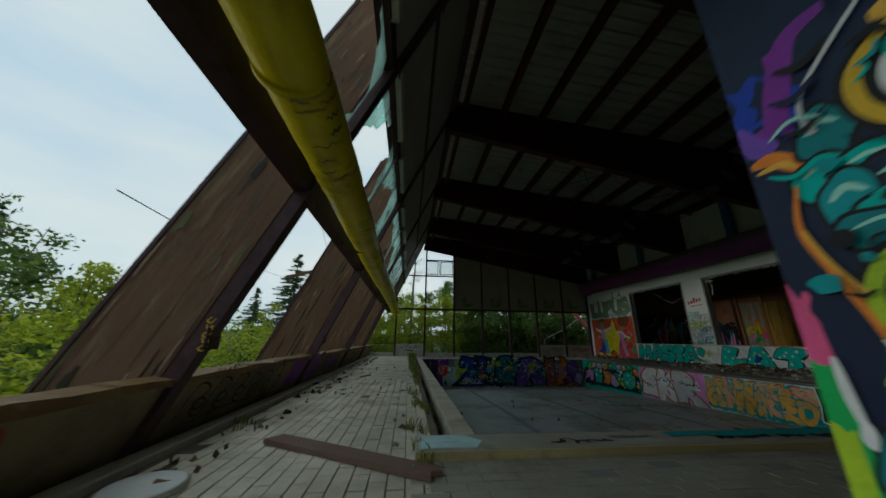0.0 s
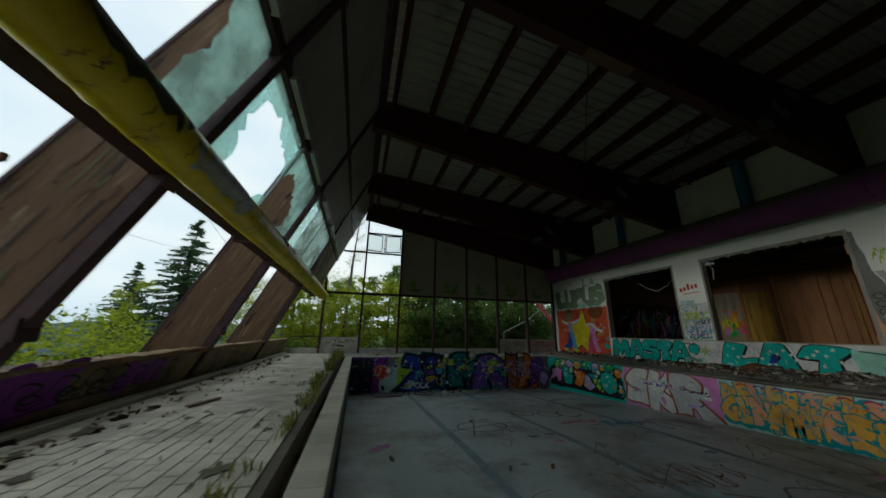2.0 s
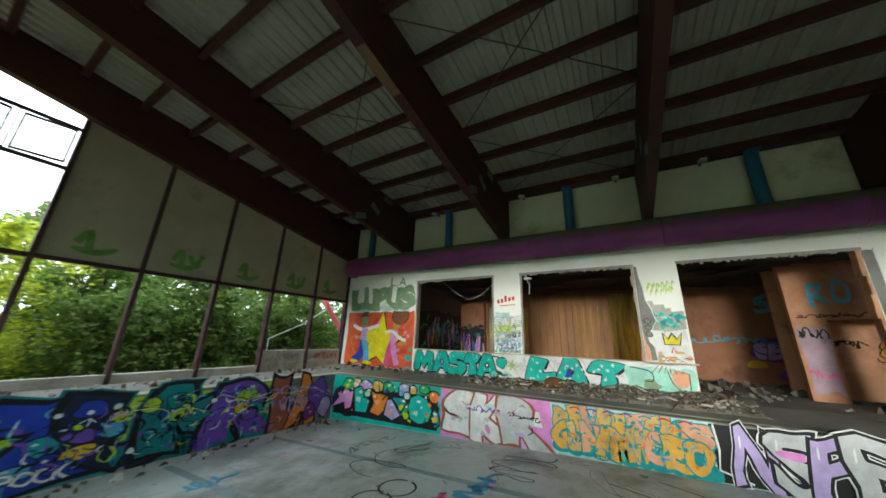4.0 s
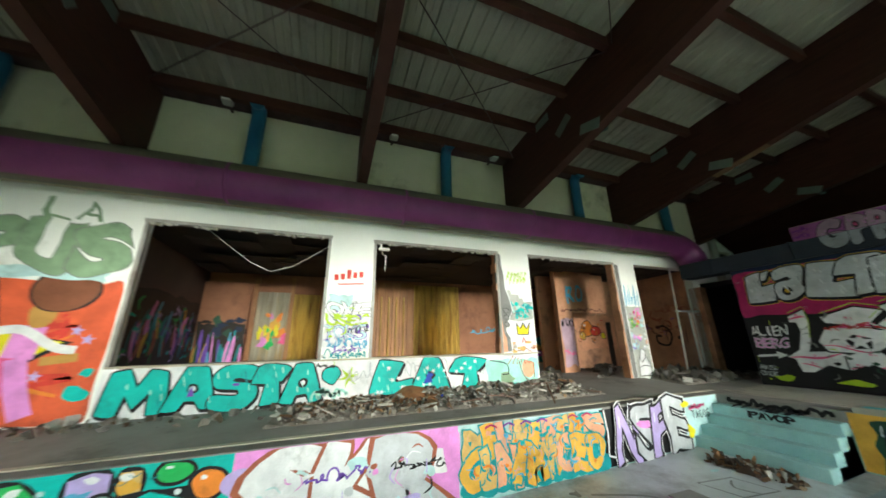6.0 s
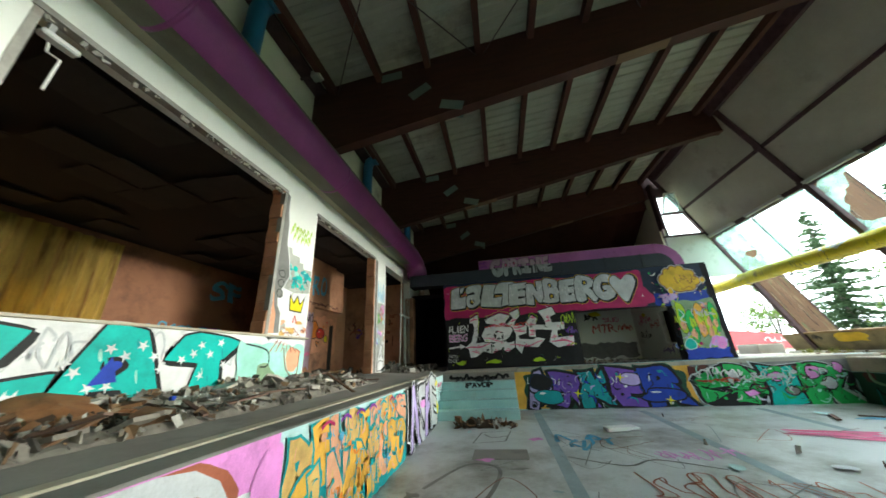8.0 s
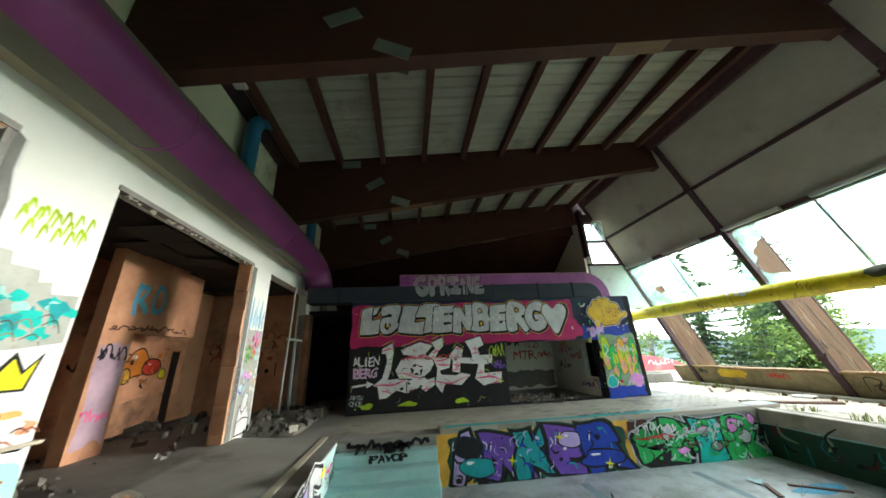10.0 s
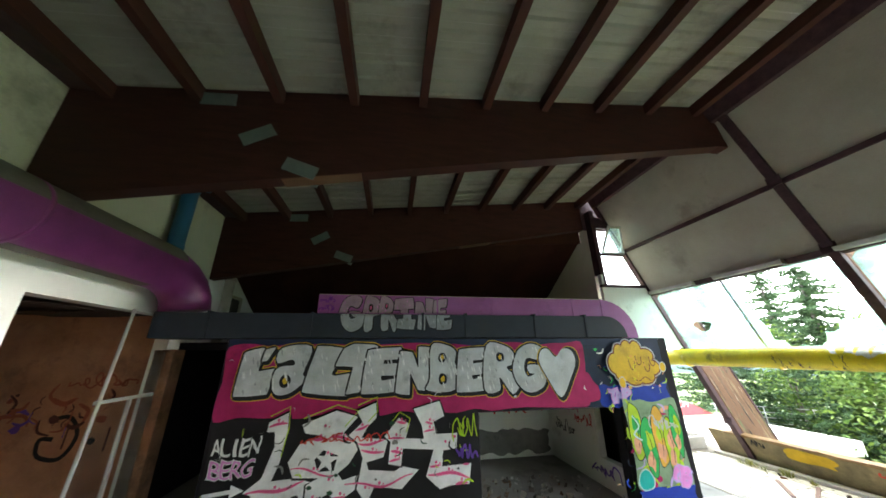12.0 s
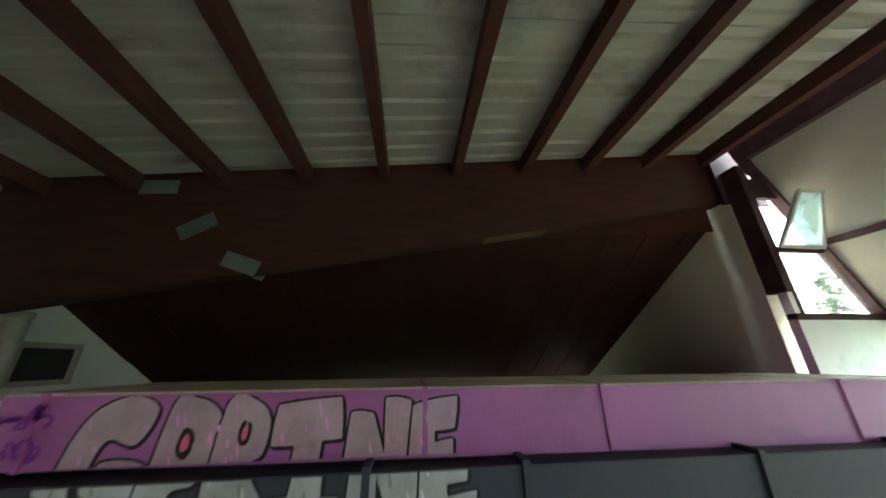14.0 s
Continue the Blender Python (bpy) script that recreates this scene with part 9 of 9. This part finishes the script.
# round pale lid on the floor
lid = group_of("round_cover", (-0.45, 3.07, 0.0), "dirty white round plastic lid lying on the floor", "lid")
lid_disc = under(part("lid_disc", tube(bmesh.new(), [(-0.45, 3.07, 0.0), (-0.45, 3.07, 0.03)], [0.22, 0.215], 30), M["whitepaint"]), lid)
on(part("lid_rim", tube(bmesh.new(), [(-0.45, 3.07, 0.03), (-0.45, 3.07, 0.045)], [0.225, 0.20], 30), M["whitepaint"]), lid_disc)


def lump(bm, c, s, r, flat=0.6):
    """An angular broken piece."""
    m = Matrix.Translation(c) @ Euler((r.uniform(0, 6), r.uniform(0, 6), r.uniform(0, 6))).to_matrix().to_4x4() @ Matrix.Diagonal((s * r.uniform(0.6, 1.3), s * r.uniform(0.5, 1.0), s * flat * r.uniform(0.4, 1.0), 1))
    made = bmesh.ops.create_cube(bm, size=1.0, matrix=m)
    for v in made["verts"]:
        v.co += Vector((r.uniform(-1, 1), r.uniform(-1, 1), r.uniform(-1, 1))) * s * 0.16


def mound_h(x, y, x0, x1, y0, y1, peak, seed):
    u, w = min(max((y - y0) / (y1 - y0), 0), 1), min(max((x - x0) / (x1 - x0), 0), 1)
    high = 0.35 + 0.65 * math.sin(math.pi * u) ** 0.7 if seed != 1.5 else (0.55 + 0.6 * (1 - u) ** 2 + 0.12 * math.sin(7 * u)) * min(1, 12 * u, 8 * (1 - u))
    return peak * w ** 0.8 * high * (0.8 + 0.5 * noise.noise((x * 2.1, y * 2.1, seed))) + 0.035 * noise.noise((x * 7, y * 7, seed))


def heap(name, x0, x1, y0, y1, z, peak, count, size, material, label, seed, category="rubble", on_mound=None):
    """A long heap of broken pieces against the wall."""
    r = random.Random(seed)
    bm = bmesh.new()
    for _ in range(count):
        u, w = r.random(), r.random() ** 1.5
        y = y0 + (y1 - y0) * u
        x = x1 - (x1 - x0) * w
        h = peak * (1 - w) * (0.5 + 0.5 * math.sin(math.pi * u)) * r.random() if on_mound is None else max(mound_h(x, y, *on_mound), 0) + r.uniform(-0.03, 0.012)
        lump(bm, (x, y, z + h), r.uniform(0.3, 1.0) ** 3 * size * 1.9, r, r.choice((0.08, 0.12, 0.2)))
    ob = part(name, bm, material)
    return tagged(ob, label, category, kind="stuff")


# the heap's core of dust and crumbs
def mound(x0, x1, y0, y1, z, peak, seed, material, label):
    verts, faces = [], []
    nu, nv = 60, 14
    for i in range(nu + 1):
        for j in range(nv + 1):
            u, w = i / nu, j / nv
            x, y = x0 + (x1 - x0) * w, y0 + (y1 - y0) * u
            h = mound_h(x, y, x0, x1, y0, y1, peak, seed)
            verts.append((x, y, z + (h if 0 < u < 1 and w > 0 else -0.05)))
    faces = [(i * (nv + 1) + j, (i + 1) * (nv + 1) + j, (i + 1) * (nv + 1) + j + 1, i * (nv + 1) + j + 1) for i in range(nu) for j in range(nv)]
    tagged(raw("dust_mound", verts, faces, material), label, "rubble", kind="stuff")


EASTHEAP = (10.95, 12.06, 5.9, 12.3, 0.24, 1.5)
mound(10.95, 12.06, 5.9, 12.3, 0.055, 0.24, 1.5, M["rubble"], "mound of grey-brown plaster dust against the low wall")
mound(11.5, 12.06, 9.5, 10.2, 0.10, 0.20, 6.5, M["rustpile"], "rust-brown pile of rotten leaves on the rubble")
mound(11.1, 12.06, 0.1, 3.2, 0.06, 0.14, 4.5, M["rubble"], "mound of dust in the doorway")
heap("rubble_heap", 10.95, 12.0, 6.0, 12.2, 0.07, 0.25, 1500, 0.046, M["greybits"], "heap of grey plaster rubble against the low wall", 1, on_mound=EASTHEAP)
heap("rubble_heap", 11.2, 12.0, 9.6, 11.9, 0.07, 0.24, 900, 0.046, M["brownbits"], "brown rotten wood and leaves among the rubble", 2, on_mound=EASTHEAP)
heap("rubble_heap", 10.95, 12.0, 6.2, 11.8, 0.07, 0.28, 1000, 0.050, M["mixbits"], "pale broken tiles and plaster bits", 3, on_mound=EASTHEAP)
heap("rubble_heap", 11.4, 12.0, 12.2, 17.8, 0.08, 0.08, 150, 0.09, M["greybits"], "thin line of debris along the wall", 4)
heap("rubble_heap", 11.1, 12.2, 0.2, 3.2, 0.07, 0.22, 240, 0.13, M["greybits"], "grey rubble in the doorway", 5)
heap("rubble_heap", 12.4, 16.5, 0.5, 6.5, 0.10, 0.10, 260, 0.15, M["greybits"], "debris strewn over the side-room floor", 6)
heap("rubble_heap", 2.0, 11.8, 16.7, 18.1, 0.0, 0.05, 300, 0.09, M["mixbits"], "broken pieces strewn along the north wall", 7)
heap("rubble_heap", 2.2, 10.0, 15.7, 16.3, pool_z(16) - 0.01, 0.03, 160, 0.09, M["mixbits"], "plaster bits along the foot of the deep end", 8)
heap("rubble_heap", -0.72, -0.30, 0.5, 17.5, -0.005, 0.02, 260, 0.06, M["brownbits"], "leaf mould and dirt along the parapet", 9, "debris")
heap("rubble_heap", -0.70, 0.25, 6.5, 13.0, -0.002, 0.012, 200, 0.022, M["brownbits"], "dark crumbs and dry leaves strewn on the deck", 19, "debris")
heap("rubble_heap", 1.48, 1.60, 3.5, 16.5, -0.26, 0.06, 220, 0.07, M["brownbits"], "dirt and leaves in the gutter", 10, "debris")
heap("rubble_heap", 3.7, 6.2, -0.2, 1.6, 0.0, 0.08, 320, 0.07, M["mixbits"], "gravel and shards on the block's floor", 11)
heap("rubble_heap", 8.6, 9.7, 4.9, 5.4, pool_z(5) - 0.01, 0.08, 140, 0.10, M["brownbits"], "small pile of rusty leaves and bits by the steps", 12, "debris")
heap("rubble_heap", 8.8, 9.4, 4.95, 5.25, pool_z(5) + 0.03, 0.05, 22, 0.11, M["mixbits"], "pale scraps on the leaf pile", 13, "debris")

# larger flat pieces and laths lying on the heap, one can tell them apart
r = random.Random(67)
for k in range(54):
    x, y = r.uniform(11.05, 11.95), r.uniform(6.1, 12.0)
    z = 0.085 + max(mound_h(x, y, *EASTHEAP), 0)
    tilt = Euler((r.uniform(-0.35, 0.35), r.uniform(-0.1, 0.45), r.uniform(0, 6.3))).to_matrix().to_4x4()
    bm = bmesh.new()
    if k % 3 == 2:
        L, w = r.uniform(0.15, 0.42), r.uniform(0.012, 0.03)
        box(bm, -L, L, -w, w, -0.008, 0.008)
        bm.transform(tilt)
        ob = part("lath", bm, r.choice([M["board"], M["palebits"], M["rawwood"]]))
        tagged(ob, "splintered wooden lath lying on the rubble", "lath", "laths")
    else:
        n, s = r.choice((4, 5, 6)), r.uniform(0.08, 0.19)
        ring = [(s * r.uniform(0.6, 1.0) * math.cos(6.283 * i / n), s * r.uniform(0.5, 0.9) * math.sin(6.283 * i / n)) for i in range(n)]
        prism(bm, ring, "z", -0.014, 0.014)
        bm.transform(tilt)
        ob = part("broken_slab", bm, r.choice([M["palebits"], M["rubble"], M["rubble"], M["concrete"], M["leafmould"]]))
        tagged(ob, "flat broken slab of plaster on the rubble heap", "debris", "broken slabs")
    ob.location = (x, y, z)

# single broken pieces one can tell apart
r = random.Random(66)
for k in range(34):
    where = k % 4
    if where == 0:
        x, y = r.uniform(11.0, 11.8), r.uniform(6.2, 11.8)
        z = 0.06 + max(mound_h(x, y, *EASTHEAP), 0)
    elif where == 1:
        x, y = r.uniform(2.3, 9.8), r.uniform(5.2, 15.8)
        z = pool_z(y) + 0.01
    elif where == 2:
        x, y = r.uniform(-0.5, 1.4), r.uniform(4.5, 17)
        z = 0.01
    else:
        x, y = r.uniform(2.2, 6.5), r.uniform(4.4, 8.5)
        z = pool_z(y) + 0.01
    bm = bmesh.new()
    lump(bm, (0, 0, 0.0), r.uniform(0.03, 0.07) if where == 2 else r.uniform(0.04, 0.10) if where else r.uniform(0.07, 0.13), r, 0.15)
    ob = part("broken_piece", bm, r.choice([M["palebits"], M["rubble"], M["rubble"], M["leafmould"]]))
    ob.location = (x, y, z + 0.012)
    tagged(ob, "broken piece of plaster lying on the floor", "debris", "broken pieces")
# thin boards and strips in the basin and on the deck
for k, (x, y, L, a) in enumerate(((3.0, 5.6, 0.9, 20), (2.7, 5.1, 0.7, -35), (3.4, 5.0, 0.5, 60), (-0.1, 1.6, 0.8, 30), (0.2, 1.3, 0.9, 48), (11.3, 6.3, 0.8, 15), (11.2, 6.7, 0.6, -25), (3.2, 15.4, 0.9, 5), (4.4, 15.6, 0.7, -10), (0.1, 9.0, 0.5, 70))):
    z = pool_z(y) if 1.9 < x < 10 else (0.08 if x > 10 else 0.004)
    bm = boxes((-L / 2, L / 2, -0.03, 0.03, 0.0, 0.018))
    bm.transform(Matrix.Translation((x, y, z + 0.006)) @ Euler((0, 0.0, radians(a))).to_matrix().to_4x4())
    tagged(part("wood_strip", bm, M["board"]), "thin broken wooden strip on the floor", "wood strip", "wood strips")
# torn white panel in the basin
bm = boxes((-0.25, 0.25, -0.12, 0.12, 0.0, 0.04), (-0.05, 0.30, 0.10, 0.16, 0.0, 0.06), bevel=0.01)
bm.transform(Matrix.Translation((6.9, 5.6, pool_z(5.6) + 0.012)) @ Matrix.Rotation(radians(12), 4, "Z"))
tagged(part("white_board", bm, M["whitepaint"]), "broken white panel lying in the basin", "panel")
# missing patch of screed in the basin
bm = boxes((8.5, 9.25, 6.55, 7.0, pool_z(6.8) - 0.02, pool_z(6.8) + 0.006))
structure(part("floor_patch", bm, M["deck"]), "bare concrete patch in the basin floor", "floor patch")
bottle = group_of("plastic_bottle", (11.35, 9.3, 0.12), "crushed clear plastic bottle in the rubble", "bottle")
bottle_body = under(part("bottle_body", tube(bmesh.new(), [(11.35, 9.15, 0.2), (11.35, 9.18, 0.2), (11.35, 9.4, 0.2), (11.35, 9.46, 0.2)], [0.02, 0.05, 0.048, 0.02], 12), M["clearglass"]), bottle)
on(part("bottle_cap", tube(bmesh.new(), [(11.35, 9.46, 0.2), (11.35, 9.49, 0.2)], 0.018, 10), INK["blue"]), bottle_body)

# weeds along the gutter
def tuft(x, y, z, n, h, r, verts, faces):
    for _ in range(n):
        a, L = r.uniform(0, 2 * math.pi), h * r.uniform(0.5, 1.2)
        bx, by = x + r.uniform(-0.05, 0.05), y + r.uniform(-0.07, 0.07)
        dx, dy = math.cos(a), math.sin(a)
        w = 0.006
        k = len(verts)
        verts += [(bx - dy * w, by + dx * w, z), (bx + dy * w, by - dx * w, z), (bx + dx * L * 0.25 - dy * w, by + dy * L * 0.25 + dx * w, z + L * 0.65), (bx + dx * L * 0.25 + dy * w, by + dy * L * 0.25 - dx * w, z + L * 0.65), (bx + dx * L * 0.6, by + dy * L * 0.6, z + L * 0.9)]
        faces += [(k, k + 1, k + 3, k + 2), (k + 2, k + 3, k + 4)]
r = random.Random(88)
spots = [(1.30, 3.55, 60, 0.12), (1.28, 4.3, 30, 0.12), (1.33, 5.3, 70, 0.14), (1.25, 6.4, 40, 0.11), (1.35, 7.6, 50, 0.14), (1.38, 8.8, 80, 0.16), (1.36, 9.8, 90, 0.2), (1.3, 10.9, 90, 0.2), (1.38, 12.2, 110, 0.24), (1.32, 13.2, 120, 0.28), (1.36, 14.4, 140, 0.32), (1.3, 15.6, 150, 0.36), (1.4, 16.4, 120, 0.34), (-0.62, 4.6, 40, 0.10), (-0.6, 1.0, 60, 0.16), (-0.58, 0.2, 70, 0.16)]
for x, y, n, h in spots:
    verts, faces = [], []
    for _ in range(5):
        tuft(x + r.uniform(-0.08, 0.08), y + r.uniform(-0.3, 0.3), -0.005, n // 5, h, r, verts, faces)
    ob = raw("weed_tuft", verts, faces, M["weed"])
    tagged(ob, "tufts of grass growing from the gutter joint", "weeds", kind="stuff")
